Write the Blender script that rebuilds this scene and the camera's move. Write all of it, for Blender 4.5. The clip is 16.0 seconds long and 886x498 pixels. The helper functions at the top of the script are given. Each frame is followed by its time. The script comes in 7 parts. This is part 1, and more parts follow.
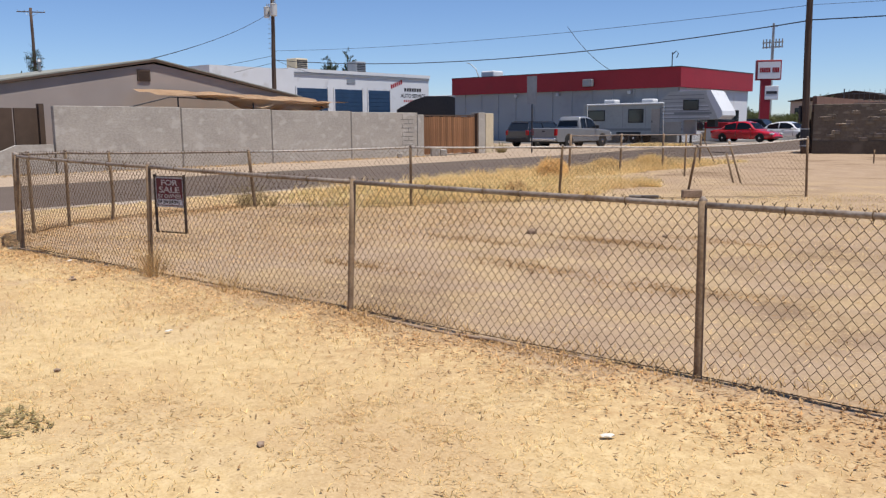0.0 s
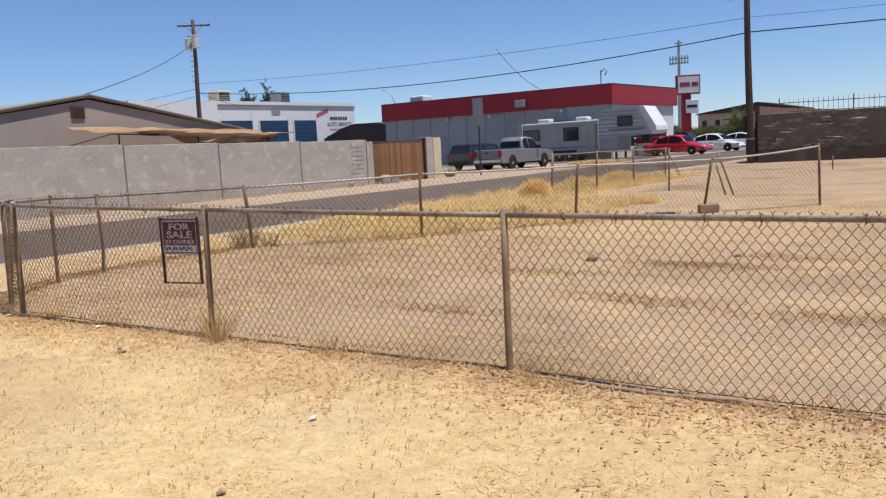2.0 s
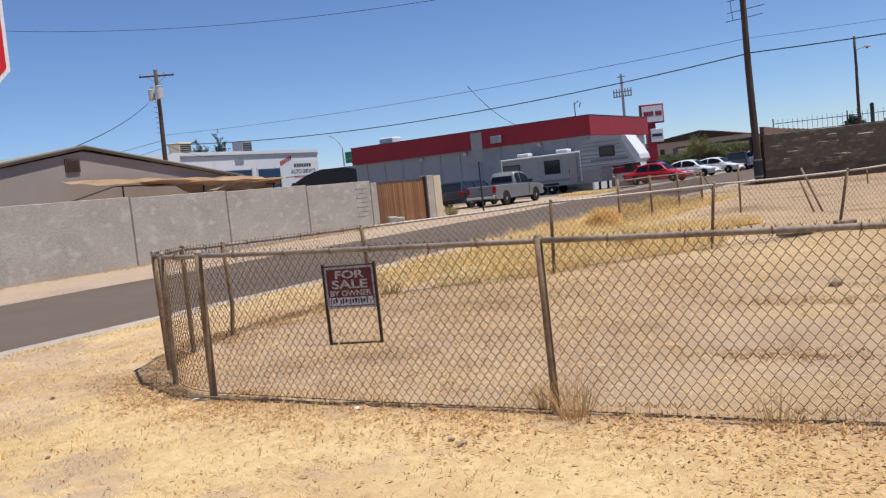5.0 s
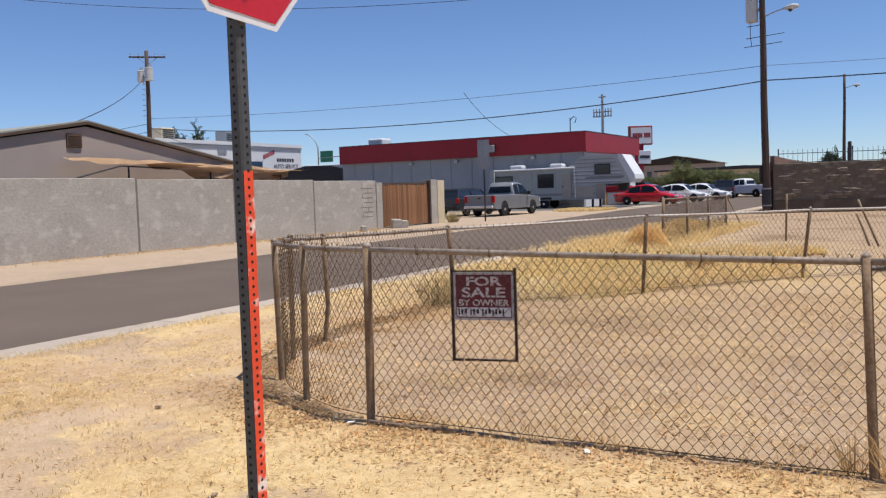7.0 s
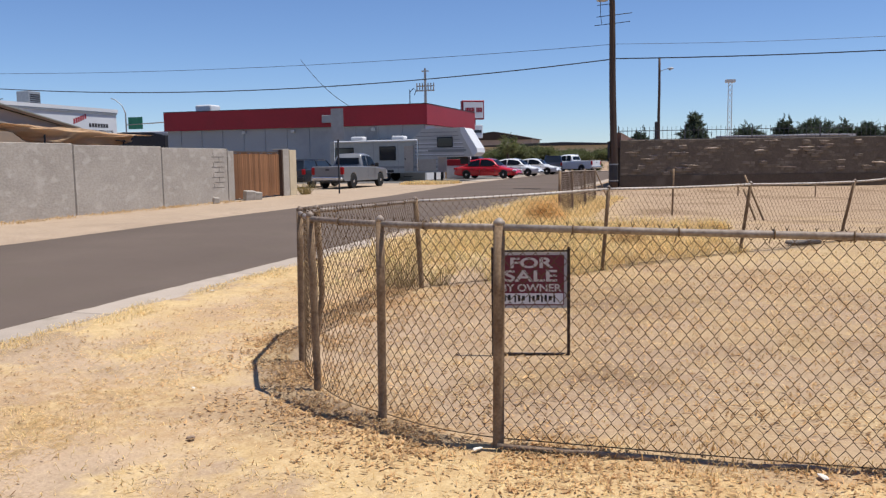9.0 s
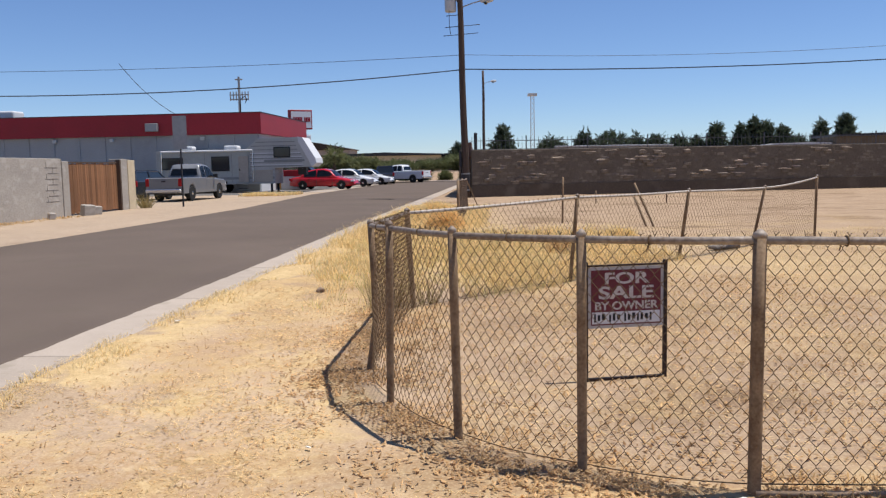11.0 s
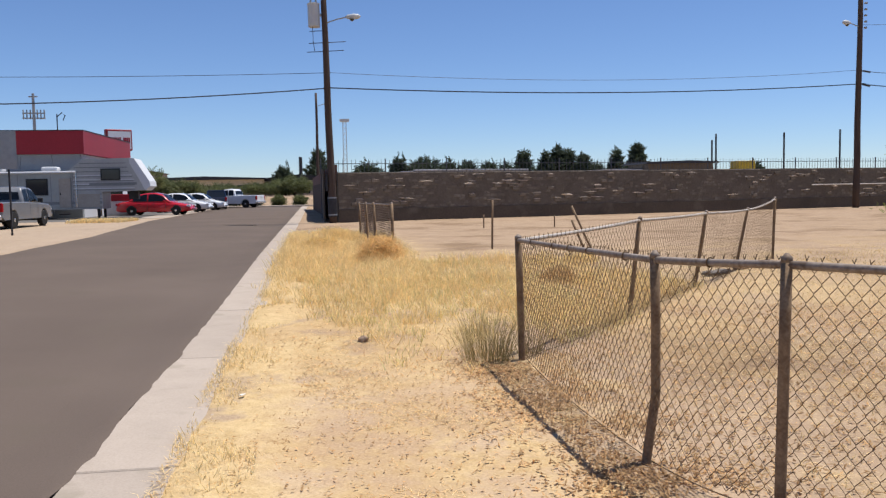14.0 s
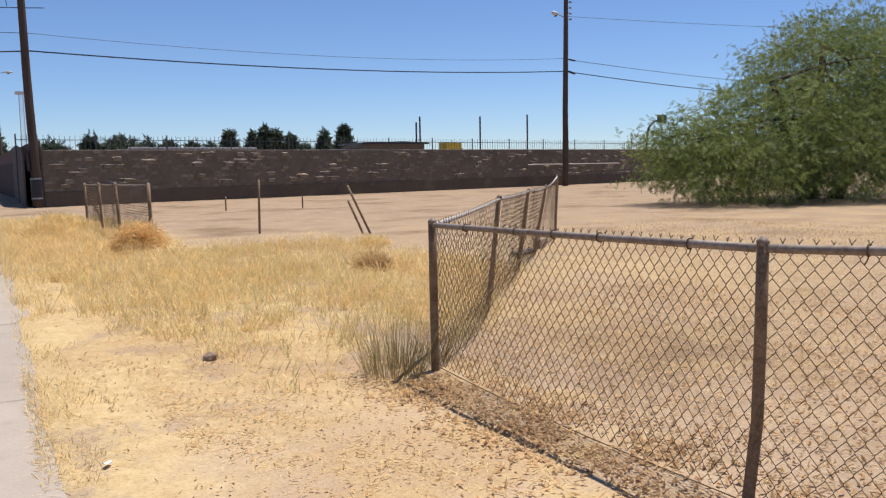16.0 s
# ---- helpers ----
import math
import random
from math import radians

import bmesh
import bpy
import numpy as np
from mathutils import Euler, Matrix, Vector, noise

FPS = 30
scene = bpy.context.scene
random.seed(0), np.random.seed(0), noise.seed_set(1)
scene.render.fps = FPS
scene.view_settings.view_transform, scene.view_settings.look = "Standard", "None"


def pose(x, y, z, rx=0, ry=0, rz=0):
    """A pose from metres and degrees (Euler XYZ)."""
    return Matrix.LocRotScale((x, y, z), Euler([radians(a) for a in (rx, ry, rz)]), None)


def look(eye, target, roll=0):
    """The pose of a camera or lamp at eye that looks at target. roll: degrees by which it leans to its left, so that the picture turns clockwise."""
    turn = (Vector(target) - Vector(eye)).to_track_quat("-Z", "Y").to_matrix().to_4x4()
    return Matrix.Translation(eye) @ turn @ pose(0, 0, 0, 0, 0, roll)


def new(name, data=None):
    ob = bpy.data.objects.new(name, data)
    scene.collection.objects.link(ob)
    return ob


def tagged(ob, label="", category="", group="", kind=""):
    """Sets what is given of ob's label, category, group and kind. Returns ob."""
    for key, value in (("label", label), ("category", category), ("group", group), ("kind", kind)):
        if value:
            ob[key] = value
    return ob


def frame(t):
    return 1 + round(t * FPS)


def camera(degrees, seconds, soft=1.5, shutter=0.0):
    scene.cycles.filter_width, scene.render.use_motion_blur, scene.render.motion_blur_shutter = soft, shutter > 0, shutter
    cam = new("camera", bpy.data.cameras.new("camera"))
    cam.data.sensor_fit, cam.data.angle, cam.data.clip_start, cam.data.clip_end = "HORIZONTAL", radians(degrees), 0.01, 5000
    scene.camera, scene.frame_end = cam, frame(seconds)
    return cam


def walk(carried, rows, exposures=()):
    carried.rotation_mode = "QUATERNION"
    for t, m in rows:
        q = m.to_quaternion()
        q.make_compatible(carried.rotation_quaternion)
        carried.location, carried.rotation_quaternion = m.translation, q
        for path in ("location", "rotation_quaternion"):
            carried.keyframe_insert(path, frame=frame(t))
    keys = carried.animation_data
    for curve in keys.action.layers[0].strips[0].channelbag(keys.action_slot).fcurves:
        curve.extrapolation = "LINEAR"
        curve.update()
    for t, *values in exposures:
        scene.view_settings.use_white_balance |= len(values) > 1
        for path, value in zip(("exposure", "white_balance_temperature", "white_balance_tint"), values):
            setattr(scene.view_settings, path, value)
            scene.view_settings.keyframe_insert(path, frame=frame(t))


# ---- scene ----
cam = camera(56.0, 16.0, soft=1.3)
PATH = [
    (0, (-1.339, 0.354, 1.503), (-2.652, 1.833, 1.208), -0.4),
    (0.5, (-1.88, 0.298, 1.486), (-3.22, 1.761, 1.226), -1.3),
    (1, (-2.418, 0.255, 1.48), (-3.675, 1.793, 1.239), -2.0),
    (1.5, (-2.926, 0.204, 1.486), (-4.093, 1.81, 1.247), -3.0),
    (2, (-3.458, 0.193, 1.512), (-4.626, 1.799, 1.272), -3.0),
    (2.5, (-4.003, 0.133, 1.509), (-5.119, 1.777, 1.275), -3.9),
    (3, (-4.588, 0.156, 1.493), (-5.706, 1.804, 1.307), -5.0),
    (3.5, (-5.171, 0.028, 1.473), (-6.29, 1.676, 1.291), -4.3),
    (4, (-5.718, -0.03, 1.488), (-6.803, 1.638, 1.295), -6.5),
    (4.2, (-5.984, -0.008, 1.495), (-7.085, 1.654, 1.326), -7.1),
    (6.3, (-8.302, -0.01, 1.504), (-9.277, 1.731, 1.381), -3.9),
    (6.5, (-8.493, -0.007, 1.5), (-9.483, 1.727, 1.391), -3.4),
    (7, (-9.032, 0.066, 1.517), (-10.018, 1.801, 1.38), -1.8),
    (7.5, (-9.557, 0.113, 1.516), (-10.387, 1.92, 1.3), -1.8),
    (8, (-10.12, 0.249, 1.502), (-10.902, 2.077, 1.291), -1.2),
    (10.3, (-12.608, 0.602, 1.495), (-12.867, 2.573, 1.281), -0.5),
    (10.5, (-12.821, 0.647, 1.487), (-13.053, 2.623, 1.28), -0.4),
    (11, (-13.34, 0.833, 1.499), (-13.488, 2.818, 1.305), -1.1),
    (11.5, (-13.85, 1.105, 1.502), (-14.055, 3.087, 1.336), -2.8),
    (12, (-14.378, 1.331, 1.476), (-14.543, 3.317, 1.311), -1.6),
    (12.5, (-14.822, 1.64, 1.459), (-14.911, 3.635, 1.35), -1.8),
    (13, (-15.253, 1.998, 1.489), (-15.284, 3.997, 1.418), -2.8),
    (13.5, (-15.684, 2.353, 1.477), (-15.551, 4.345, 1.367), -1.8),
    (14, (-16.051, 2.795, 1.469), (-15.75, 4.768, 1.327), -1.0),
    (14.5, (-16.398, 3.195, 1.455), (-15.823, 5.105, 1.304), -1.2),
    (15, (-16.642, 3.613, 1.433), (-15.899, 5.467, 1.318), -1.3),
    (15.5, (-16.879, 4.064, 1.437), (-16.05, 5.881, 1.316), -1.2),
    (16, (-17.031, 4.581, 1.441), (-16.079, 6.328, 1.241), -1.0),
]
walk(cam, [(t, look(eye, target, roll)) for t, eye, target, roll in PATH])

# ---- world, sun, exposure ----
SUN_EL, SUN_AZ = 71.0, 76.0
world = bpy.data.worlds.new("sky_world")
scene.world = world
world.use_nodes = True
wn = world.node_tree.nodes
sky = wn.new("ShaderNodeTexSky")
sky.sky_type, sky.sun_disc = "NISHITA", False
sky.sun_elevation, sky.sun_rotation = radians(SUN_EL), radians(SUN_AZ)
sky.altitude, sky.air_density, sky.dust_density, sky.ozone_density = 1500.0, 1.0, 0.0, 3.0
wn["Background"].inputs["Strength"].default_value = 0.08
tint = wn.new("ShaderNodeMix")
tint.data_type, tint.blend_type = "RGBA", "MULTIPLY"
tint.inputs["Factor"].default_value, tint.inputs["B"].default_value = 1.0, (0.86, 0.97, 1.2, 1.0)
world.node_tree.links.new(sky.outputs[0], tint.inputs["A"])
world.node_tree.links.new(tint.outputs["Result"], wn["Background"].inputs["Color"])
sun = new("sun", bpy.data.lights.new("sun", "SUN"))
sun.data.energy, sun.data.angle, sun.data.color = 4.45, radians(0.53), (1.0, 0.955, 0.89)
to_sun = Vector((math.sin(radians(SUN_AZ)) * math.cos(radians(SUN_EL)), math.cos(radians(SUN_AZ)) * math.cos(radians(SUN_EL)), math.sin(radians(SUN_EL))))
sun.matrix_world = look(to_sun * 60, (0, 0, 0))
scene.view_settings.exposure = 0.3


# ---- materials ----
def rgb(c):
    return (*c, 1.0)


def mat(name, a, b=None, rough=0.8, metal=0.0, scale=4.0, fine=40.0, bump=0.2, spots=None, spot_scale=1.5, spot_at=0.62, stretch=(1, 1, 1), random_mix=0.0, dist=0.01, spec=0.3):
    """A surface of two tones mixed by a coarse and a fine noise, with stains of a third tone and a fine relief."""
    m = bpy.data.materials.new(name)
    m.use_nodes = True
    nt = m.node_tree
    n, l = nt.nodes, nt.links
    p = n["Principled BSDF"]
    p.inputs["Roughness"].default_value, p.inputs["Metallic"].default_value = rough, metal
    p.inputs["Specular IOR Level"].default_value = spec
    b = b or tuple(min(1.0, v * 0.75) for v in a)
    tc = n.new("ShaderNodeTexCoord")
    mp = n.new("ShaderNodeMapping")
    mp.inputs["Scale"].default_value = stretch
    l.new(tc.outputs["Object"], mp.inputs["Vector"])
    n1, n2 = n.new("ShaderNodeTexNoise"), n.new("ShaderNodeTexNoise")
    n1.inputs["Scale"].default_value, n1.inputs["Detail"].default_value = scale, 4.0
    n2.inputs["Scale"].default_value, n2.inputs["Detail"].default_value = fine, 3.0
    for q in (n1, n2):
        l.new(mp.outputs[0], q.inputs["Vector"])
    add = n.new("ShaderNodeMath")
    add.operation = "ADD"
    l.new(n1.outputs["Fac"], add.inputs[0])
    l.new(n2.outputs["Fac"], add.inputs[1])
    ramp = n.new("ShaderNodeMapRange")
    ramp.inputs["From Min"].default_value, ramp.inputs["From Max"].default_value = 0.72, 1.28
    l.new(add.outputs[0], ramp.inputs["Value"])
    mix = n.new("ShaderNodeMix")
    mix.data_type = "RGBA"
    l.new(ramp.outputs[0], mix.inputs["Factor"])
    mix.inputs["A"].default_value, mix.inputs["B"].default_value = rgb(a), rgb(b)
    out = mix.outputs["Result"]
    if spots:
        n3 = n.new("ShaderNodeTexNoise")
        n3.inputs["Scale"].default_value, n3.inputs["Detail"].default_value = spot_scale, 6.0
        l.new(mp.outputs[0], n3.inputs["Vector"])
        r3 = n.new("ShaderNodeMapRange")
        r3.inputs["From Min"].default_value, r3.inputs["From Max"].default_value = spot_at - 0.06, spot_at + 0.08
        l.new(n3.outputs["Fac"], r3.inputs["Value"])
        mx = n.new("ShaderNodeMix")
        mx.data_type = "RGBA"
        l.new(r3.outputs[0], mx.inputs["Factor"])
        l.new(out, mx.inputs["A"])
        mx.inputs["B"].default_value = rgb(spots)
        out = mx.outputs["Result"]
    if random_mix:
        oi = n.new("ShaderNodeObjectInfo")
        geo = n.new("ShaderNodeNewGeometry")
        sm = n.new("ShaderNodeMath")
        sm.operation = "ADD"
        l.new(oi.outputs["Random"], sm.inputs[0])
        l.new(geo.outputs["Random Per Island"], sm.inputs[1])
        fr = n.new("ShaderNodeMath")
        fr.operation = "FRACT"
        l.new(sm.outputs[0], fr.inputs[0])
        hv = n.new("ShaderNodeHueSaturation")
        vr = n.new("ShaderNodeMapRange")
        vr.inputs["To Min"].default_value, vr.inputs["To Max"].default_value = 1 - random_mix, 1 + random_mix
        l.new(fr.outputs[0], vr.inputs["Value"])
        l.new(vr.outputs[0], hv.inputs["Value"])
        l.new(out, hv.inputs["Color"])
        out = hv.outputs[0]
    l.new(out, p.inputs["Base Color"])
    if bump:
        bp = n.new("ShaderNodeBump")
        bp.inputs["Strength"].default_value, bp.inputs["Distance"].default_value = bump, dist
        l.new(add.outputs[0], bp.inputs["Height"])
        l.new(bp.outputs[0], p.inputs["Normal"])
    return m


def leaf_mat(name, a, b, random_mix=0.3):
    m = mat(name, a, b, rough=0.65, scale=0.6, fine=6, bump=0, random_mix=random_mix)
    p = m.node_tree.nodes["Principled BSDF"]
    out = m.node_tree.nodes["Material Output"]
    tr = m.node_tree.nodes.new("ShaderNodeBsdfTranslucent")
    src = p.inputs["Base Color"].links[0].from_socket
    m.node_tree.links.new(src, tr.inputs["Color"])
    ms = m.node_tree.nodes.new("ShaderNodeMixShader")
    ms.inputs[0].default_value = 0.4
    m.node_tree.links.new(p.outputs[0], ms.inputs[1])
    m.node_tree.links.new(tr.outputs[0], ms.inputs[2])
    m.node_tree.links.new(ms.outputs[0], out.inputs["Surface"])
    return m


def glass_mat(name, tint):
    m = bpy.data.materials.new(name)
    m.use_nodes = True
    p = m.node_tree.nodes["Principled BSDF"]
    p.inputs["Base Color"].default_value = rgb(tint)
    p.inputs["Roughness"].default_value = 0.06
    p.inputs["Specular IOR Level"].default_value = 0.6
    return m


M_RUST = mat("rusty_galvanised_steel", (0.29, 0.203, 0.126), (0.15, 0.093, 0.054), rough=0.85, metal=0.0, scale=9, fine=70, bump=0.3, dist=0.002)
M_RAIL = mat("weathered_galvanised_rail", (0.34, 0.29, 0.245), (0.16, 0.112, 0.08), rough=0.65, metal=0.2, scale=3, fine=40, bump=0.2, dist=0.002)
M_PALERAIL = mat("bleached_galvanised_rail", (0.56, 0.51, 0.46), (0.38, 0.33, 0.28), rough=0.6, metal=0.15, scale=3, fine=40, bump=0.15, dist=0.002)
M_WIRE = mat("rusted_wire", (0.185, 0.125, 0.075), (0.09, 0.058, 0.034), rough=0.9, metal=0.0, scale=3, fine=20, bump=0, spec=0.15)
M_ASPHALT = mat("worn_asphalt", (0.147, 0.113, 0.091), (0.111, 0.085, 0.069), rough=0.9, scale=0.35, fine=120, bump=0.35, spots=(0.125, 0.098, 0.077), spot_scale=0.9, dist=0.006, spec=0.12)
M_TAR = mat("dark_tar", (0.05, 0.045, 0.04), (0.035, 0.03, 0.028), rough=0.9, scale=2, fine=40, bump=0.4, spec=0.15)
M_LOT = mat("parking_asphalt", (0.16, 0.15, 0.14), (0.10, 0.095, 0.09), rough=0.9, scale=0.3, fine=60, bump=0.3, spots=(0.2, 0.18, 0.16), spot_scale=0.25)
M_KERB = mat("kerb_concrete", (0.43, 0.358, 0.293), (0.355, 0.293, 0.237), rough=0.9, scale=2, fine=80, bump=0.3, spots=(0.32, 0.27, 0.21), spot_scale=2.5, dist=0.004, random_mix=0.06)
M_BLOCK = mat("grey_block_wall", (0.41, 0.37, 0.322), (0.305, 0.273, 0.236), rough=0.92, scale=1.3, fine=14, bump=0.35, spots=(0.435, 0.395, 0.35), spot_scale=2.6, spot_at=0.58, stretch=(0.8, 0.8, 1.25), dist=0.02)
M_JOINT = mat("wall_joint_mortar", (0.20, 0.175, 0.155), rough=0.95, scale=6, fine=60, bump=0.2)
M_STUCCO = mat("taupe_stucco", (0.35, 0.295, 0.262), (0.30, 0.25, 0.222), rough=0.95, scale=0.8, fine=50, bump=0.3, dist=0.006)
M_SHINGLE = mat("grey_green_shingle", (0.29, 0.29, 0.25), (0.22, 0.22, 0.19), rough=0.95, scale=2, fine=30, bump=0.5)
M_DARKWOOD = mat("dark_brown_fascia", (0.10, 0.065, 0.045), rough=0.8, scale=3, fine=40)
M_TAN = mat("tan_shade_cloth", (0.64, 0.45, 0.29), (0.50, 0.34, 0.21), rough=0.9, scale=1.2, fine=60, bump=0.3)
M_WHITE = mat("white_painted_wall", (0.62, 0.63, 0.65), (0.55, 0.56, 0.58), rough=0.8, scale=0.4, fine=12, bump=0.15, spots=(0.48, 0.47, 0.46), spot_scale=0.7, spot_at=0.66)
M_GREYWALL = mat("pale_grey_wall", (0.35, 0.37, 0.385), (0.30, 0.315, 0.33), rough=0.85, scale=0.4, fine=10, bump=0.2, spots=(0.27, 0.28, 0.29), spot_scale=0.6)
M_BLUEDOOR = mat("navy_roller_door", (0.022, 0.055, 0.115), (0.016, 0.04, 0.085), rough=0.55, scale=1, fine=20)
M_RED = mat("red_metal_fascia", (0.31, 0.018, 0.03), (0.25, 0.015, 0.024), rough=0.5, scale=0.5, fine=8, bump=0.1, spots=(0.25, 0.02, 0.03), spot_scale=0.5, spot_at=0.68)
M_POLE = mat("creosoted_pole_wood", (0.11, 0.076, 0.058), (0.06, 0.041, 0.033), rough=0.9, scale=2, fine=30, bump=0.5, stretch=(4, 4, 0.3))
M_STEEL = mat("grey_galvanised_steel", (0.34, 0.35, 0.36), (0.26, 0.27, 0.28), rough=0.5, metal=0.5, scale=4, fine=60, bump=0.1)
M_DARKSTEEL = mat("dark_steel", (0.06, 0.06, 0.065), (0.035, 0.035, 0.04), rough=0.6, metal=0.4, scale=6, fine=50, bump=0.1)
M_CABLE = mat("black_cable", (0.03, 0.03, 0.035), rough=0.6, scale=2, fine=20, bump=0)
M_STONE = mat("dark_brown_slump_block", (0.20, 0.166, 0.128), (0.128, 0.105, 0.081), rough=0.95, scale=0.7, fine=9, bump=0.9, spots=(0.25, 0.208, 0.16), spot_scale=1.1, spot_at=0.58, dist=0.04, random_mix=0.16)
M_STONECORE = mat("dark_wall_mortar", (0.175, 0.145, 0.112), (0.12, 0.098, 0.076), rough=0.95, scale=1, fine=12, bump=0.6)
M_WALLBASE = mat("dark_parged_render", (0.12, 0.095, 0.073), (0.088, 0.07, 0.054), rough=0.95, scale=0.8, fine=10, bump=0.3, spots=(0.15, 0.122, 0.095), spot_scale=0.9)
M_GATEWOOD = mat("reddish_fence_wood", (0.30, 0.145, 0.07), (0.16, 0.075, 0.035), rough=0.85, scale=2, fine=30, bump=0.4, stretch=(8, 8, 0.4), random_mix=0.25)
M_CREAM = mat("cream_painted_post", (0.62, 0.52, 0.36), (0.5, 0.41, 0.28), rough=0.85, scale=2, fine=30)
M_BLACK = mat("black_rubber", (0.02, 0.02, 0.02), rough=0.8, scale=10, fine=80, bump=0.1)
M_GLASS = glass_mat("dark_window_glass", (0.018, 0.022, 0.027))
M_CHROME = mat("bright_metal", (0.7, 0.7, 0.7), (0.6, 0.6, 0.6), rough=0.25, metal=0.9, scale=3, fine=20, bump=0)
M_LEAF = leaf_mat("mesquite_leaf", (0.285, 0.315, 0.09), (0.105, 0.15, 0.05), 0.38)
M_LEAFDARK = leaf_mat("pine_needles", (0.075, 0.096, 0.058), (0.045, 0.063, 0.042))
M_SHRUB = leaf_mat("grey_green_shrub", (0.17, 0.185, 0.075), (0.105, 0.12, 0.05))
M_STRAW = leaf_mat("dry_golden_grass", (0.89, 0.71, 0.37), (0.77, 0.58, 0.27), 0.25)
M_ORANGEGRASS = leaf_mat("orange_dry_grass", (0.88, 0.65, 0.32), (0.74, 0.51, 0.22), 0.25)
M_OLIVEGRASS = leaf_mat("olive_dry_grass", (0.70, 0.62, 0.30), (0.56, 0.47, 0.20), 0.25)
M_STRAWPALE = leaf_mat("pale_straw", (0.82, 0.63, 0.34), (0.66, 0.48, 0.24), 0.25)
M_OLIVE = leaf_mat("olive_weed_stalks", (0.40, 0.32, 0.145), (0.27, 0.21, 0.09), 0.3)
M_TUMBLE = leaf_mat("tumbleweed_twigs", (0.68, 0.46, 0.21), (0.5, 0.32, 0.14), 0.25)
M_LITTER = leaf_mat("dead_leaf_litter", (0.46, 0.29, 0.13), (0.28, 0.16, 0.075), 0.4)
M_HUSK = leaf_mat("curled_dry_husks", (0.72, 0.49, 0.25), (0.46, 0.28, 0.13), 0.35)
M_BARK = mat("grey_brown_bark", (0.12, 0.085, 0.06), (0.06, 0.045, 0.033), rough=0.95, scale=3, fine=25, bump=0.8, stretch=(3, 3, 0.6))
M_ROCK = mat("brown_stone", (0.36, 0.26, 0.185), (0.19, 0.13, 0.09), rough=0.95, scale=6, fine=40, bump=0.6)
M_PALEROCK = mat("pale_litter", (0.75, 0.70, 0.62), (0.6, 0.55, 0.46), rough=0.9, scale=8, fine=60)


def paint(name, c, rough=0.25):
    m = mat(name, c, tuple(v * 0.9 for v in c), rough=rough, scale=0.8, fine=6, bump=0, spec=0.5)
    m.node_tree.nodes["Principled BSDF"].inputs["Coat Weight"].default_value = 0.5
    return m


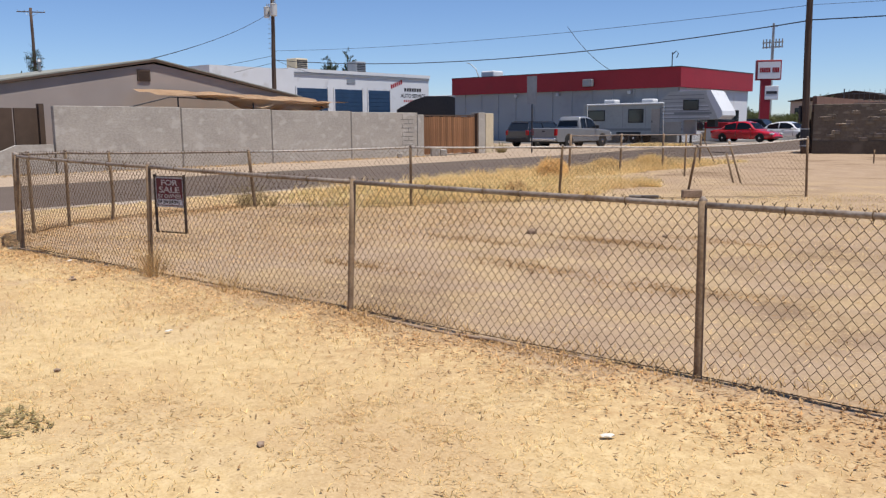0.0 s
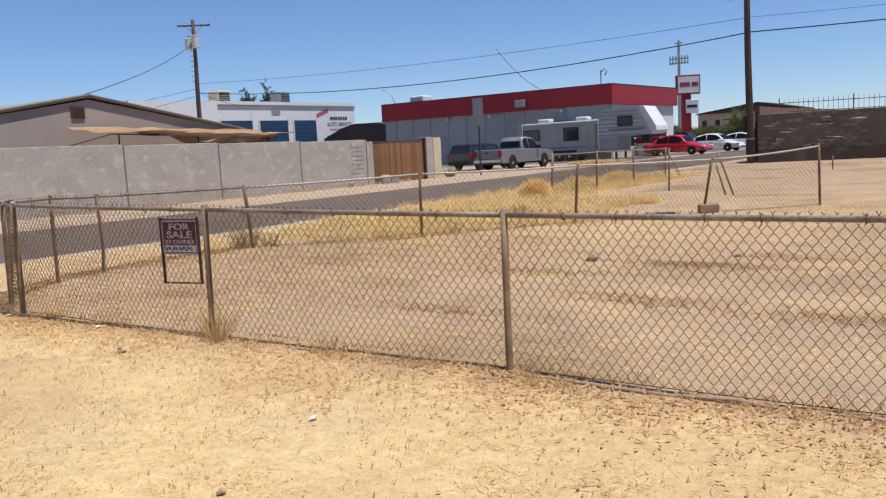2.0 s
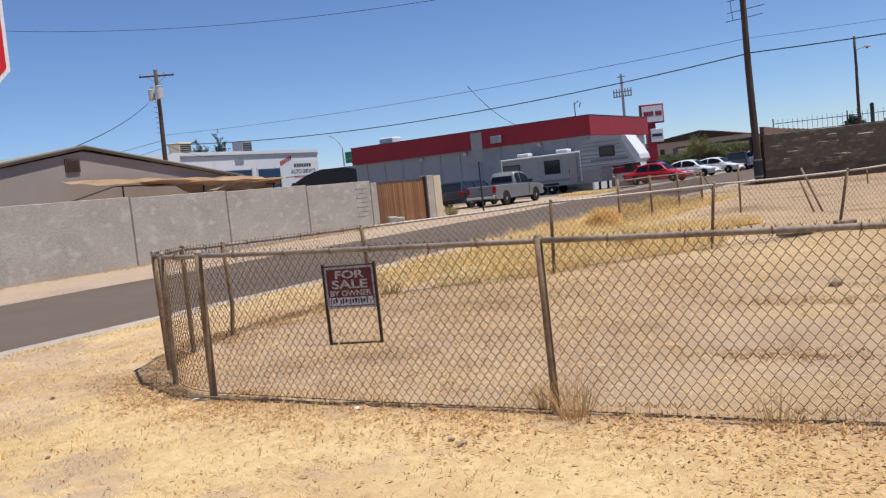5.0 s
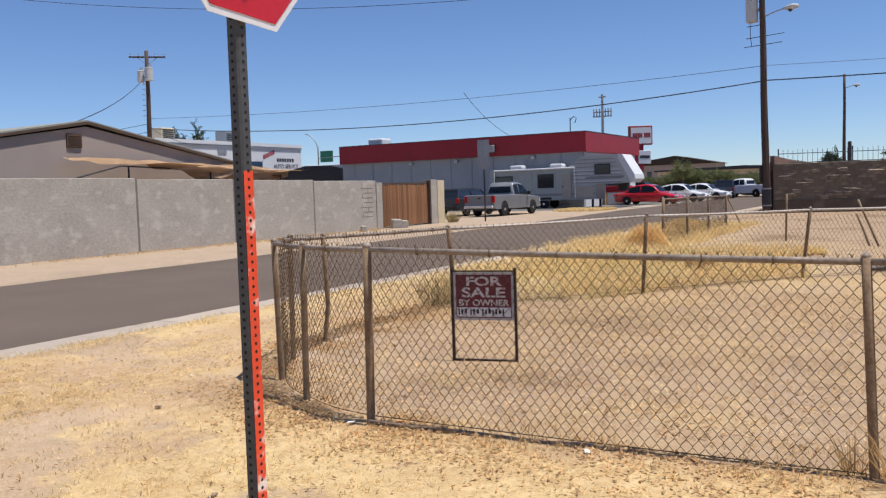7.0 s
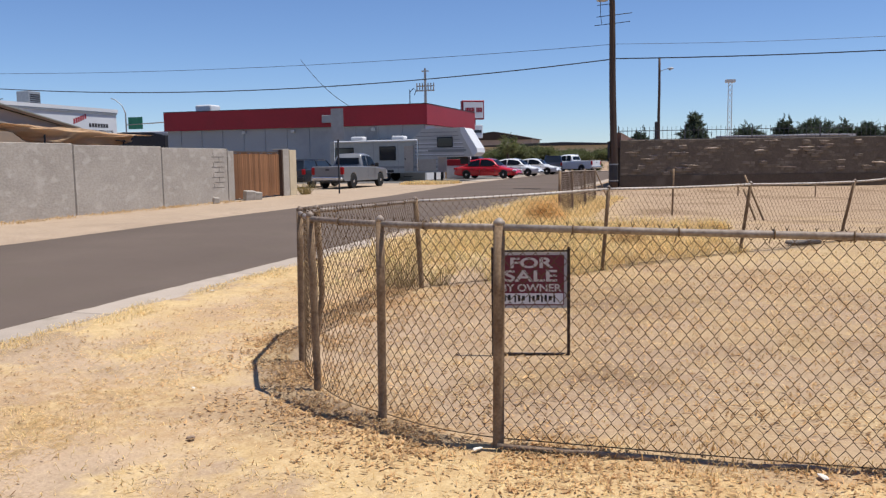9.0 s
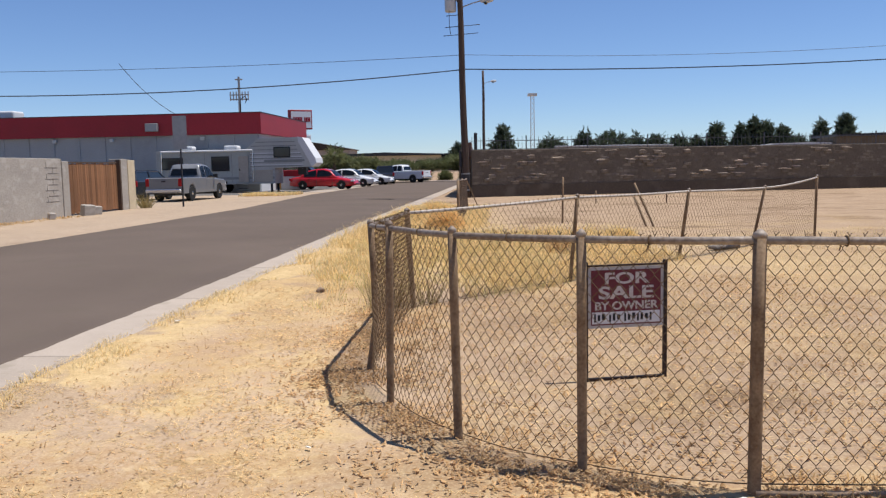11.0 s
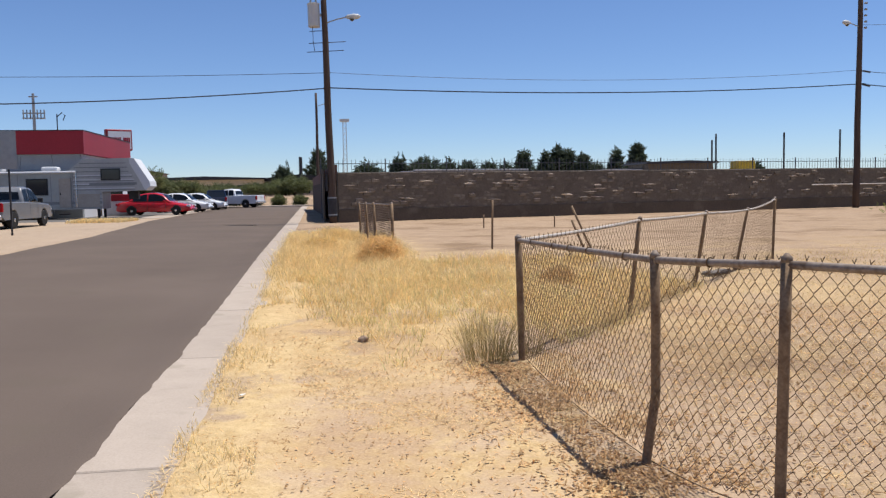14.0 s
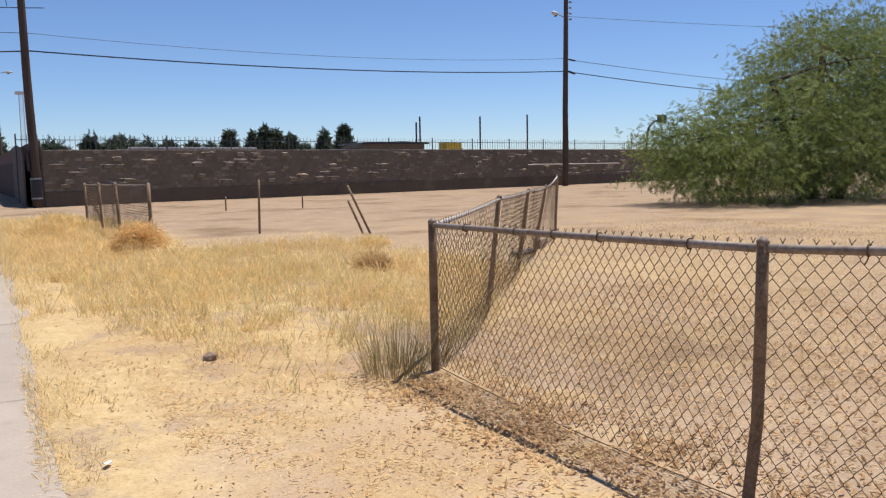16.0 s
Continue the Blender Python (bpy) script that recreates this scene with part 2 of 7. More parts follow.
def ground_material():
    m = bpy.data.materials.new("dry_desert_soil")
    m.use_nodes = True
    n, l = m.node_tree.nodes, m.node_tree.links
    p = n["Principled BSDF"]
    p.inputs["Roughness"].default_value, p.inputs["Specular IOR Level"].default_value = 0.97, 0.1
    tc = n.new("ShaderNodeTexCoord")
    sep = n.new("ShaderNodeSeparateXYZ")
    l.new(tc.outputs["Object"], sep.inputs[0])

    def noise_tex(scale, detail=5.0, rough=0.6):
        q = n.new("ShaderNodeTexNoise")
        q.inputs["Scale"].default_value, q.inputs["Detail"].default_value, q.inputs["Roughness"].default_value = scale, detail, rough
        l.new(tc.outputs["Object"], q.inputs["Vector"])
        return q.outputs["Fac"]

    def math(op, a, b):
        q = n.new("ShaderNodeMath")
        q.operation = op
        for i, v in enumerate((a, b)):
            if isinstance(v, (int, float)):
                q.inputs[i].default_value = v
            else:
                l.new(v, q.inputs[i])
        return q.outputs[0]

    def ramp(v, lo, hi):
        q = n.new("ShaderNodeMapRange")
        q.inputs["From Min"].default_value, q.inputs["From Max"].default_value = lo, hi
        l.new(v, q.inputs["Value"])
        return q.outputs[0]

    def mix(f, a, b):
        q = n.new("ShaderNodeMix")
        q.data_type = "RGBA"
        l.new(f, q.inputs["Factor"])
        for key, v in (("A", a), ("B", b)):
            if isinstance(v, tuple):
                q.inputs[key].default_value = rgb(v)
            else:
                l.new(v, q.inputs[key])
        return q.outputs["Result"]

    big, mid, fine, grain = noise_tex(0.35), noise_tex(1.6), noise_tex(9.0, 6.0, 0.7), noise_tex(60.0, 4.0, 0.7)
    soil = mix(ramp(mid, 0.35, 0.65), SOIL_A, SOIL_B)
    soil = mix(ramp(big, 0.52, 0.66), soil, SOIL_DARK)
    straw = mix(ramp(fine, 0.38, 0.62), STRAW_A, STRAW_B)
    worn = ramp(sep.outputs["X"], -8.0, -12.0)
    straw = mix(math("MULTIPLY", ramp(noise_tex(0.62, 6.0, 0.66), 0.515, 0.57), math("ADD", math("MULTIPLY", worn, 0.75), 0.2)), straw, STRAW_BARE)
    wob = math("MULTIPLY", math("SUBTRACT", mid, 0.5), 1.6)
    # a trodden path of bare soil between the kerb and the fence corner
    trod = math("MULTIPLY", ramp(math("ADD", sep.outputs["Y"], math("MULTIPLY", wob, 1.6)), 10.6, 8.4), ramp(math("ADD", sep.outputs["X"], math("MULTIPLY", wob, 0.8)), -16.5, -16.0))
    trod = math("MULTIPLY", trod, ramp(math("ADD", sep.outputs["X"], wob), -13.0, -14.2))
    straw = mix(math("MULTIPLY", math("MULTIPLY", trod, ramp(noise_tex(1.9, 6.0, 0.7), 0.40, 0.56)), 0.85), straw, TROD)
    # the verge and the strip outside the fence carry flattened straw; the yard inside is bare soil
    strip = ramp(math("ADD", sep.outputs["Y"], wob), 5.0, 4.4)
    verge = ramp(math("ADD", sep.outputs["X"], math("MULTIPLY", wob, 2.0)), -13.0, -14.6)
    near_y = ramp(math("ADD", sep.outputs["Y"], math("MULTIPLY", wob, 2.0)), 33.0, 29.0)
    road_side = ramp(sep.outputs["X"], -21.5, -21.0)
    verge = math("MULTIPLY", math("MULTIPLY", verge, near_y), road_side)
    # a belt of dry grass across the yard's far side
    slant = math("SUBTRACT", sep.outputs["Y"], math("MULTIPLY", sep.outputs["X"], 0.15))
    belt = math("MULTIPLY", ramp(math("ADD", slant, math("MULTIPLY", wob, 3.0)), 10.5, 13.5), ramp(math("ADD", slant, math("MULTIPLY", wob, 3.0)), 20.5, 17.5))
    belt = math("MULTIPLY", belt, ramp(math("ADD", sep.outputs["X"], math("MULTIPLY", wob, 3.0)), -5.0, -9.5))
    belt = math("MULTIPLY", math("MULTIPLY", belt, 0.55), road_side)
    shoulder = math("MULTIPLY", ramp(math("ADD", sep.outputs["X"], math("MULTIPLY", wob, 0.7)), -27.3, -28.4), ramp(fine, 0.42, 0.55))
    shoulder = math("MULTIPLY", shoulder, ramp(sep.outputs["X"], -30.5, -30.0))
    mask = math("MAXIMUM", math("MAXIMUM", strip, verge), math("MAXIMUM", belt, math("MULTIPLY", shoulder, 0.2)))
    patch = math("MULTIPLY", math("MULTIPLY", ramp(noise_tex(0.8, 6.0, 0.7), 0.45, 0.60), 0.45), math("MULTIPLY", road_side, ramp(sep.outputs["Y"], 26.0, 20.0)))
    mask = math("MAXIMUM", mask, patch)
    # long dark smudges across the yard
    mp = n.new("ShaderNodeMapping")
    mp.inputs["Scale"].default_value = (0.45, 0.8, 1.0)
    mp.inputs["Rotation"].default_value = (0, 0, 0.35)
    l.new(tc.outputs["Object"], mp.inputs["Vector"])
    smudge = n.new("ShaderNodeTexNoise")
    smudge.inputs["Scale"].default_value, smudge.inputs["Detail"].default_value, smudge.inputs["Roughness"].default_value = 1.0, 7.0, 0.68
    l.new(mp.outputs[0], smudge.inputs["Vector"])
    soil = mix(math("MULTIPLY", ramp(smudge.outputs["Fac"], 0.52, 0.66), 0.7), soil, SOIL_DARK)
    # brown matted band along the front fence
    band = math("MULTIPLY", ramp(math("ADD", sep.outputs["Y"], math("MULTIPLY", wob, 1.0)), 3.6, 4.5), ramp(sep.outputs["Y"], 5.4, 5.0))
    straw = mix(math("MULTIPLY", math("MULTIPLY", band, ramp(fine, 0.35, 0.6)), 0.75), straw, STRAW_BROWN)
    straw = mix(math("MULTIPLY", ramp(noise_tex(0.55, 5.0, 0.65), 0.48, 0.62), 0.45), straw, STRAW_BROWN)
    col = mix(mask, soil, straw)
    # greyer gravelly soil across the street
    col = mix(math("MULTIPLY", ramp(math("ADD", sep.outputs["X"], wob), -23.8, -24.6), 0.6), col, mix(ramp(fine, 0.38, 0.62), GRAVEL_A, GRAVEL_B))
    col = mix(math("MULTIPLY", ramp(grain, 0.54, 0.72), 0.55), col, SOIL_SPECK)
    col = mix(math("MULTIPLY", ramp(grain, 0.48, 0.32), 0.4), col, STRAW_PALE)
    l.new(col, p.inputs["Base Color"])
    bp = n.new("ShaderNodeBump")
    bp.inputs["Strength"].default_value, bp.inputs["Distance"].default_value = 0.5, 0.02
    l.new(math("ADD", math("MULTIPLY", fine, 1.0), math("MULTIPLY", grain, 0.5)), bp.inputs["Height"])
    l.new(bp.outputs[0], p.inputs["Normal"])
    return m


SOIL_A, SOIL_B, SOIL_DARK, SOIL_SPECK = (0.385, 0.276, 0.186), (0.32, 0.224, 0.147), (0.22, 0.145, 0.09), (0.22, 0.135, 0.075)
GRAVEL_A, GRAVEL_B = (0.44, 0.352, 0.272), (0.36, 0.285, 0.217)
TROD = (0.475, 0.345, 0.235)
STRAW_BROWN = (0.40, 0.25, 0.125)
STRAW_A, STRAW_B, STRAW_BARE, STRAW_PALE = (0.61, 0.45, 0.238), (0.49, 0.345, 0.167), (0.385, 0.28, 0.19), (0.70, 0.545, 0.34)
M_GROUND = ground_material()


# ---- building helpers ----
def link_mesh(name, bm, material, smooth=False):
    me = bpy.data.meshes.new(name)
    bm.normal_update()
    bm.to_mesh(me)
    bm.free()
    mats = material if isinstance(material, (list, tuple)) else [material]
    for q in mats:
        me.materials.append(q)
    if smooth:
        me.shade_smooth()
    return new(name, me)


def part(name, bm, material, parent, label="", smooth=False):
    ob = link_mesh(name, bm, material, smooth)
    ob.parent = parent
    return tagged(ob, label)


def again(ob, parent, m, name=None):
    """A further object on the mesh of ob, at the pose m under parent."""
    o = new(name or ob.name.split(".")[0], ob.data)
    o.parent, o.matrix_basis = parent, m
    return o


def thing(name, m, label, category, group="", kind=""):
    ob = new(name)
    ob.empty_display_size = 0.2
    ob.matrix_basis = m
    return tagged(ob, label, category, group, kind)


def structure(name, bm, material, label="", smooth=False):
    return tagged(link_mesh(name, bm, material, smooth), label, kind="structure")


def box(bm, x0, x1, y0, y1, z0, z1, bevel=0.0, segments=1):
    r = bmesh.ops.create_cube(bm, size=1.0, matrix=Matrix.Translation(((x0 + x1) / 2, (y0 + y1) / 2, (z0 + z1) / 2)) @ Matrix.Diagonal((x1 - x0, y1 - y0, z1 - z0, 1)))
    if bevel:
        edges = list({e for v in r["verts"] for e in v.link_edges})
        bmesh.ops.bevel(bm, geom=edges, offset=bevel, segments=segments, affect="EDGES", profile=0.5)
    return bm


def a_box(*args, **kw):
    return box(bmesh.new(), *args, **kw)


def tube(bm, pts, r, n=8, caps=True):
    """A round bar through the points; r is one radius or one for each point."""
    pts = [Vector(p) for p in pts]
    rs = list(r) if isinstance(r, (list, tuple)) else [r] * len(pts)
    rings = []
    up = None
    for i, p in enumerate(pts):
        d = (pts[min(i + 1, len(pts) - 1)] - pts[max(i - 1, 0)]).normalized()
        if up is None:
            up = Vector((0, 0, 1)) if abs(d.z) < 0.9 else Vector((1, 0, 0))
        s = d.cross(up).normalized()
        up = s.cross(d).normalized()
        rings.append([bm.verts.new(p + (s * math.cos(a) + up * math.sin(a)) * rs[i]) for a in (2 * math.pi * k / n for k in range(n))])
    for a, b in zip(rings, rings[1:]):
        for k in range(n):
            bm.faces.new((a[k], a[(k + 1) % n], b[(k + 1) % n], b[k]))
    if caps:
        bm.faces.new(rings[0][::-1])
        bm.faces.new(rings[-1])
    return bm


def a_tube(pts, r, n=8):
    return tube(bmesh.new(), pts, r, n)


def prism(bm, outline, axis, lo, hi):
    """Extrudes a closed outline of (u, v) along an axis: 'x' takes (y, z), 'y' takes (x, z), 'z' takes (x, y)."""
    def at(u, v, w):
        return {"x": (w, u, v), "y": (u, w, v), "z": (u, v, w)}[axis]
    a = [bm.verts.new(at(u, v, lo)) for u, v in outline]
    b = [bm.verts.new(at(u, v, hi)) for u, v in outline]
    bm.faces.new(a)
    bm.faces.new(b[::-1])
    for i in range(len(a)):
        j = (i + 1) % len(a)
        bm.faces.new((a[j], a[i], b[i], b[j]))
    bmesh.ops.recalc_face_normals(bm, faces=bm.faces[:])
    return bm


def a_prism(outline, axis, lo, hi):
    return prism(bmesh.new(), outline, axis, lo, hi)


def write_text(body, size, material, parent, m, name="lettering", extrude=0.001, bold=0.0, label=""):
    cu = bpy.data.curves.new(name, "FONT")
    cu.body, cu.size, cu.align_x, cu.align_y, cu.extrude, cu.offset = body, size, "CENTER", "CENTER", extrude, bold
    cu.materials.append(material)
    ob = new(name, cu)
    ob.parent, ob.matrix_basis = parent, m
    return tagged(ob, label)


# ---- ground, road, kerb ----
def axis_steps(lo, hi, fine_lo, fine_hi, step):
    v = list(np.arange(fine_lo, fine_hi + 1e-6, step))
    s, x = step, fine_hi
    while x < hi:
        s *= 1.35
        x = min(x + s, hi)
        v.append(x)
    s, x = step, fine_lo
    while x > lo:
        s *= 1.35
        x = max(x - s, lo)
        v.insert(0, x)
    return v


def ground_height(x, y):
    dip = 0.06 * min(1.0, max(0.0, (y - 5.3) / 1.3)) * min(1.0, max(0.0, (14.0 - y) / 3.0)) * min(1.0, max(0.0, (x + 13.9) / 1.0)) if y < 14 else 0.0
    h = 0.030 * noise.noise((x * 0.45, y * 0.45, 0.0)) + 0.016 * noise.noise((x * 1.7, y * 1.7, 3.0)) + 0.008 * noise.noise((x * 5.0, y * 5.0, 7.0))
    if -26.2 < x < -16.4 or y > 44.0 or x < -26.2:
        if -25.2 < x < -16.9:
            return -0.05
        if -16.9 <= x < -16.4 and y < 44.0:
            # soil creeps over the kerb's inner edge
            return 0.002 + 0.022 * noise.noise((x * 2.0, y * 1.6, 14.0)) + 0.012
        return -0.012 if y > 44.0 else h * 0.4 - 0.012
    return h - dip


def build_ground():
    xs = axis_steps(-2500, 2500, -31.0, 8.0, 0.2)
    ys = axis_steps(-2500, 2500, -3.0, 36.0, 0.2)
    verts = [(x, y, ground_height(x, y)) for y in ys for x in xs]
    w = len(xs)
    faces = [(j * w + i, j * w + i + 1, (j + 1) * w + i + 1, (j + 1) * w + i) for j in range(len(ys) - 1) for i in range(w - 1)]
    me = bpy.data.meshes.new("ground")
    me.from_pydata(verts, [], faces)
    me.materials.append(M_GROUND)
    me.shade_smooth()
    return tagged(new("ground", me), "bare tan desert soil with flattened dry straw", kind="structure")


build_ground()

ROAD_L, ROAD_R = -24.0, -17.40
bm = bmesh.new()
ys = [-120 + 2.0 * i for i in range(117)]
cols = [(ROAD_L, 0.0), (-23.4, 0.012), (-21.0, 0.035), (-18.6, 0.008), (ROAD_R, -0.022), (ROAD_R + 0.22, -0.022)]
rows_v = []
for y in ys:
    wob = 0.13 * noise.noise((y * 0.3, 2.0, 0)) + 0.06 * noise.noise((y * 1.2, 5.0, 0))
    rows_v.append([bm.verts.new((x + (wob - 1.3 * min(1.0, max(0.0, (y - 34) / 18.0)) if i == 0 else 0), y, z)) for i, (x, z) in enumerate(cols)])
for a, b in zip(rows_v, rows_v[1:]):
    for i in range(len(cols) - 1):
        bm.faces.new((a[i], a[i + 1], b[i + 1], b[i]))
structure("road", bm, M_ASPHALT, "grey-brown worn asphalt side street", smooth=True)

bm = bmesh.new()
prism(bm, [(-20.2, 41.9), (-19.7, 41.5), (-19.2, 41.35), (-18.8, 41.05), (-18.7, 41.35), (-19.2, 41.75), (-19.8, 41.95)], "z", -0.02, 0.032)
patch = structure("asphalt_patch", bm, M_TAR, "dark tar patch on the worn street")
bm = a_box(-62.0, -27.2, 54.0, 112.0, -0.045, -0.004)
structure("parking_lot", bm, M_LOT, "faded grey asphalt parking lot")
bm = a_box(-27.2, -25.45, 57.5, 112.0, -0.045, 0.002)
structure("parking_apron", bm, M_KERB, "pale concrete driveway apron beside the road")
bm = a_prism([(92.0, -0.04), (96.0, 0.12), (110.0, 0.95), (150.0, 0.95), (152.0, -0.04)], "x", -300, -14.0)
structure("landscape_bank", bm, M_GROUND, "low gravel bank rising to the cross street")
bm = a_box(-300, -14.0, 114.0, 127.0, 0.9, 0.956)
structure("cross_road", bm, M_ASPHALT, "grey asphalt cross street on a low bank")
bm = a_box(-60, -15.0, 91.0, 91.9, -0.04, 0.14, bevel=0.04)
structure("median_kerb", bm, M_KERB, "pale concrete kerb of the planted bank")

kerb = thing("kerb", pose(0, 0, 0), "pale worn concrete ribbon kerb along the asphalt street", "kerb", kind="structure")
def swell(y):
    """The kerb line swells a little towards the corner."""
    return 0.09 * math.exp(-((y - 13.0) / 7.0) ** 2)


seg = None
y = -14.0
while y < 92:
    bm = None
    if seg is None:
        bm = a_box(-0.25, 0.35, 0.009, 3.041, -0.08, 0.008, bevel=0.008)
        seg = part("kerb_segment", bm, M_KERB, kerb)
        seg.matrix_basis = pose(ROAD_R + 0.245, y, 0)
    else:
        again(seg, kerb, pose(ROAD_R + 0.245 + swell(y) + random.uniform(-0.003, 0.003), y, random.uniform(-0.002, 0.002), 0, 0, -math.degrees(math.atan2(swell(y + 3.05) - swell(y), 3.05))))
    y += 3.05


# the asphalt laps unevenly over the kerb's edge
bm = bmesh.new()
lip = []
for k in range(560):
    y = -12.0 + 0.13 * k
    out = ROAD_R + swell(y) + 0.01 + 0.04 * noise.noise((y * 1.1, 0, 2.0)) + 0.03 * noise.noise((y * 4.5, 0, 8.0))
    lip.append([bm.verts.new((ROAD_R - 0.45, y, -0.012)), bm.verts.new((ROAD_R - 0.04, y, 0.004)), bm.verts.new((out - 0.02, y, 0.015)), bm.verts.new((out, y, 0.0085))])
for a, b in zip(lip, lip[1:]):
    for k in range(3):
        bm.faces.new((a[k], a[k + 1], b[k + 1], b[k]))
structure("asphalt_lip", bm, M_ASPHALT, "uneven asphalt edge lapping over the kerb", smooth=True)


# ---- block wall across the street ----
WALL_X, WALL_H = -29.3, 2.12
wall = thing("block_wall", pose(0, 0, 0), "long grey rendered concrete block wall with patchy mortar", "wall", kind="structure")
joints = [4.0, 8.6, 12.6, 17.3, 21.4, 25.75, 30.05]
for a, b in zip(joints[2:], joints[3:]):
    top = WALL_H + 0.09 - (a - 12.6) / 17.5 * 0.16
    bm = a_box(WALL_X - 0.2, WALL_X, a + 0.03, b - 0.03, -0.1, top, bevel=0.012)
    part("wall_panel", bm, M_BLOCK, wall)
    bm = a_box(WALL_X - 0.19, WALL_X - 0.02, b - 0.035, b + 0.035, -0.1, top - 0.005)
    part("control_joint", bm, M_JOINT, wall)
bm = a_box(WALL_X - 0.42, WALL_X + 0.02, 30.05, 30.5, -0.1, 2.0, bevel=0.015)
part("end_pilaster", bm, M_BLOCK, wall)
# the lower, older run beyond the first joint, with a stepped end
bm = a_prism([(-60.0, -0.1), (12.57, -0.1), (12.57, 0.95), (11.4, 0.95), (10.9, 0.75), (-60.0, 0.75)], "x", WALL_X - 0.2, WALL_X - 0.01)
part("low_wall", bm, M_BLOCK, wall, "low rendered grey wall with a stepped end")
# raked courses where the render has fallen away
for i in range(7):
    z = 0.55 + i * 0.2
    bm = a_box(WALL_X - 0.02, WALL_X + 0.006, 28.9 + 0.2 * (i % 2), 29.75, z, z + 0.025)
    part("bare_mortar_course", bm, M_JOINT, wall)
    bm = a_box(WALL_X - 0.02, WALL_X + 0.005, 29.0 + 0.4 * (i % 2), 29.025 + 0.4 * (i % 2), z, z + 0.2)
    part("bare_mortar_head", bm, M_JOINT, wall)

# wooden gate between the block posts
gate = thing("wooden_gate", pose(WALL_X - 0.12, 30.52, 0), "closed reddish-brown vertical board gate between block posts", "gate")
board = None
for i in range(26):
    y = 0.02 + i * 0.1545
    if board is None:
        board = part("board", a_box(-0.012, 0.012, 0, 0.146, 0.06, 1.92, bevel=0.004), M_GATEWOOD, gate)
        board.matrix_basis = pose(0, y, 0)
    else:
        again(board, gate, pose(random.uniform(-0.006, 0.006), y, random.uniform(-0.03, 0.02)))
for z in (0.35, 1.6):
    part("gate_rail", a_box(-0.06, -0.013, 0, 4.03, z, z + 0.09), M_DARKWOOD, gate)
part("gate_top_rail", a_box(-0.03, 0.03, 0, 4.03, 1.93, 1.99), M_DARKWOOD, gate)
gp = thing("gate_post", pose(WALL_X, 34.7, 0), "rendered block gate post with cream side", "post")
part("block_core", a_box(-0.5, 0.02, 0.0, 0.6, -0.05, 2.12, bevel=0.015), M_BLOCK, gp)
part("dark_board", a_box(-0.16, 0.03, -0.12, -0.002, 0, 2.08), M_DARKWOOD, gp)
part("cream_face", a_box(-0.4, 0.05, 0.603, 1.25, -0.05, 2.08, bevel=0.012), M_CREAM, gp)
for x, y, s in ((-28.75, 30.7, 0.42), (-28.7, 31.25, 0.34), (-28.8, 28.3, 0.24)):
    cb = thing("concrete_block", pose(x, y, s * 0.42, 4, 3, 20 + y), "loose grey concrete block on the dirt by the wall", "block", "loose blocks by the wall")
    part("block_body", a_box(-s * 0.5, s * 0.5, -s * 0.45, s * 0.45, -s * 0.5, s * 0.5, bevel=0.03), M_BLOCK, cb)
    # dark plate on the solid face paints the shade of the block's hollow
    part("block_hollow", a_box(s * 0.5 - 0.01, s * 0.5 + 0.004, -s * 0.25, s * 0.2, -s * 0.25, s * 0.3), M_DARKSTEEL, cb)


# ---- dark slump-block wall behind the yard ----
SW_A, SW_B, SW_H = Vector((-14.75, 42.75, 0)), Vector((75.0, 62.5, 0)), 2.3
sw_dir = (SW_B - SW_A).normalized()
sw_len = (SW_B - SW_A).length
sw_m = Matrix.Translation(SW_A) @ Matrix.Rotation(math.atan2(sw_dir.y, sw_dir.x), 4, "Z")
stone_wall = thing("slump_block_wall", sw_m, "dark brown slump block yard wall with jutting mortar-stained blocks", "wall", kind="structure")
part("wall_core", a_box(-0.2, sw_len, -0.05, 0.25, -0.1, SW_H), M_STONECORE, stone_wall)
# smooth darker band with a wavy upper edge over the lowest courses
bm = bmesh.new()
base_band = []
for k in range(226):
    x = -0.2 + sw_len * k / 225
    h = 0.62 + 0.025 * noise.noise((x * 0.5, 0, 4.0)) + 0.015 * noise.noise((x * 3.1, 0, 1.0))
    base_band.append([bm.verts.new((x, -0.092, -0.1)), bm.verts.new((x, -0.092, h - 0.01)), bm.verts.new((x, -0.05, h))])
for a, b in zip(base_band, base_band[1:]):
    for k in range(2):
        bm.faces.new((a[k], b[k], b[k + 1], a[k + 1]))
part("parged_base", bm, M_WALLBASE, stone_wall, "smooth dark brown band along the wall's foot")
part("wall_cap", a_box(-0.2, sw_len, -0.02, 0.27, SW_H, SW_H + 0.05, bevel=0.01), M_STONE, stone_wall)


# the wall turns the corner behind the pole and runs on along the street
ret = thing("return_wall", Matrix.Translation((-15.05, 43.05, 0)) @ Matrix.Rotation(math.atan2(32.0, -1.02), 4, "Z"), "dark brown block wall running on along the street", "wall", kind="structure")
part("wall_core", a_box(0, 32.0, -0.12, 0.12, -0.1, 2.0), mat("dark_brown_wall", (0.10, 0.07, 0.055), (0.065, 0.045, 0.036), rough=0.95, scale=1.5, fine=20, bump=0.5), ret)
# redder, lighter top: the sun along it is put into the colour
part("upper_band", a_prism([(0, 2.0), (32.0, 2.0), (32.0, 2.62), (0, 2.75)], "y", -0.1, 0.1), mat("reddish_brown_band", (0.20, 0.115, 0.09), (0.14, 0.08, 0.062), rough=0.9, scale=2, fine=30), ret, "reddish-brown upper band in a sunlit tone")


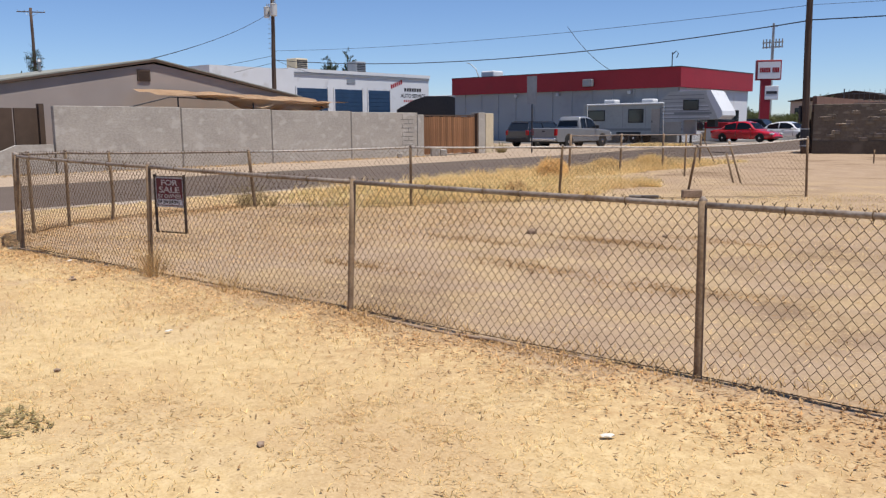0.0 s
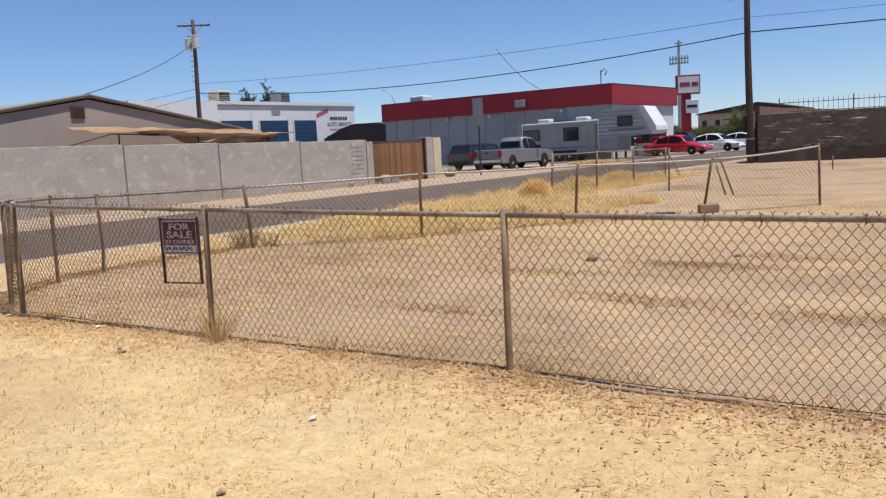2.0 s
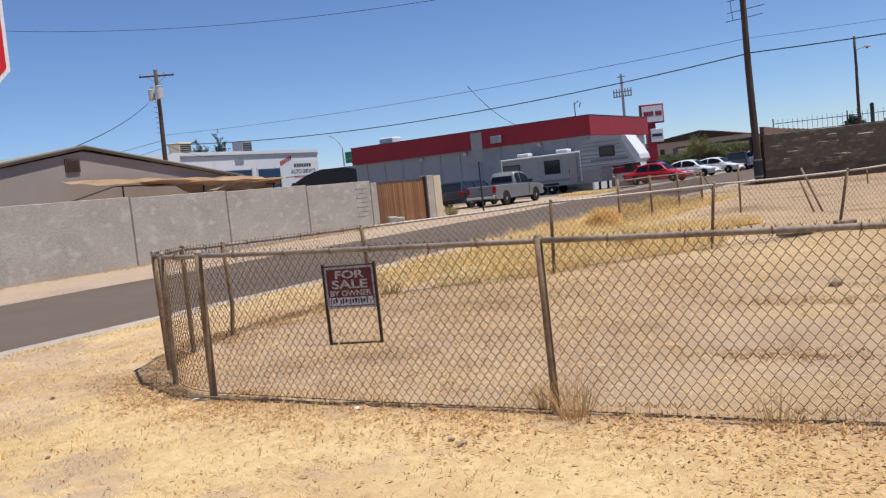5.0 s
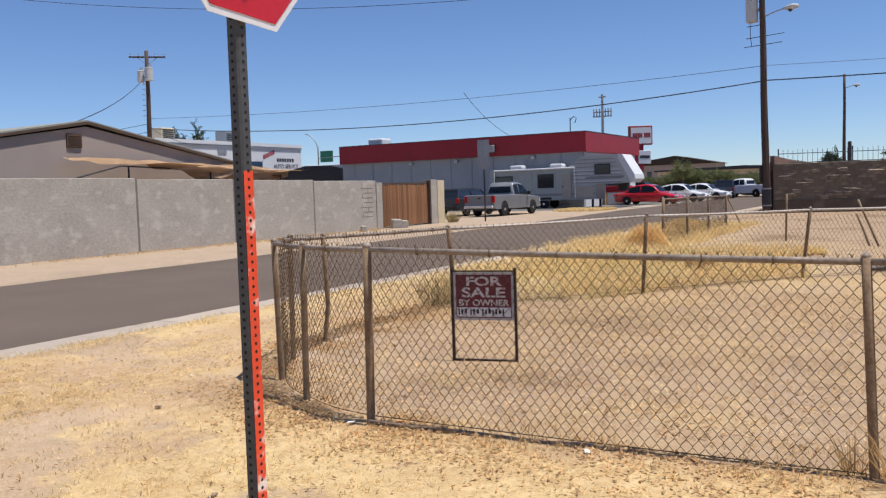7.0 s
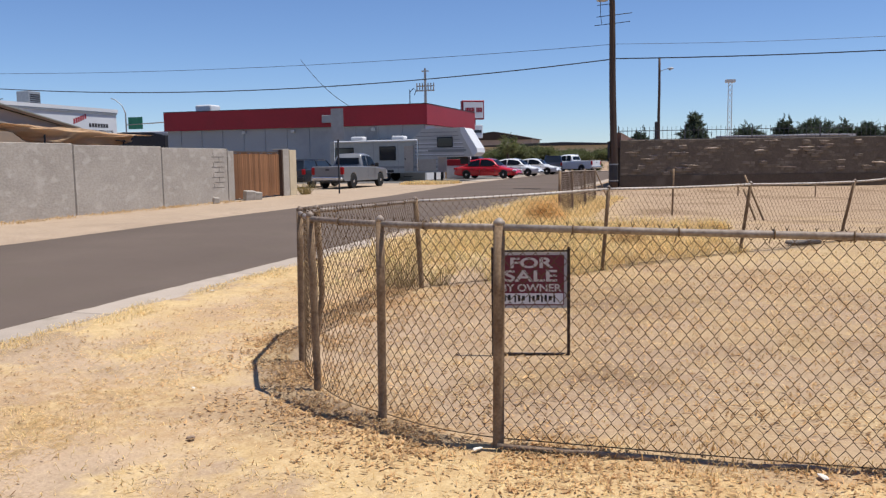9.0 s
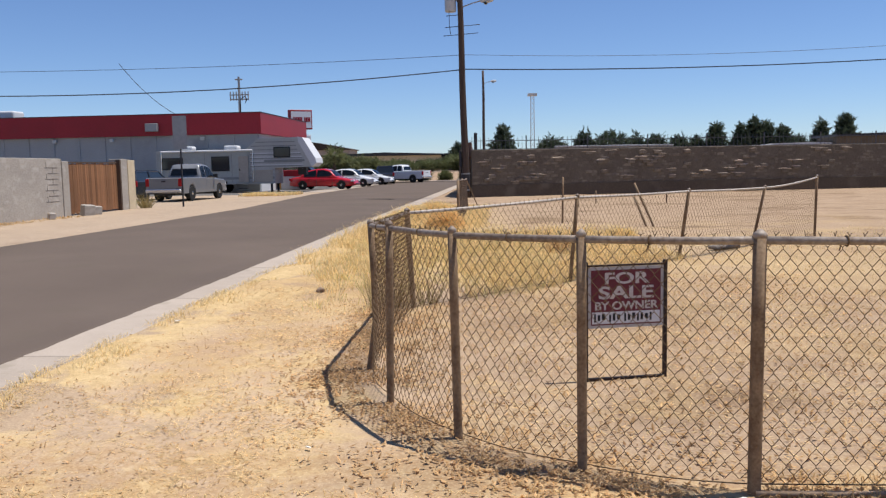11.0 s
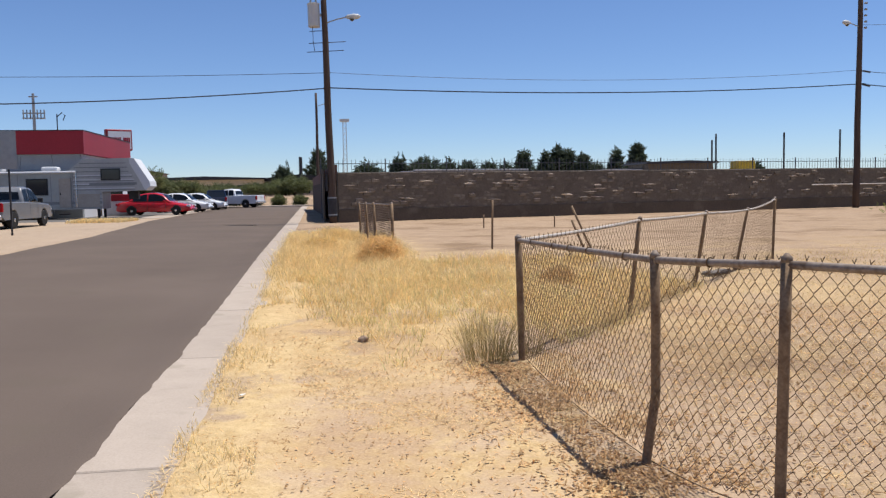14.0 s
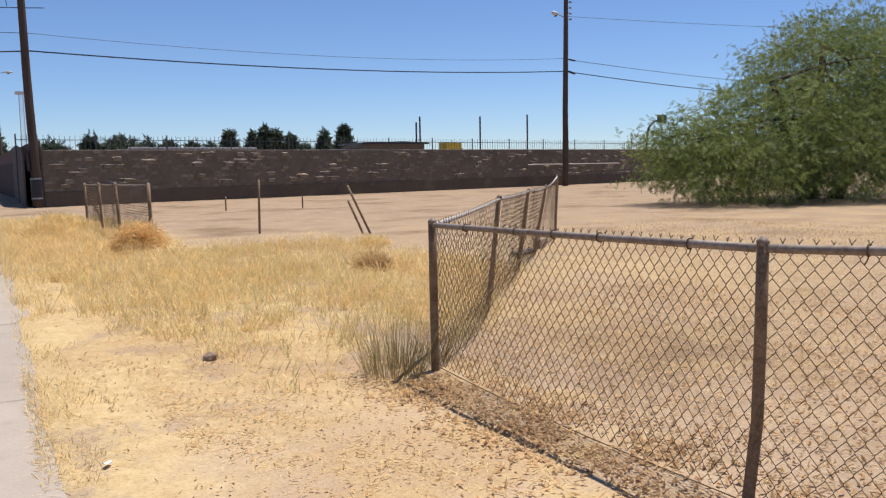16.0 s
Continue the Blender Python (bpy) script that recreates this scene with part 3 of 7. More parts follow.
# ---- things of the street ----
def utility_pole(name, m, h, r, label):
    t = thing(name, m, label, "utility pole")
    n = 9
    pts = [(0.012 * h * 0.1 * math.sin(i * 1.3), 0.01 * math.cos(i * 2.1), -0.3 + (h + 0.3) * i / (n - 1)) for i in range(n)]
    part("pole_shaft", a_tube(pts, [r * (1 - 0.35 * i / (n - 1)) for i in range(n)], 12), M_POLE, t, smooth=True)
    return t


def crossarm(t, z, half, yaw, drop=0.0, mat_=None):
    m = Matrix.Rotation(radians(yaw), 4, "Z")
    arm = part("crossarm", a_box(-half, half, 0.10, 0.2, z - 0.06, z + 0.06, bevel=0.01), mat_ or M_POLE, t)
    arm.matrix_basis = m
    for x in (-half + 0.1, -half * 0.45, half * 0.45, half - 0.1):
        ins = part("insulator", a_tube([(x, 0.15, z + 0.06), (x, 0.15, z + 0.1), (x, 0.15, z + 0.14), (x, 0.15, z + 0.22)], [0.02, 0.055, 0.03, 0.045], 8), M_STEEL, arm)
    for s in (-1, 1):
        part("brace", a_tube([(s * half * 0.55, 0.15, z - 0.05), (0, 0.13, z - 0.6)], 0.018, 6), M_STEEL, arm)
    return arm


def transformer(t, x, y, z0, z1, r, label="pale grey transformer can"):
    n = 18
    zs = [z0, z0 + 0.04, z1 - 0.12, z1 - 0.04, z1]
    rs = [r * 0.92, r, r, r * 1.06, r * 0.8]
    can = part("transformer_can", a_tube([(x, y, z) for z in zs], rs, n), M_TRANS, t, label, smooth=False)
    for a in (0.6, 2.6):
        part("bushing", a_tube([(x + 0.5 * r * math.cos(a), y + 0.5 * r * math.sin(a), z1), (x + 0.5 * r * math.cos(a), y + 0.5 * r * math.sin(a), z1 + 0.25)], [0.05, 0.03], 8), M_STEEL, can)
    part("bracket", a_box(min(x, 0), max(x, 0), y - 0.05, y + 0.05, (z0 + z1) / 2 - 0.06, (z0 + z1) / 2 + 0.06), M_STEEL, can)
    return can


def lamp_arm(t, z, dx, dy, rise=0.25):
    L = math.hypot(dx, dy)
    pts = [(dx * f, dy * f, z + rise * math.sin(f * 1.57)) for f in (0, 0.25, 0.5, 0.75, 0.9)]
    arm = part("lamp_arm", a_tube(pts, 0.03, 8), M_STEEL, t)
    e = Vector((dx, dy, 0)).normalized()
    p0 = Vector((dx * 0.78, dy * 0.78, z + rise))
    hd = part("lamp_head", a_tube([p0, p0 + e * 0.12, p0 + e * 0.4, p0 + e * 0.62, p0 + e * 0.7], [0.05, 0.10, 0.14, 0.10, 0.03], 12), M_TRANS, arm, "pale cobra-head lamp", smooth=True)
    part("lens", a_tube([p0 + e * 0.3 + Vector((0, 0, -0.12)), p0 + e * 0.3 + Vector((0, 0, -0.2))], [0.12, 0.06], 10), M_GLASS, hd)


M_TRANS = mat("pale_grey_enamel", (0.55, 0.56, 0.56), (0.45, 0.46, 0.46), rough=0.5, scale=3, fine=30, bump=0.05)

pole_a = utility_pole("utility_pole", pose(-15.22, 42.45, 0, 0, -1.0, 0), 11.45, 0.19, "dark wooden utility pole with transformer, street lamp and bare wires")
transformer(pole_a, -0.47, 0.05, 9.1, 10.2, 0.28)
lamp_arm(pole_a, 9.25, 1.25, -0.3)
top_arm = part("standoff_arm", a_tube([(0, -0.05, 10.55), (-0.12, -0.05, 11.0), (-0.42, -0.05, 11.6)], [0.05, 0.06, 0.05], 8), M_STEEL, pole_a, "grey steel standoff arm")
part("insulator", a_tube([(-0.42, -0.05, 11.6), (-0.44, -0.05, 11.7), (-0.46, -0.05, 11.8)], [0.05, 0.1, 0.07], 8), M_STEEL, top_arm)
part("insulator", a_tube([(-0.52, -0.05, 11.55), (-0.62, -0.05, 11.66)], [0.07, 0.09], 8), M_STEEL, top_arm)
part("fuse_cutout", a_tube([(0.15, 0, 10.75), (0.32, 0, 10.9), (0.36, 0, 10.6), (0.25, 0, 10.45)], 0.035, 6), M_DARKSTEEL, pole_a)
for z in (0.35, 1.15):
    part("steel_band", a_tube([(0, 0, z), (0, 0, z + 0.06)], 0.222, 14), M_STEEL, pole_a, "bright steel strap round the pole")
for z, a, b in ((8.35, -0.75, 0.95), (7.95, -0.85, 0.85), (8.9, -0.7, 0.1)):
    part("service_bracket", a_tube([(a, 0, z), (0, 0, z + 0.03), (b, 0.05, z + 0.08)], 0.018, 6), M_DARKSTEEL, pole_a)
part("drop_conduit", a_tube([(-0.55, 0, 9.2), (-0.55, 0, 8.4), (-0.5, 0, 8.0)], 0.015, 6), M_DARKSTEEL, pole_a)
part("climb_sleeve", a_tube([(0, 0, 0.3), (0, 0, 1.2)], 0.215, 12), M_DARKSTEEL, pole_a, "dark metal guard sleeve")
part("meter_box", a_box(-0.28, -0.17, -0.16, 0.12, 1.5, 2.3, bevel=0.02), M_DARKSTEEL, pole_a)

pole_c = utility_pole("utility_pole", pose(-15.6, 98.0, 0), 12.5, 0.19, "plain dark wooden utility pole with a small lamp")
lamp_arm(pole_c, 11.0, 1.1, -0.3)

pole_b = utility_pole("utility_pole", pose(15.45, 47.7, 0, 0, 0.4, 0), 13.25, 0.2, "dark wooden utility pole with a short crossarm and lamp")
crossarm(pole_b, 12.75, 0.95, 25)
lamp_arm(pole_b, 10.45, -1.15, -0.5, 0.15)
for i in range(5):
    part("insulator", a_tube([(0.16, -0.12, 10.4 + 0.35 * i), (0.3, -0.18, 10.42 + 0.35 * i)], [0.05, 0.07], 8), M_STEEL, pole_b)
part("splice", a_tube([(0.25, 0, 7.96), (0.75, 0.05, 7.9)], 0.055, 8), M_DARKSTEEL, pole_b)
part("splice", a_tube([(0.25, 0, 7.2), (0.75, 0.05, 7.1)], 0.07, 8), M_DARKSTEEL, pole_b)

pole_d = utility_pole("utility_pole", pose(-60.2, 45.0, 0, 0, 1.2, 0), 12.9, 0.22, "dark wooden utility pole with crossarm and two transformer cans")
crossarm(pole_d, 12.45, 1.35, 35)
transformer(pole_d, 0.45, -0.25, 10.6, 11.6, 0.3)
transformer(pole_d, -0.25, -0.4, 10.5, 11.4, 0.25)
for i in range(8):
    part("pole_step", a_tube([(-0.2, -0.1, 8.0 + 0.4 * i), (-0.42, -0.14, 8.02 + 0.4 * i)], 0.03, 6), M_STEEL, pole_d)

pole_e = utility_pole("utility_pole", pose(-115.5, 48.5, 0), 16.9, 0.26, "distant wooden utility pole with crossarm, overgrown with vine")
crossarm(pole_e, 16.4, 1.7, 60)

far_pole = thing("steel_power_pole", pose(-83, 220, 0), "tall pale steel power pole in the distance", "utility pole")
part("pole_shaft", a_tube([(0, 0, 0), (0, 0, 26.5)], [0.5, 0.3], 10), M_STEEL, far_pole)
for z in (20.4, 21.6, 25.6):
    part("crossarm", a_box(-2.6 if z < 25 else -1.0, 2.6 if z < 25 else 1.0, -0.15, 0.15, z, z + 0.3), M_STEEL, far_pole)
for i in range(7):
    part("insulator", a_tube([(-2.4 + 0.8 * i, 0, 20.3), (-2.4 + 0.8 * i, 0, 22.6)], 0.16, 6), M_STEEL, far_pole)


def cable(pts_ends, sag, r=0.022, label="black overhead cable sagging between poles"):
    a, b = Vector(pts_ends[0]), Vector(pts_ends[1])
    n = 28
    pts = [a.lerp(b, i / n) - Vector((0, 0, sag * 4 * (i / n) * (1 - i / n))) for i in range(n + 1)]
    ob = link_mesh("overhead_cable", a_tube(pts, r, 5), M_CABLE)
    return tagged(ob, label, "cable", "overhead cables")


A6, B7, D7 = (-15.12, 42.45, 6.3), (15.45, 47.7, 7.2), (-60.1, 45.0, 7.05)
cable((A6, B7), 0.35, 0.028)
cable((D7, A6), 1.0, 0.028)
cable((B7, (60, 55, 7.0)), 0.5, 0.028)
cable(((-60.1, 45, 7.8), (-15.12, 42.45, 7.0)), 0.45, 0.012)
cable(((-15.12, 42.45, 7.0), (15.45, 47.7, 8.0)), 0.45, 0.010)
cable(((15.45, 47.7, 7.95), (60, 55, 7.9)), 0.4, 0.018)
cable(((15.45, 47.7, 10.6), (62, 20, 9.0)), 0.8, 0.012)
cable(((-15.85, 42.4, 11.7), (-60, 30, 14.5)), 1.5, 0.014)
cable(((-60.2, 45, 11.0), (-33.2, 18.3, 4.2)), 0.35, 0.018)
cable(((-60.2, 45, 7.2), (-70, 60, 6.9)), 0.4, 0.018)
cable(((-60.2, 45, 7.4), (-112, 55, 8.2)), 0.6, 0.018)
cable(((-60.2, 45, 6.8), (-112, 58, 7.2)), 0.6, 0.018)
cable(((-42.1, 62.6, 9.75), (-38.0, 63.2, 5.85)), 0.42, 0.022, "slanting guy wire rising from the shop roof")


# ---- chain-link fences ----
def chain_mesh(surface, length, height, cell=0.033, step=0.043, r=0.0022, barbs=True):
    """Zigzag wires that hook into one another; surface(u, z) bends the sheet. Returns a mesh."""
    verts, faces = [], []

    def strip(pts):
        base = len(verts)
        for i, p in enumerate(pts):
            d = pts[min(i + 1, len(pts) - 1)] - pts[max(i - 1, 0)]
            d = d.normalized()
            s = d.cross(Vector((0.3, 0.9, 0.1))).normalized()
            w = s.cross(d)
            for a in (0.0, 2.094, 4.189):
                verts.append(p + s * (r * math.cos(a)) + w * (r * math.sin(a)))
        for i in range(len(pts) - 1):
            b = base + 3 * i
            for k in range(3):
                faces.append((b + k, b + (k + 1) % 3, b + 3 + (k + 1) % 3, b + 3 + k))

    rows_n = int(height / step)
    cols_n = int(length / cell)
    for c in range(cols_n):
        pts = []
        for j in range(rows_n + 1):
            u = (c + ((j + c) % 2)) * cell
            z = height - j * step
            # the wires hook round one another: a short upright kink at each crossing
            if j:
                pts.append(surface(min(u, length), z + 0.004))
            if j < rows_n:
                pts.append(surface(min(u, length), z - 0.004))
        if barbs:
            u0 = (c + (c % 2)) * cell
            neck = surface(min(u0 + 0.002 * (c % 2), length), height + 0.014)
            tip = surface(min(max(0.0, u0 + (0.010 if c % 2 else -0.010) + random.uniform(-0.005, 0.005)), length), height + random.uniform(0.024, 0.036))
            pts = [tip, neck] + pts
        strip(pts)
    me = bpy.data.meshes.new("mesh_panel")
    me.from_pydata(verts, [], faces)
    me.materials.append(M_WIRE)
    return me


def fence_post(parent, base, top, r=0.03, bend=None, cap=True):
    b, t = Vector(base), Vector(top)
    mid = [b.lerp(t, f) for f in (0.33, 0.66)]
    if bend:
        mid = [m + Vector(bend) * k for m, k in zip(mid, (1.0, 0.6))]
    p = part("fence_post", a_tube([b - Vector((0, 0, 0.2)), b, *mid, t], r, 10), M_RUST, parent, smooth=True)
    if cap:
        part("post_cap", a_tube([t - Vector((0, 0, 0.02)), t + Vector((0, 0, 0.001)), t + Vector((0, 0, 0.008)), t + Vector((0, 0, 0.02))], [r * 1.02, r * 1.02, r * 0.72, r * 0.3], 10), M_RAIL, p, smooth=True)
    return p


def fence_panel(parent, b0, t0, b1, t1, belly=0.0, rail_dip=0.0, cell=0.033, step=0.043, r=0.0022, rail=True, rail_r=0.0185, barbs=True, rail_mat=None, wire_mat=None):
    """Rail and wire sheet between two posts given by base and top."""
    b0, t0, b1, t1 = (Vector(v) for v in (b0, t0, b1, t1))
    length = ((b1 - b0).length + (t1 - t0).length) / 2
    height = ((t0 - b0).length + (t1 - b1).length) / 2 - 0.035
    side = (t1 - t0).cross(Vector((0, 0, 1))).normalized()
    seed = random.uniform(0, 50)

    def surface(u, z):
        f, g = u / length, z / height
        low, high = b0.lerp(b1, f), t0.lerp(t1, f)
        p = low.lerp(high, g * (height / (height + 0.035)) + 0.01)
        p.z -= rail_dip * 4 * f * (1 - f) * g
        return p + side * (belly * math.sin(math.pi * f) * max(0.0, 1 - g) ** 1.2 + 0.03) + side * 0.02 * noise.noise((u * 1.3 + seed, z * 1.3, 0))

    sheet = new("mesh_panel", chain_mesh(surface, length, height, cell, step, r, barbs))
    sheet.parent = parent
    if wire_mat:
        sheet.data.materials[0] = wire_mat
    if rail:
        n = 6
        pts = []
        for i in range(n + 1):
            q = t0.lerp(t1, i / n)
            q.z -= 0.03 + rail_dip * 4 * (i / n) * (1 - i / n)
            pts.append(q)
        part("top_rail", a_tube(pts, rail_r, 8), rail_mat or M_RAIL, parent, smooth=True)
    # tension wire along the foot
    part("foot_wire", a_tube([b0.lerp(b1, i / 8) + Vector((0, 0, 0.02)) + side * (belly * math.sin(math.pi * i / 8) + 0.03) for i in range(9)], 0.0035, 5), M_WIRE, parent)


front_fence = thing("chain_link_fence", pose(0, 0, 0), "rusty waist-high chain-link fence rounding the street corner", "fence")
#       base x, y, z       top x, y, z       bend
POSTS = [
    ((5.75, 5.05, 0.0), (5.75, 5.1, 1.06), None),
    ((2.70, 5.0, 0.0), (2.70, 5.05, 1.06), None),
    ((-0.36, 4.95, 0.0), (-0.36, 5.0, 1.06), None),
    ((-3.37, 4.895, 0.0), (-3.42, 4.985, 1.06), None),
    ((-6.33, 4.83, 0.0), (-6.41, 4.965, 1.075), None),
    ((-9.20, 4.68, 0.0), (-9.245, 4.74, 1.13), None),
    ((-12.215, 4.615, 0.0), (-12.205, 4.625, 1.18), None),
    ((-12.97, 4.87, 0.0), (-12.97, 4.895, 1.172), None),
    ((-13.61, 5.34, 0.0), (-13.625, 5.333, 1.165), None),
    ((-14.09, 6.07, 0.0), (-14.07, 6.07, 1.155), None),
    ((-14.36, 6.90, 0.0), (-14.32, 6.88, 1.118), (0.043, 0.011, 0)),
    ((-14.33, 9.68, 0.0), (-14.37, 9.61, 1.065), None),
]
for b, t, bend in POSTS:
    fence_post(front_fence, b, t, 0.030 if b[0] in (-14.33, -12.215) else 0.025, bend)
for i, ((b0, t0, _), (b1, t1, _)) in enumerate(zip(POSTS, POSTS[1:])):
    fence_panel(front_fence, b0, t0, b1, t1, belly=-0.02 if i < 6 else -0.05, rail_dip=0.004)

tie_bm = bmesh.new()
tube(tie_bm, [(0, 0.0235 * math.cos(a), 0.0235 * math.sin(a)) for a in (2 * math.pi * k / 10 for k in range(11))], 0.0038, 5)
tube(tie_bm, [(0.004, -0.026, 0.0), (0.01, -0.03, -0.03), (0.016, -0.026, -0.05)], 0.003, 5)
tie = None
for (b0, t0, _), (b1, t1, _) in zip(POSTS[1:], POSTS[2:]):
    p, q = Vector(t0), Vector(t1)
    n_ties = max(2, int((q - p).length / 0.42))
    for k in range(1, n_ties):
        at = p.lerp(q, (k + random.uniform(-0.2, 0.2)) / n_ties) - Vector((0, 0, 0.032))
        m = Matrix.Translation(at) @ Matrix.Rotation(math.atan2(q.y - p.y, q.x - p.x), 4, "Z") @ pose(0, 0, 0, random.uniform(-40, 40), 0, random.uniform(-12, 12))
        if tie is None:
            tie = part("tie_wire", tie_bm, M_WIRE, front_fence, "twisted wire tie")
            tie.matrix_basis = m
        else:
            again(tie, front_fence, m)

back_fence = thing("chain_link_fence", pose(0, 0, 0), "sagging chain-link fence with leaning posts crossing the yard", "fence")
BACK = [
    ((-14.33, 9.68, 0.0), (-14.37, 9.61, 1.06)),
    ((-12.47, 11.97, 0.0), (-12.38, 11.88, 1.11)),
    ((-10.58, 14.25, 0.0), (-10.45, 14.15, 1.09)),
    ((-8.85, 16.3, 0.0), (-8.65, 16.25, 1.06)),
    ((-7.10, 18.1, 0.0), (-7.11, 18.02, 1.2)),
]
for b, t in BACK[1:]:
    fence_post(back_fence, b, t, 0.026)
for i, ((b0, t0), (b1, t1)) in enumerate(zip(BACK, BACK[1:])):
    fence_panel(back_fence, b0, t0, b1, t1, belly=0.08, rail_dip=0.03 if i == 3 else 0.01, cell=0.045, step=0.055, r=0.0021, rail_r=0.018, rail_mat=M_PALERAIL)

# remnant of an older fence along the verge towards the dark wall
old_fence = thing("chain_link_fence", pose(0, 0, 0), "remnant of an older chain-link fence along the grass verge", "fence")
OLD = [((-14.42, 20.5, 0), (-14.43, 20.6, 1.2)), ((-14.55, 23.6, 0), (-14.6, 23.75, 1.18)), ((-14.58, 26.5, 0), (-14.62, 26.6, 1.15)), ((-14.63, 29.5, 0), (-14.65, 29.6, 1.11))]
for b, t in OLD:
    fence_post(old_fence, b, t, 0.034)
# dark pole material on the wire puts its shaded side into the colour
for (b0, t0), (b1, t1) in zip(OLD, OLD[1:]):
    fence_panel(old_fence, b0, t0, b1, t1, belly=0.06, rail_dip=0.01, cell=0.045, step=0.055, r=0.003, rail_r=0.018, barbs=False, rail_mat=M_RAIL, wire_mat=M_POLE)
part("brace", a_tube([(-14.65, 29.6, 1.1), (-14.2, 29.9, 0.0)], 0.02, 8), M_RUST, old_fence)
LONE = [((-11.85, 22.45, 0), (-11.83, 22.45, 1.2)), ((-9.75, 21.25, 0), (-10.18, 21.44, 1.04)), ((-9.93, 21.22, 0), (-10.2, 21.36, 0.72)), ((-7.2, 33.0, 0), (-7.2, 33.0, 0.45)), ((-9.8, 33.5, 0), (-9.8, 33.5, 0.5))]
for b, t in LONE:
    stake = thing("lone_post", pose(*b), "rusty leftover steel fence post in the yard", "post", "leftover fence posts")
    fence_post(stake, (0, 0, 0), Vector(t) - Vector(b), 0.026, cap=False)


# ---- for-sale sign inside the fence ----
M_MAROON = mat("faded_maroon_sign", (0.16, 0.028, 0.04), (0.12, 0.022, 0.032), rough=0.5, scale=3, fine=40, bump=0)
M_SIGNWHITE = mat("sign_white", (0.72, 0.72, 0.74), (0.64, 0.64, 0.66), rough=0.5, scale=5, fine=50, bump=0)
M_SIGNEDGE = mat("dull_aluminium_edge", (0.50, 0.49, 0.50), (0.40, 0.39, 0.40), rough=0.5, metal=0.2, scale=5, fine=50, bump=0)
M_SIGNLETTER = mat("faded_white_lettering", (0.60, 0.55, 0.52), (0.50, 0.44, 0.42), rough=0.6, scale=6, fine=40, bump=0)
M_INK = mat("black_marker_ink", (0.02, 0.02, 0.025), rough=0.6, scale=5, fine=50, bump=0)
M_SIGNFRAME = mat("brown_angle_iron", (0.06, 0.04, 0.035), (0.035, 0.025, 0.02), rough=0.7, metal=0.3, scale=8, fine=60)
sgl, sgr = Vector((-12.777, 6.785, 0)), Vector((-12.175, 6.92, 0))
sw = (sgr - sgl).length
sale = thing("for_sale_sign", Matrix.Translation((sgl + sgr) / 2) @ Matrix.Rotation(math.atan2(sgr.y - sgl.y, sgr.x - sgl.x), 4, "Z") @ pose(0, 0, 0, 0, 0, 0), "maroon and white metal yard sign on a brown angle-iron frame", "sign")
hw = sw / 2
SB, ST = 0.328, 0.775
for s in (-1, 1):
    part("frame_stake", a_box(min(s * hw, s * (hw - 0.022)), max(s * hw, s * (hw - 0.022)), -0.017, 0.017, -0.15, ST + 0.035), M_SIGNFRAME, sale)
part("frame_top_bar", a_box(-hw + 0.022, hw - 0.022, -0.012, 0.012, ST, ST + 0.012), M_SIGNFRAME, sale)
# added dark bar in place of the sign's shadow line on the soil
part("frame_foot_bar", a_box(-hw + 0.022, hw - 0.022, -0.017, 0.017, -0.055, -0.036), M_SIGNFRAME, sale)
plate = part("sign_plate", a_box(-hw + 0.024, hw - 0.024, -0.006, 0.006, SB, ST - 0.004), M_SIGNEDGE, sale, "dull aluminium edged metal plate")
part("maroon_field", a_box(-hw + 0.047, hw - 0.047, -0.0085, -0.0062, SB + 0.022, ST - 0.026), M_MAROON, plate)
part("number_strip", a_box(-hw + 0.054, hw - 0.054, -0.0102, -0.0086, SB + 0.032, SB + 0.118), M_SIGNWHITE, plate, "white strip with rows of dark marks")
up = pose(0, -0.0105, 0, 90, 0, 0)
for body, size, z, wide in (("FOR", 0.122, 0.684, 1.45), ("SALE", 0.136, 0.580, 1.45), ("BY OWNER", 0.088, 0.487, 1.04)):
    write_text(body, size, M_SIGNLETTER, plate, Matrix.Translation((0, 0, z)) @ up @ Matrix.Diagonal((wide, 0.92, 1, 1)), bold=0.0032 if wide > 1.2 else 0.0022)
x = -hw + 0.068
for i in range(13):
    w = 0.014 + 0.010 * ((i * 7) % 3) / 2
    part("number_bar", a_box(x, x + w, -0.0118, -0.0104, SB + 0.046 + 0.008 * (i % 3), SB + 0.106 - 0.008 * (i % 2)), M_INK, plate)
    x += w + (0.03 if i in (2, 5) else 0.013)

# ---- stop sign at the corner ----
M_STOPRED = mat("stop_sign_red", (0.55, 0.02, 0.028), (0.48, 0.018, 0.025), rough=0.35, scale=2, fine=30, bump=0)
M_ORANGE = mat("orange_reflective_tape", (0.78, 0.085, 0.035), (0.66, 0.07, 0.03), rough=0.45, scale=9, fine=50, bump=0.05, spots=(0.8, 0.7, 0.62), spot_scale=14, spot_at=0.63)
M_POSTSTEEL = mat("dull_grey_post_steel", (0.105, 0.108, 0.112), (0.07, 0.072, 0.076), rough=0.6, metal=0.3, scale=6, fine=50, bump=0.1)
stop = thing("stop_sign", pose(-10.835, 2.0, 0, 0, 0.2, 0), "red octagonal stop sign on a perforated steel post with orange tape", "sign")
post = part("square_post", a_box(-0.0225, 0.0225, -0.0225, 0.0225, -0.3, 2.95, bevel=0.006), M_POSTSTEEL, stop, "dark grey perforated square steel post")
# the post is uncut: black discs paint the shade inside its holes
hole = None
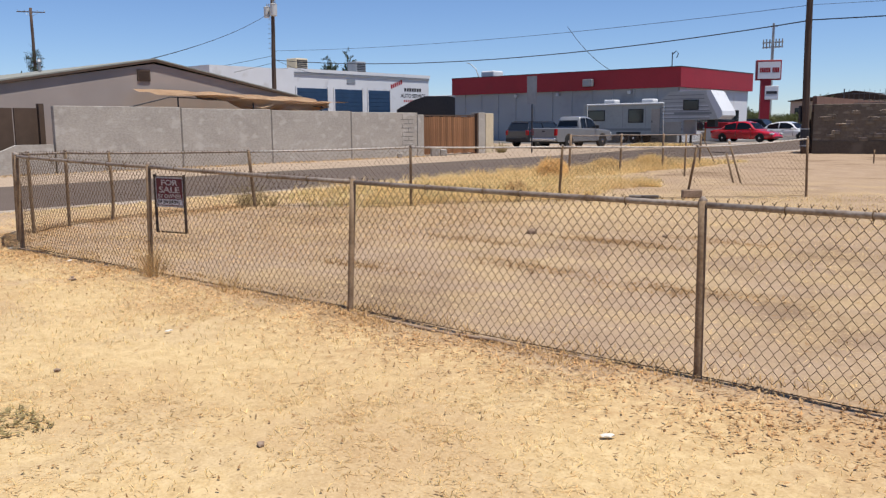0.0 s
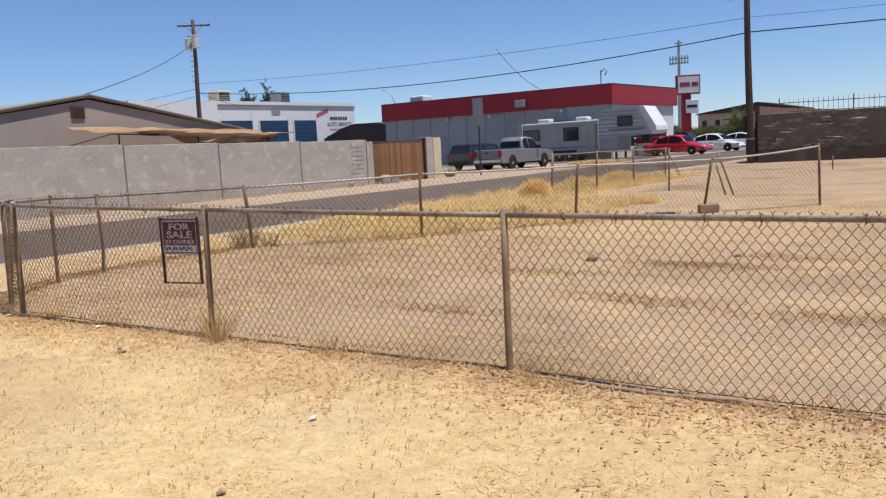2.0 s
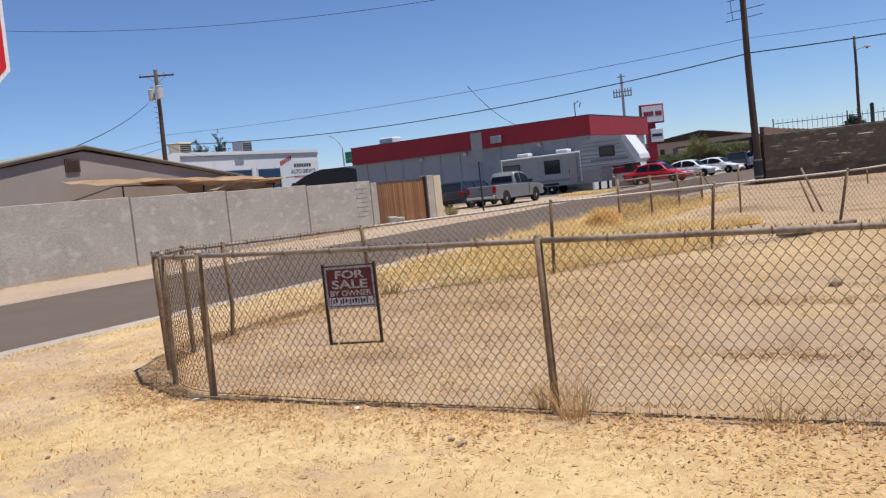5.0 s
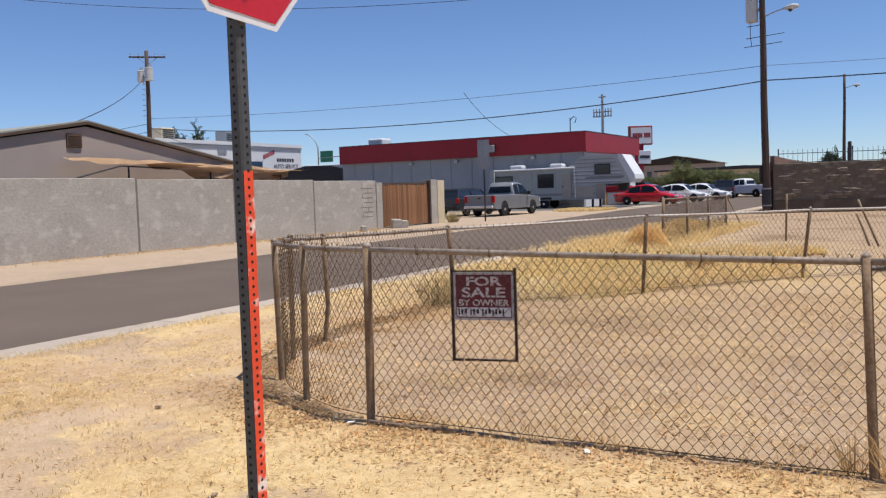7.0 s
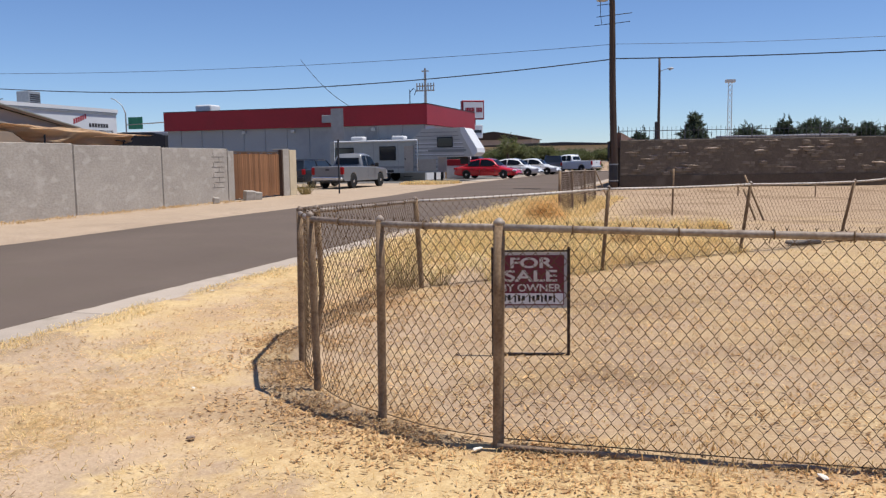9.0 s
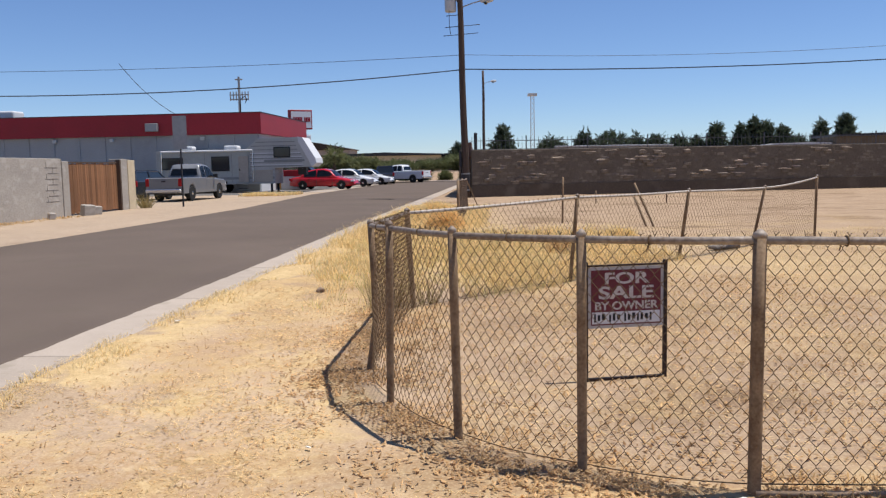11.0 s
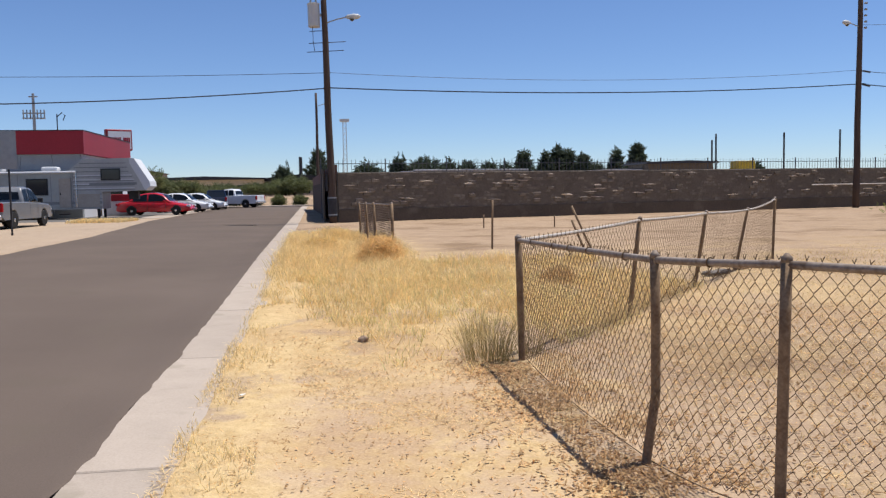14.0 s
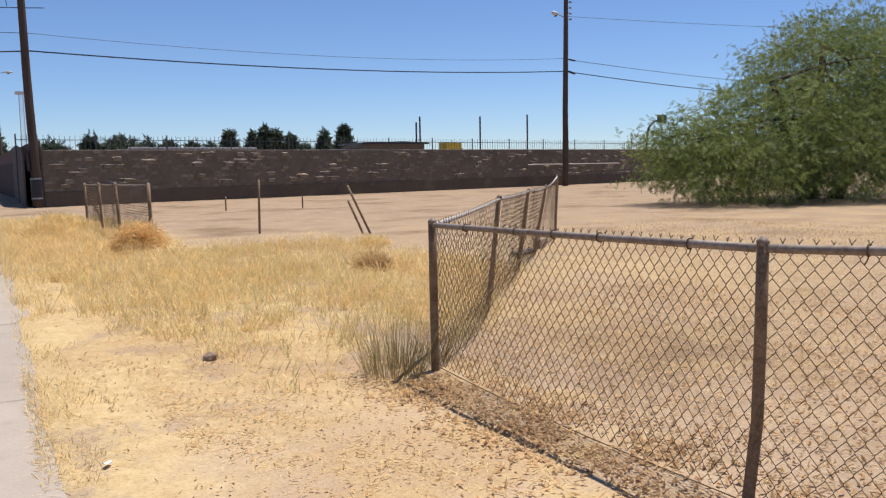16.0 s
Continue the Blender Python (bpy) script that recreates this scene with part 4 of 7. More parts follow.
for k in range(100):
    z = 0.05 + 0.0254 * k
    for axis in (0, 1):
        if hole is None:
            hole = part("punched_hole", a_tube([(0, -0.0235, 0), (0, -0.0215, 0)], 0.0055, 8), M_BLACK, post)
            hole.matrix_basis = pose(0, 0, z)
        else:
            again(hole, post, pose(0, 0, z, 0, 0, 90 * axis))
part("orange_tape", a_box(0.0226, 0.0232, -0.0205, 0.0205, 0.15, 1.60), M_ORANGE, post, "scuffed orange reflective strip")
SIDE = 0.335
oct_r = SIDE / 2 / math.sin(math.pi / 8)
octo = [(oct_r * math.cos(math.pi / 8 + i * math.pi / 4), oct_r * math.sin(math.pi / 8 + i * math.pi / 4)) for i in range(8)]
# the face looks east, towards traffic coming along the strip
plate2 = part("sign_plate", a_prism(octo, "y", -0.036, -0.033), M_SIGNWHITE, stop, "white-edged octagonal plate")
plate2.matrix_basis = Matrix.Translation((0.0, 0.0, 2.045 + oct_r * math.cos(math.pi / 8))) @ pose(0, 0, 0, 0, 0, 96) @ pose(0, 0, 0, 0, 1.0, 0)
part("red_field", a_prism([(u * 0.945, v * 0.945) for u, v in octo], "y", -0.0385, -0.0363), M_STOPRED, plate2)
write_text("STOP", 0.38, M_SIGNWHITE, plate2, pose(0, -0.0395, 0.02, 90, 0, 0) @ Matrix.Diagonal((0.8, 1, 1, 1)), bold=0.006)
for z in (-0.31, 0.31):
    part("bolt", a_tube([(0, -0.048, z), (0, -0.036, z)], 0.012, 8), M_STEEL, plate2)


# ---- red-fascia shop ----
shop = thing("shop_building", pose(0, 0, 0), "long single-storey grey shop with a deep red fascia", "building")
X0, X1, Y0, Y1, FH = -54.8, -31.65, 62.5, 76.4, 5.85
part("wall", a_box(X0, X1, Y0, Y1, -0.1, 4.75), M_GREYWALL, shop)
part("fascia", a_prism([(Y0 - 0.35, 4.3), (Y0 - 0.35, FH), (Y1 + 0.2, FH), (Y1 + 0.2, 4.3)], "x", X0 - 0.1, X1 + 0.35), M_RED, shop, "weathered red metal fascia band")
part("roof_edge", a_box(X0 - 0.12, X1 + 0.37, Y0 - 0.37, Y1 + 0.22, FH + 0.002, FH + 0.06), M_DARKSTEEL, shop)
for i in range(11):
    x = X0 + 1.2 + i * 2.0
    part("pilaster", a_box(x, x + 0.14, Y0 - 0.06, Y0 - 0.002, -0.1, 4.28), M_GREYWALL, shop)
for x in (-47.5, -43.0, -36.0):
    part("wall_lamp", a_box(x, x + 0.3, Y0 - 0.3, Y0 - 0.07, 3.9, 4.15, bevel=0.03), M_TRANS, shop)
part("wall_vent", a_box(-40.0, -39.1, Y0 - 0.75, Y0 - 0.36, 4.6, 5.2, bevel=0.03), M_STEEL, shop, "grey metal box vent on the fascia")
part("red_graffiti_band", a_box(-44.6, -43.2, Y0 - 0.012, Y0 - 0.003, 1.2, 1.5), M_RED, shop)
# sunlit end of the same wall: the brighter light is put into its colour
part("side_wall_white", a_box(X1 + 0.003, X1 + 0.05, Y0 + 0.2, Y1 - 0.2, -0.1, 4.29), M_WHITE, shop, "side wall in a lighter tone for its sunlit face")
part("side_window", a_box(X1 + 0.052, X1 + 0.07, Y0 + 2.0, Y1 - 2.0, 0.9, 2.6), M_GLASS, shop)
cooler = thing("roof_cooler", pose(-53.0, 66, FH + 0.06), "white rooftop cooler unit", "cooler")
part("housing", a_box(-0.8, 0.8, -0.8, 0.8, 0, 0.75, bevel=0.15, segments=3), M_WHITE, cooler)
mast = thing("roof_antenna", pose(-34.0, 66, FH + 0.06), "thin rooftop antenna mast", "antenna")
part("mast", a_tube([(0, 0, 0), (0, 0, 1.4)], 0.04, 6), M_DARKSTEEL, mast)
part("dipole", a_tube([(0, 0, 1.2), (0.35, 0, 1.5), (0.55, 0, 1.3), (0.4, 0, 0.95)], 0.035, 6), M_DARKSTEEL, mast)
part("boom", a_tube([(-2.2, 0, 0.12), (1.0, 0, 0.16)], 0.05, 6), M_STEEL, mast)

# ---- pylon sign ----
pyl = thing("pylon_sign", pose(-35.35, 91.0, 0, 0, 0, 32), "red and white roadside pylon sign on a red column", "sign")
part("column", a_box(-0.75, 0.25, -0.3, 0.3, 0, 6.6), M_RED, pyl)
cab = part("sign_cabinet", a_box(-1.3, 1.25, -0.35, 0.35, 5.95, 8.05, bevel=0.05), M_RED, pyl, "red framed sign cabinet")
part("sign_face", a_box(-1.15, 1.12, -0.38, -0.352, 6.1, 7.85), M_SIGNWHITE, cab, "white sign face")
x = -0.95
for i in range(11):
    if i != 6:
        part("letter_bar", a_box(x, x + 0.15, -0.395, -0.382, 6.75, 7.25), M_RED, cab)
    x += 0.18
low = part("lower_panel", a_box(-0.35, 1.05, -0.33, 0.33, 3.9, 5.35, bevel=0.04), M_SIGNWHITE, pyl)
part("panel_bar", a_box(-0.2, 0.9, -0.35, -0.332, 4.5, 4.8), M_DARKSTEEL, low)

# ---- auto workshop ----
auto = thing("workshop_building", pose(0, 0, 0), "white workshop with three navy roller doors and painted lettering", "building")
AX, AY0, AY1, AH = -70.0, 54.3, 75.3, 6.95
part("wall", a_box(AX - 18, AX, AY0, AY1, -0.1, AH), M_WHITE, auto)
part("roof_coping", a_box(AX - 18.1, AX + 0.15, AY0 - 0.1, AY1 + 0.1, AH + 0.002, AH + 0.35), M_WHITE, auto)
part("dark_gutter", a_box(AX + 0.002, AX + 0.12, AY0, AY1, AH - 0.2, AH - 0.02), M_STEEL, auto)
part("annex", a_box(AX - 18, AX + 1.0, 44.5, AY0 - 0.05, -0.1, 7.1), M_WHITE, auto, "plain white side annex")
for y0, y1 in ((55.3, 59.4), (60.4, 64.4), (65.3, 68.7)):
    d = part("roller_door", a_box(AX - 0.1, AX + 0.03, y0, y1, 0, 5.35), M_BLUEDOOR, auto, "navy roller door")
    for k in range(12):
        part("slat", a_box(AX + 0.031, AX + 0.05, y0 + 0.02, y1 - 0.02, 0.06 + k * 0.44, 0.44 + k * 0.44, bevel=0.008), M_BLUEDOOR, d)
    part("door_frame", a_box(AX + 0.004, AX + 0.1, y0 - 0.14, y0 - 0.002, 0, 5.5), M_WHITE, auto)
    part("door_frame", a_box(AX + 0.004, AX + 0.1, y1 + 0.002, y1 + 0.14, 0, 5.5), M_WHITE, auto)
part("vent_grille", a_box(AX + 0.004, AX + 0.06, 62.2, 63.4, 6.0, 6.5), M_STEEL, auto)
part("small_window", a_box(AX + 0.004, AX + 0.05, 70.4, 71.5, 2.6, 3.6), M_GLASS, auto)
turn_x = pose(0, 0, 0, 90, 0, 90)
for k in range(6):
    part("painted_bar", a_box(AX + 0.004, AX + 0.012, 68.9 + 0.32 * k, 69.15 + 0.32 * k, 5.6 + 0.11 * k, 6.1 + 0.11 * k), M_RED, auto)
write_text("AUTO SERVICE", 0.62, M_INK, auto, Matrix.Translation((AX + 0.012, 72.6, 4.85)) @ turn_x, bold=0.012)
for k in range(7):
    part("painted_bar", a_box(AX + 0.004, AX + 0.012, 71.1 + 0.42 * k, 71.42 + 0.42 * k, 5.35, 5.75), M_INK, auto)
for k in range(9):
    part("painted_bar", a_box(AX + 0.004, AX + 0.012, 71.0 + 0.36 * k, 71.22 + 0.36 * k, 4.15, 4.4), M_RED, auto)
for y, w, h, mt in ((57.5, 1.6, 1.2, M_CREAM), (66.0, 1.5, 1.3, M_STEEL)):
    c = thing("roof_cooler", pose(-72.5, y, AH + 0.35), "boxy metal rooftop cooler", "cooler", "rooftop coolers")
    part("housing", a_box(-w / 2, w / 2, -w / 2, w / 2, 0, h, bevel=0.06), mt, c)
    for k in range(5):
        part("louvre", a_box(w / 2 + 0.002, w / 2 + 0.03, -w / 2 + 0.12, w / 2 - 0.12, 0.15 + 0.19 * k, 0.26 + 0.19 * k), M_DARKSTEEL, c)

# dark canvas carport between the workshop and the shop
carport = thing("carport", pose(-64.0, 70.5, 0), "dark canvas carport with arched roof", "carport")
bm = bmesh.new()
prism(bm, [(-4.2, 0.4), (-4.2, 3.2), (-1.6, 4.2), (0.4, 4.6), (3.6, 4.5), (5.0, 4.2), (5.0, 0.4)], "y", -2.5, 2.5)
part("canopy", bm, M_DARKSTEEL, carport, "black canvas cover")
for x in (-3.9, 4.8):
    part("leg", a_tube([(x, -2.4, 0), (x, -2.4, 3.2)], 0.08, 8), M_WHITE, carport)
shed = thing("white_roofed_shed", pose(-69.5, 81.0, 0), "low shed with a bright white roof", "shed")
part("wall", a_box(-4, 3, -2, 2, 0, 4.75), M_GREYWALL, shed)
part("roof", a_box(-4.3, 3.3, -2.3, 2.3, 4.752, 5.1, bevel=0.05), M_WHITE, shed)

# ---- house behind the block wall ----
house = thing("gable_house", pose(0, 0, 0), "low taupe stucco house with a grey shingle gable roof", "house")
HX, HY0, HYA, HY1 = -32.6, 8.0, 18.2, 25.6
ez, ez1, az = 2.42, 2.86, 4.10
body = part("wall", a_prism([(HY0 + 0.7, -0.1), (HY0 + 0.7, ez + 0.02), (HYA, az - 0.1), (HY1 - 0.7, ez1 + 0.02), (HY1 - 0.7, -0.1)], "x", -50.0, HX), M_STUCCO, house)
for a, b in (((HY0, ez - 0.1), (HYA, az)), ((HYA, az), (HY1, ez1 - 0.1))):
    part("roof_slope", a_prism([(a[0], a[1]), (b[0], b[1]), (b[0], b[1] + 0.11), (a[0], a[1] + 0.11)], "x", -50.5, HX + 0.1), M_SHINGLE, house)
    part("rake_board", a_prism([(a[0], a[1] - 0.03), (b[0], b[1] - 0.03), (b[0], b[1] + 0.06), (a[0], a[1] + 0.06)], "x", HX + 0.102, HX + 0.13), M_DARKWOOD, house)
vent = part("gable_vent", a_box(HX + 0.002, HX + 0.05, 17.45, 18.0, 3.3, 3.75), M_DARKWOOD, house, "dark louvred gable vent")
for k in range(5):
    part("louvre", a_box(HX + 0.052, HX + 0.07, 17.5, 17.95, 3.33 + 0.085 * k, 3.36 + 0.085 * k), M_DARKWOOD, vent)
for x, y, z, h in ((-36, 13.5, 3.4, 0.7), (-38, 16.0, 3.8, 0.55), (-41, 12.4, 3.2, 0.8)):
    pv = thing("roof_vent_pipe", pose(x, y, z - 0.1), "small metal vent pipe on the shingle roof", "vent pipe", "roof vent pipes")
    part("pipe", a_tube([(0, 0, 0), (0, 0, h)], 0.06, 8), M_STEEL, pv)
    part("pipe_cap", a_tube([(0, 0, h), (0, 0, h + 0.12)], [0.12, 0.05], 8), M_STEEL, pv)
side_gate = thing("dark_side_gate", pose(-30.4, 10.2, 0), "dark weathered panel gate beside the low wall", "gate")
for k in range(3):
    part("panel", a_box(-0.05, 0.03, k * 0.8, k * 0.8 + 0.74, 0, 2.15), M_DARKWOOD if k else M_STEEL, side_gate)
part("frame_post", a_box(-0.1, 0.1, 2.38, 2.55, 0, 2.3), M_DARKWOOD, side_gate)

# ragged shade cloth stretched between house and wall
shade = thing("shade_canopy", pose(0, 0, 0), "ragged tan shade cloth on a light pole frame", "canopy")
bm = bmesh.new()
nu, nv = 40, 12
grid = []
for i in range(nu + 1):
    u = i / nu
    row = []
    for j in range(nv + 1):
        v = j / nv
        x = -32.3 + 2.5 * v + 0.12 * math.sin(u * 9) * (v > 0.9)
        y = 17.3 + 8.2 * u + 0.5 * (v - 0.5) + 0.3 * math.sin(v * 8) * (u > 0.95)
        z = 2.98 - 0.34 * v + 0.07 * math.sin(u * 7.0) * (0.3 + v) - 0.16 * u - 0.08 * math.sin(v * math.pi) + 0.09 * noise.noise((u * 8, v * 4, 2))
        row.append(bm.verts.new((x, y, z)))
    grid.append(row)
for i in range(nu):
    for j in range(nv):
        bm.faces.new((grid[i][j], grid[i + 1][j], grid[i + 1][j + 1], grid[i][j + 1]))
bmesh.ops.solidify(bm, geom=bm.faces[:], thickness=0.02)
part("cloth", bm, M_TAN, shade, "sun-faded tan fabric", smooth=True)
for x, y, z in ((-29.95, 17.6, 2.6), (-29.95, 21.0, 2.6), (-29.95, 24.6, 2.35)):
    part("prop", a_tube([(x, y, 0), (x, y, z)], 0.03, 6), M_DARKSTEEL, shade)
bm = bmesh.new()
flap = []
for i in range(49):
    u = i / 48
    row = []
    for j in range(9):
        v = j / 8
        fold = math.sin(u * 23 + 3.0 * v + 2.5 * noise.noise((u * 5, v * 2, 1.0)))
        drop = min(0.5, 0.5 * min(1.0, u * 2.2)) * (1 - 0.45 * max(0.0, u - 0.75) * 4)
        row.append(bm.verts.new((-29.8 + 0.16 * fold * v - 0.25 * v, 17.8 + 7.2 * u + 0.5 * v * (1 - u), 2.68 - 0.16 * u - drop * v + 0.05 * fold * v)))
    flap.append(row)
for i in range(48):
    for j in range(8):
        bm.faces.new((flap[i][j], flap[i + 1][j], flap[i + 1][j + 1], flap[i][j + 1]))
bmesh.ops.solidify(bm, geom=bm.faces[:], thickness=0.02)
part("hanging_flap", bm, M_TAN, shade, "crumpled tan fabric sagging over the wall", smooth=True)
part("frame_bar", a_tube([(-29.95, 15.6, 2.2), (-29.95, 17.3, 2.6), (-29.95, 21.0, 2.5), (-29.95, 24.7, 2.3)], 0.025, 6), M_DARKSTEEL, shade)

# ---- back of a traffic sign across the street ----
s2 = thing("traffic_sign_back", pose(-27.7, 37.3, 0), "bare grey back of a rectangular traffic sign on a thin post", "sign")
part("post", a_box(-0.03, 0.03, -0.03, 0.03, -0.2, 4.0), M_DARKSTEEL, s2)
part("sign_plate", a_box(-0.32, 0.32, -0.036, -0.032, 2.55, 4.02, bevel=0.001), M_STEEL, s2, "dull grey metal sign back")
st = thing("street_light", pose(-184.0, 225.0, 0) @ Matrix.Scale(2.34, 4), "grey curved-arm street light with a green street sign", "street light")
part("pole", a_tube([(0, 0, 0), (0, 0, 7.6), (-0.5, 0, 8.6), (-1.5, 0, 9.4), (-2.2, 0, 9.6)], [0.12, 0.09, 0.07, 0.06, 0.06], 8), M_STEEL, st)
M_GREEN = mat("green_sign", (0.02, 0.19, 0.12), rough=0.4, scale=2, fine=20, bump=0)
part("street_sign", a_box(0.4, 2.6, -0.05, 0.05, 5.4, 7.0), M_GREEN, st, "green street sign")
part("signal_arm", a_tube([(0, 0, 6.0), (6.0, 0, 6.2)], 0.08, 6), M_STEEL, st)

# ---- the dark slatted side fence where the wall meets the street ----
sidef = thing("board_fence", pose(-15.6, 44.0, 0), "dark brown board fence along the street beyond the pole", "fence")
for k in range(40):
    part("fence_board", a_box(-0.04, 0.04, k * 0.6, k * 0.6 + 0.57, 0, 2.35 + 0.4 * min(1, k / 12) + 0.03 * (k % 3)), M_STONECORE, sidef)


# ---- vehicles ----
M_HEAD = mat("headlight_lens", (0.75, 0.76, 0.78), rough=0.15, scale=3, fine=20, bump=0)
M_TAIL = mat("tail_light_red", (0.35, 0.012, 0.015), rough=0.2, scale=3, fine=20, bump=0)
M_TRIM = mat("black_plastic_trim", (0.03, 0.03, 0.032), rough=0.6, scale=6, fine=40, bump=0.05)


def wheel(parent, x, y, r, w=0.22):
    s = 1 if y > 0 else -1
    bm = bmesh.new()
    prof = [(r * 0.62, 0.012), (r * 0.93, 0.0), (r, 0.03), (r, w - 0.03), (r * 0.93, w), (r * 0.62, w + 0.004)]
    tube(bm, [(x, y - s * (d if k else -0.001), r) for k, (_, d) in enumerate(prof)], [q for q, _ in prof], 20)
    t = part("wheel", bm, M_BLACK, parent, "black tyre")
    bm = bmesh.new()
    tube(bm, [(x, y + s * 0.004, r), (x, y - s * 0.03, r), (x, y - s * 0.1, r)], [r * 0.2, r * 0.62, r * 0.62], 16)
    rim = part("rim", bm, M_CHROME, t)
    return t


def arch_outline(top, axles, r, z0):
    """Body side outline: the top line from rear to front, then the underside with wheel arches from front to rear."""
    pts = list(top)
    for ax in sorted(axles, reverse=True):
        pts.append((ax + r * 1.02, z0))
        for k in range(1, 8):
            a = math.pi * k / 8
            pts.append((ax + r * 1.02 * math.cos(a), z0 + (r * 1.05) * math.sin(a)))
        pts.append((ax - r * 1.02, z0))
    return pts


def cabin(parent, base, roof, z0, z1, wb, wt, paint_mat):
    """Glass house of windows with painted roof and pillars. base, roof: rear and front x at the belt and the roof."""
    bm = bmesh.new()
    v = [bm.verts.new(p) for p in (
        (base[0], -wb, z0), (base[1], -wb, z0), (base[1], wb, z0), (base[0], wb, z0),
        (roof[0], -wt, z1), (roof[1], -wt, z1), (roof[1], wt, z1), (roof[0], wt, z1))]
    for f in ((0, 1, 5, 4), (1, 2, 6, 5), (2, 3, 7, 6), (3, 0, 4, 7), (4, 5, 6, 7)):
        bm.faces.new([v[i] for i in f])
    g = part("window_glass", bm, M_GLASS, parent, "dark tinted windows")
    bm = a_box(roof[0] - 0.04, roof[1] + 0.04, -wt - 0.03, wt + 0.03, z1 - 0.03, z1 + 0.045, bevel=0.035, segments=2)
    part("roof", bm, paint_mat, parent, smooth=False)
    for s in (-1, 1):
        for a, b in ((base[0], roof[0]), (base[1], roof[1])):
            part("pillar", a_tube([(a, s * wb, z0), (b, s * wt, z1)], 0.045, 6), paint_mat, parent)
        mx0, mx1 = (base[0] + base[1]) / 2 - 0.1, (roof[0] + roof[1]) / 2
        part("pillar", a_tube([(mx0, s * (wb + 0.01), z0), (mx1, s * (wt + 0.01), z1)], 0.04, 6), paint_mat, parent)
    return g


def body_mesh(outline, w, bevel=0.06):
    bm = a_prism(outline, "y", -w, w)
    edges = [e for e in bm.edges if abs(e.verts[0].co.y - e.verts[1].co.y) < 1e-4 and min(e.verts[0].co.z, e.verts[1].co.z) > 0.42]
    bmesh.ops.bevel(bm, geom=edges, offset=bevel, segments=2, affect="EDGES", profile=0.5, clamp_overlap=True)
    return bm


def along(curve, x):
    """Height of a smooth line through (x, z) points."""
    for (a, p), (b, q) in zip(curve, curve[1:]):
        if a <= x <= b:
            f = (x - a) / (b - a)
            return p + (q - p) * (0.35 * f + 0.65 * f * f * (3 - 2 * f))
    return curve[0][1] if x < curve[0][0] else curve[-1][1]


def loft(stations):
    """Skin over half sections of (x, [(y, z), ...]), mirrored, closed at both ends."""
    bm = bmesh.new()
    rings = []
    for x, half in stations:
        pts = [(y, z) for y, z in half] + [(-y, z) for y, z in half[::-1]]
        rings.append([bm.verts.new((x, y, z)) for y, z in pts])
    n = len(rings[0])
    for a, b in zip(rings, rings[1:]):
        for k in range(n):
            bm.faces.new((a[k], a[(k + 1) % n], b[(k + 1) % n], b[k]))
    bm.faces.new(rings[0][::-1])
    bm.faces.new(rings[-1])
    bmesh.ops.recalc_face_normals(bm, faces=bm.faces[:])
    return bm


def side_pane(xs, low, high, s, y_at, lift):
    """A window pane on the leaning cabin side between two lines."""
    bm = bmesh.new()
    lo = [bm.verts.new((x, s * (y_at(x, low(x)) + lift), low(x))) for x in xs]
    hi = [bm.verts.new((x, s * (y_at(x, high(x)) + lift), high(x))) for x in xs]
    for k in range(len(xs) - 1):
        bm.faces.new((lo[k], lo[k + 1], hi[k + 1], hi[k]))
    bmesh.ops.solidify(bm, geom=bm.faces[:], thickness=0.006)
    return bm


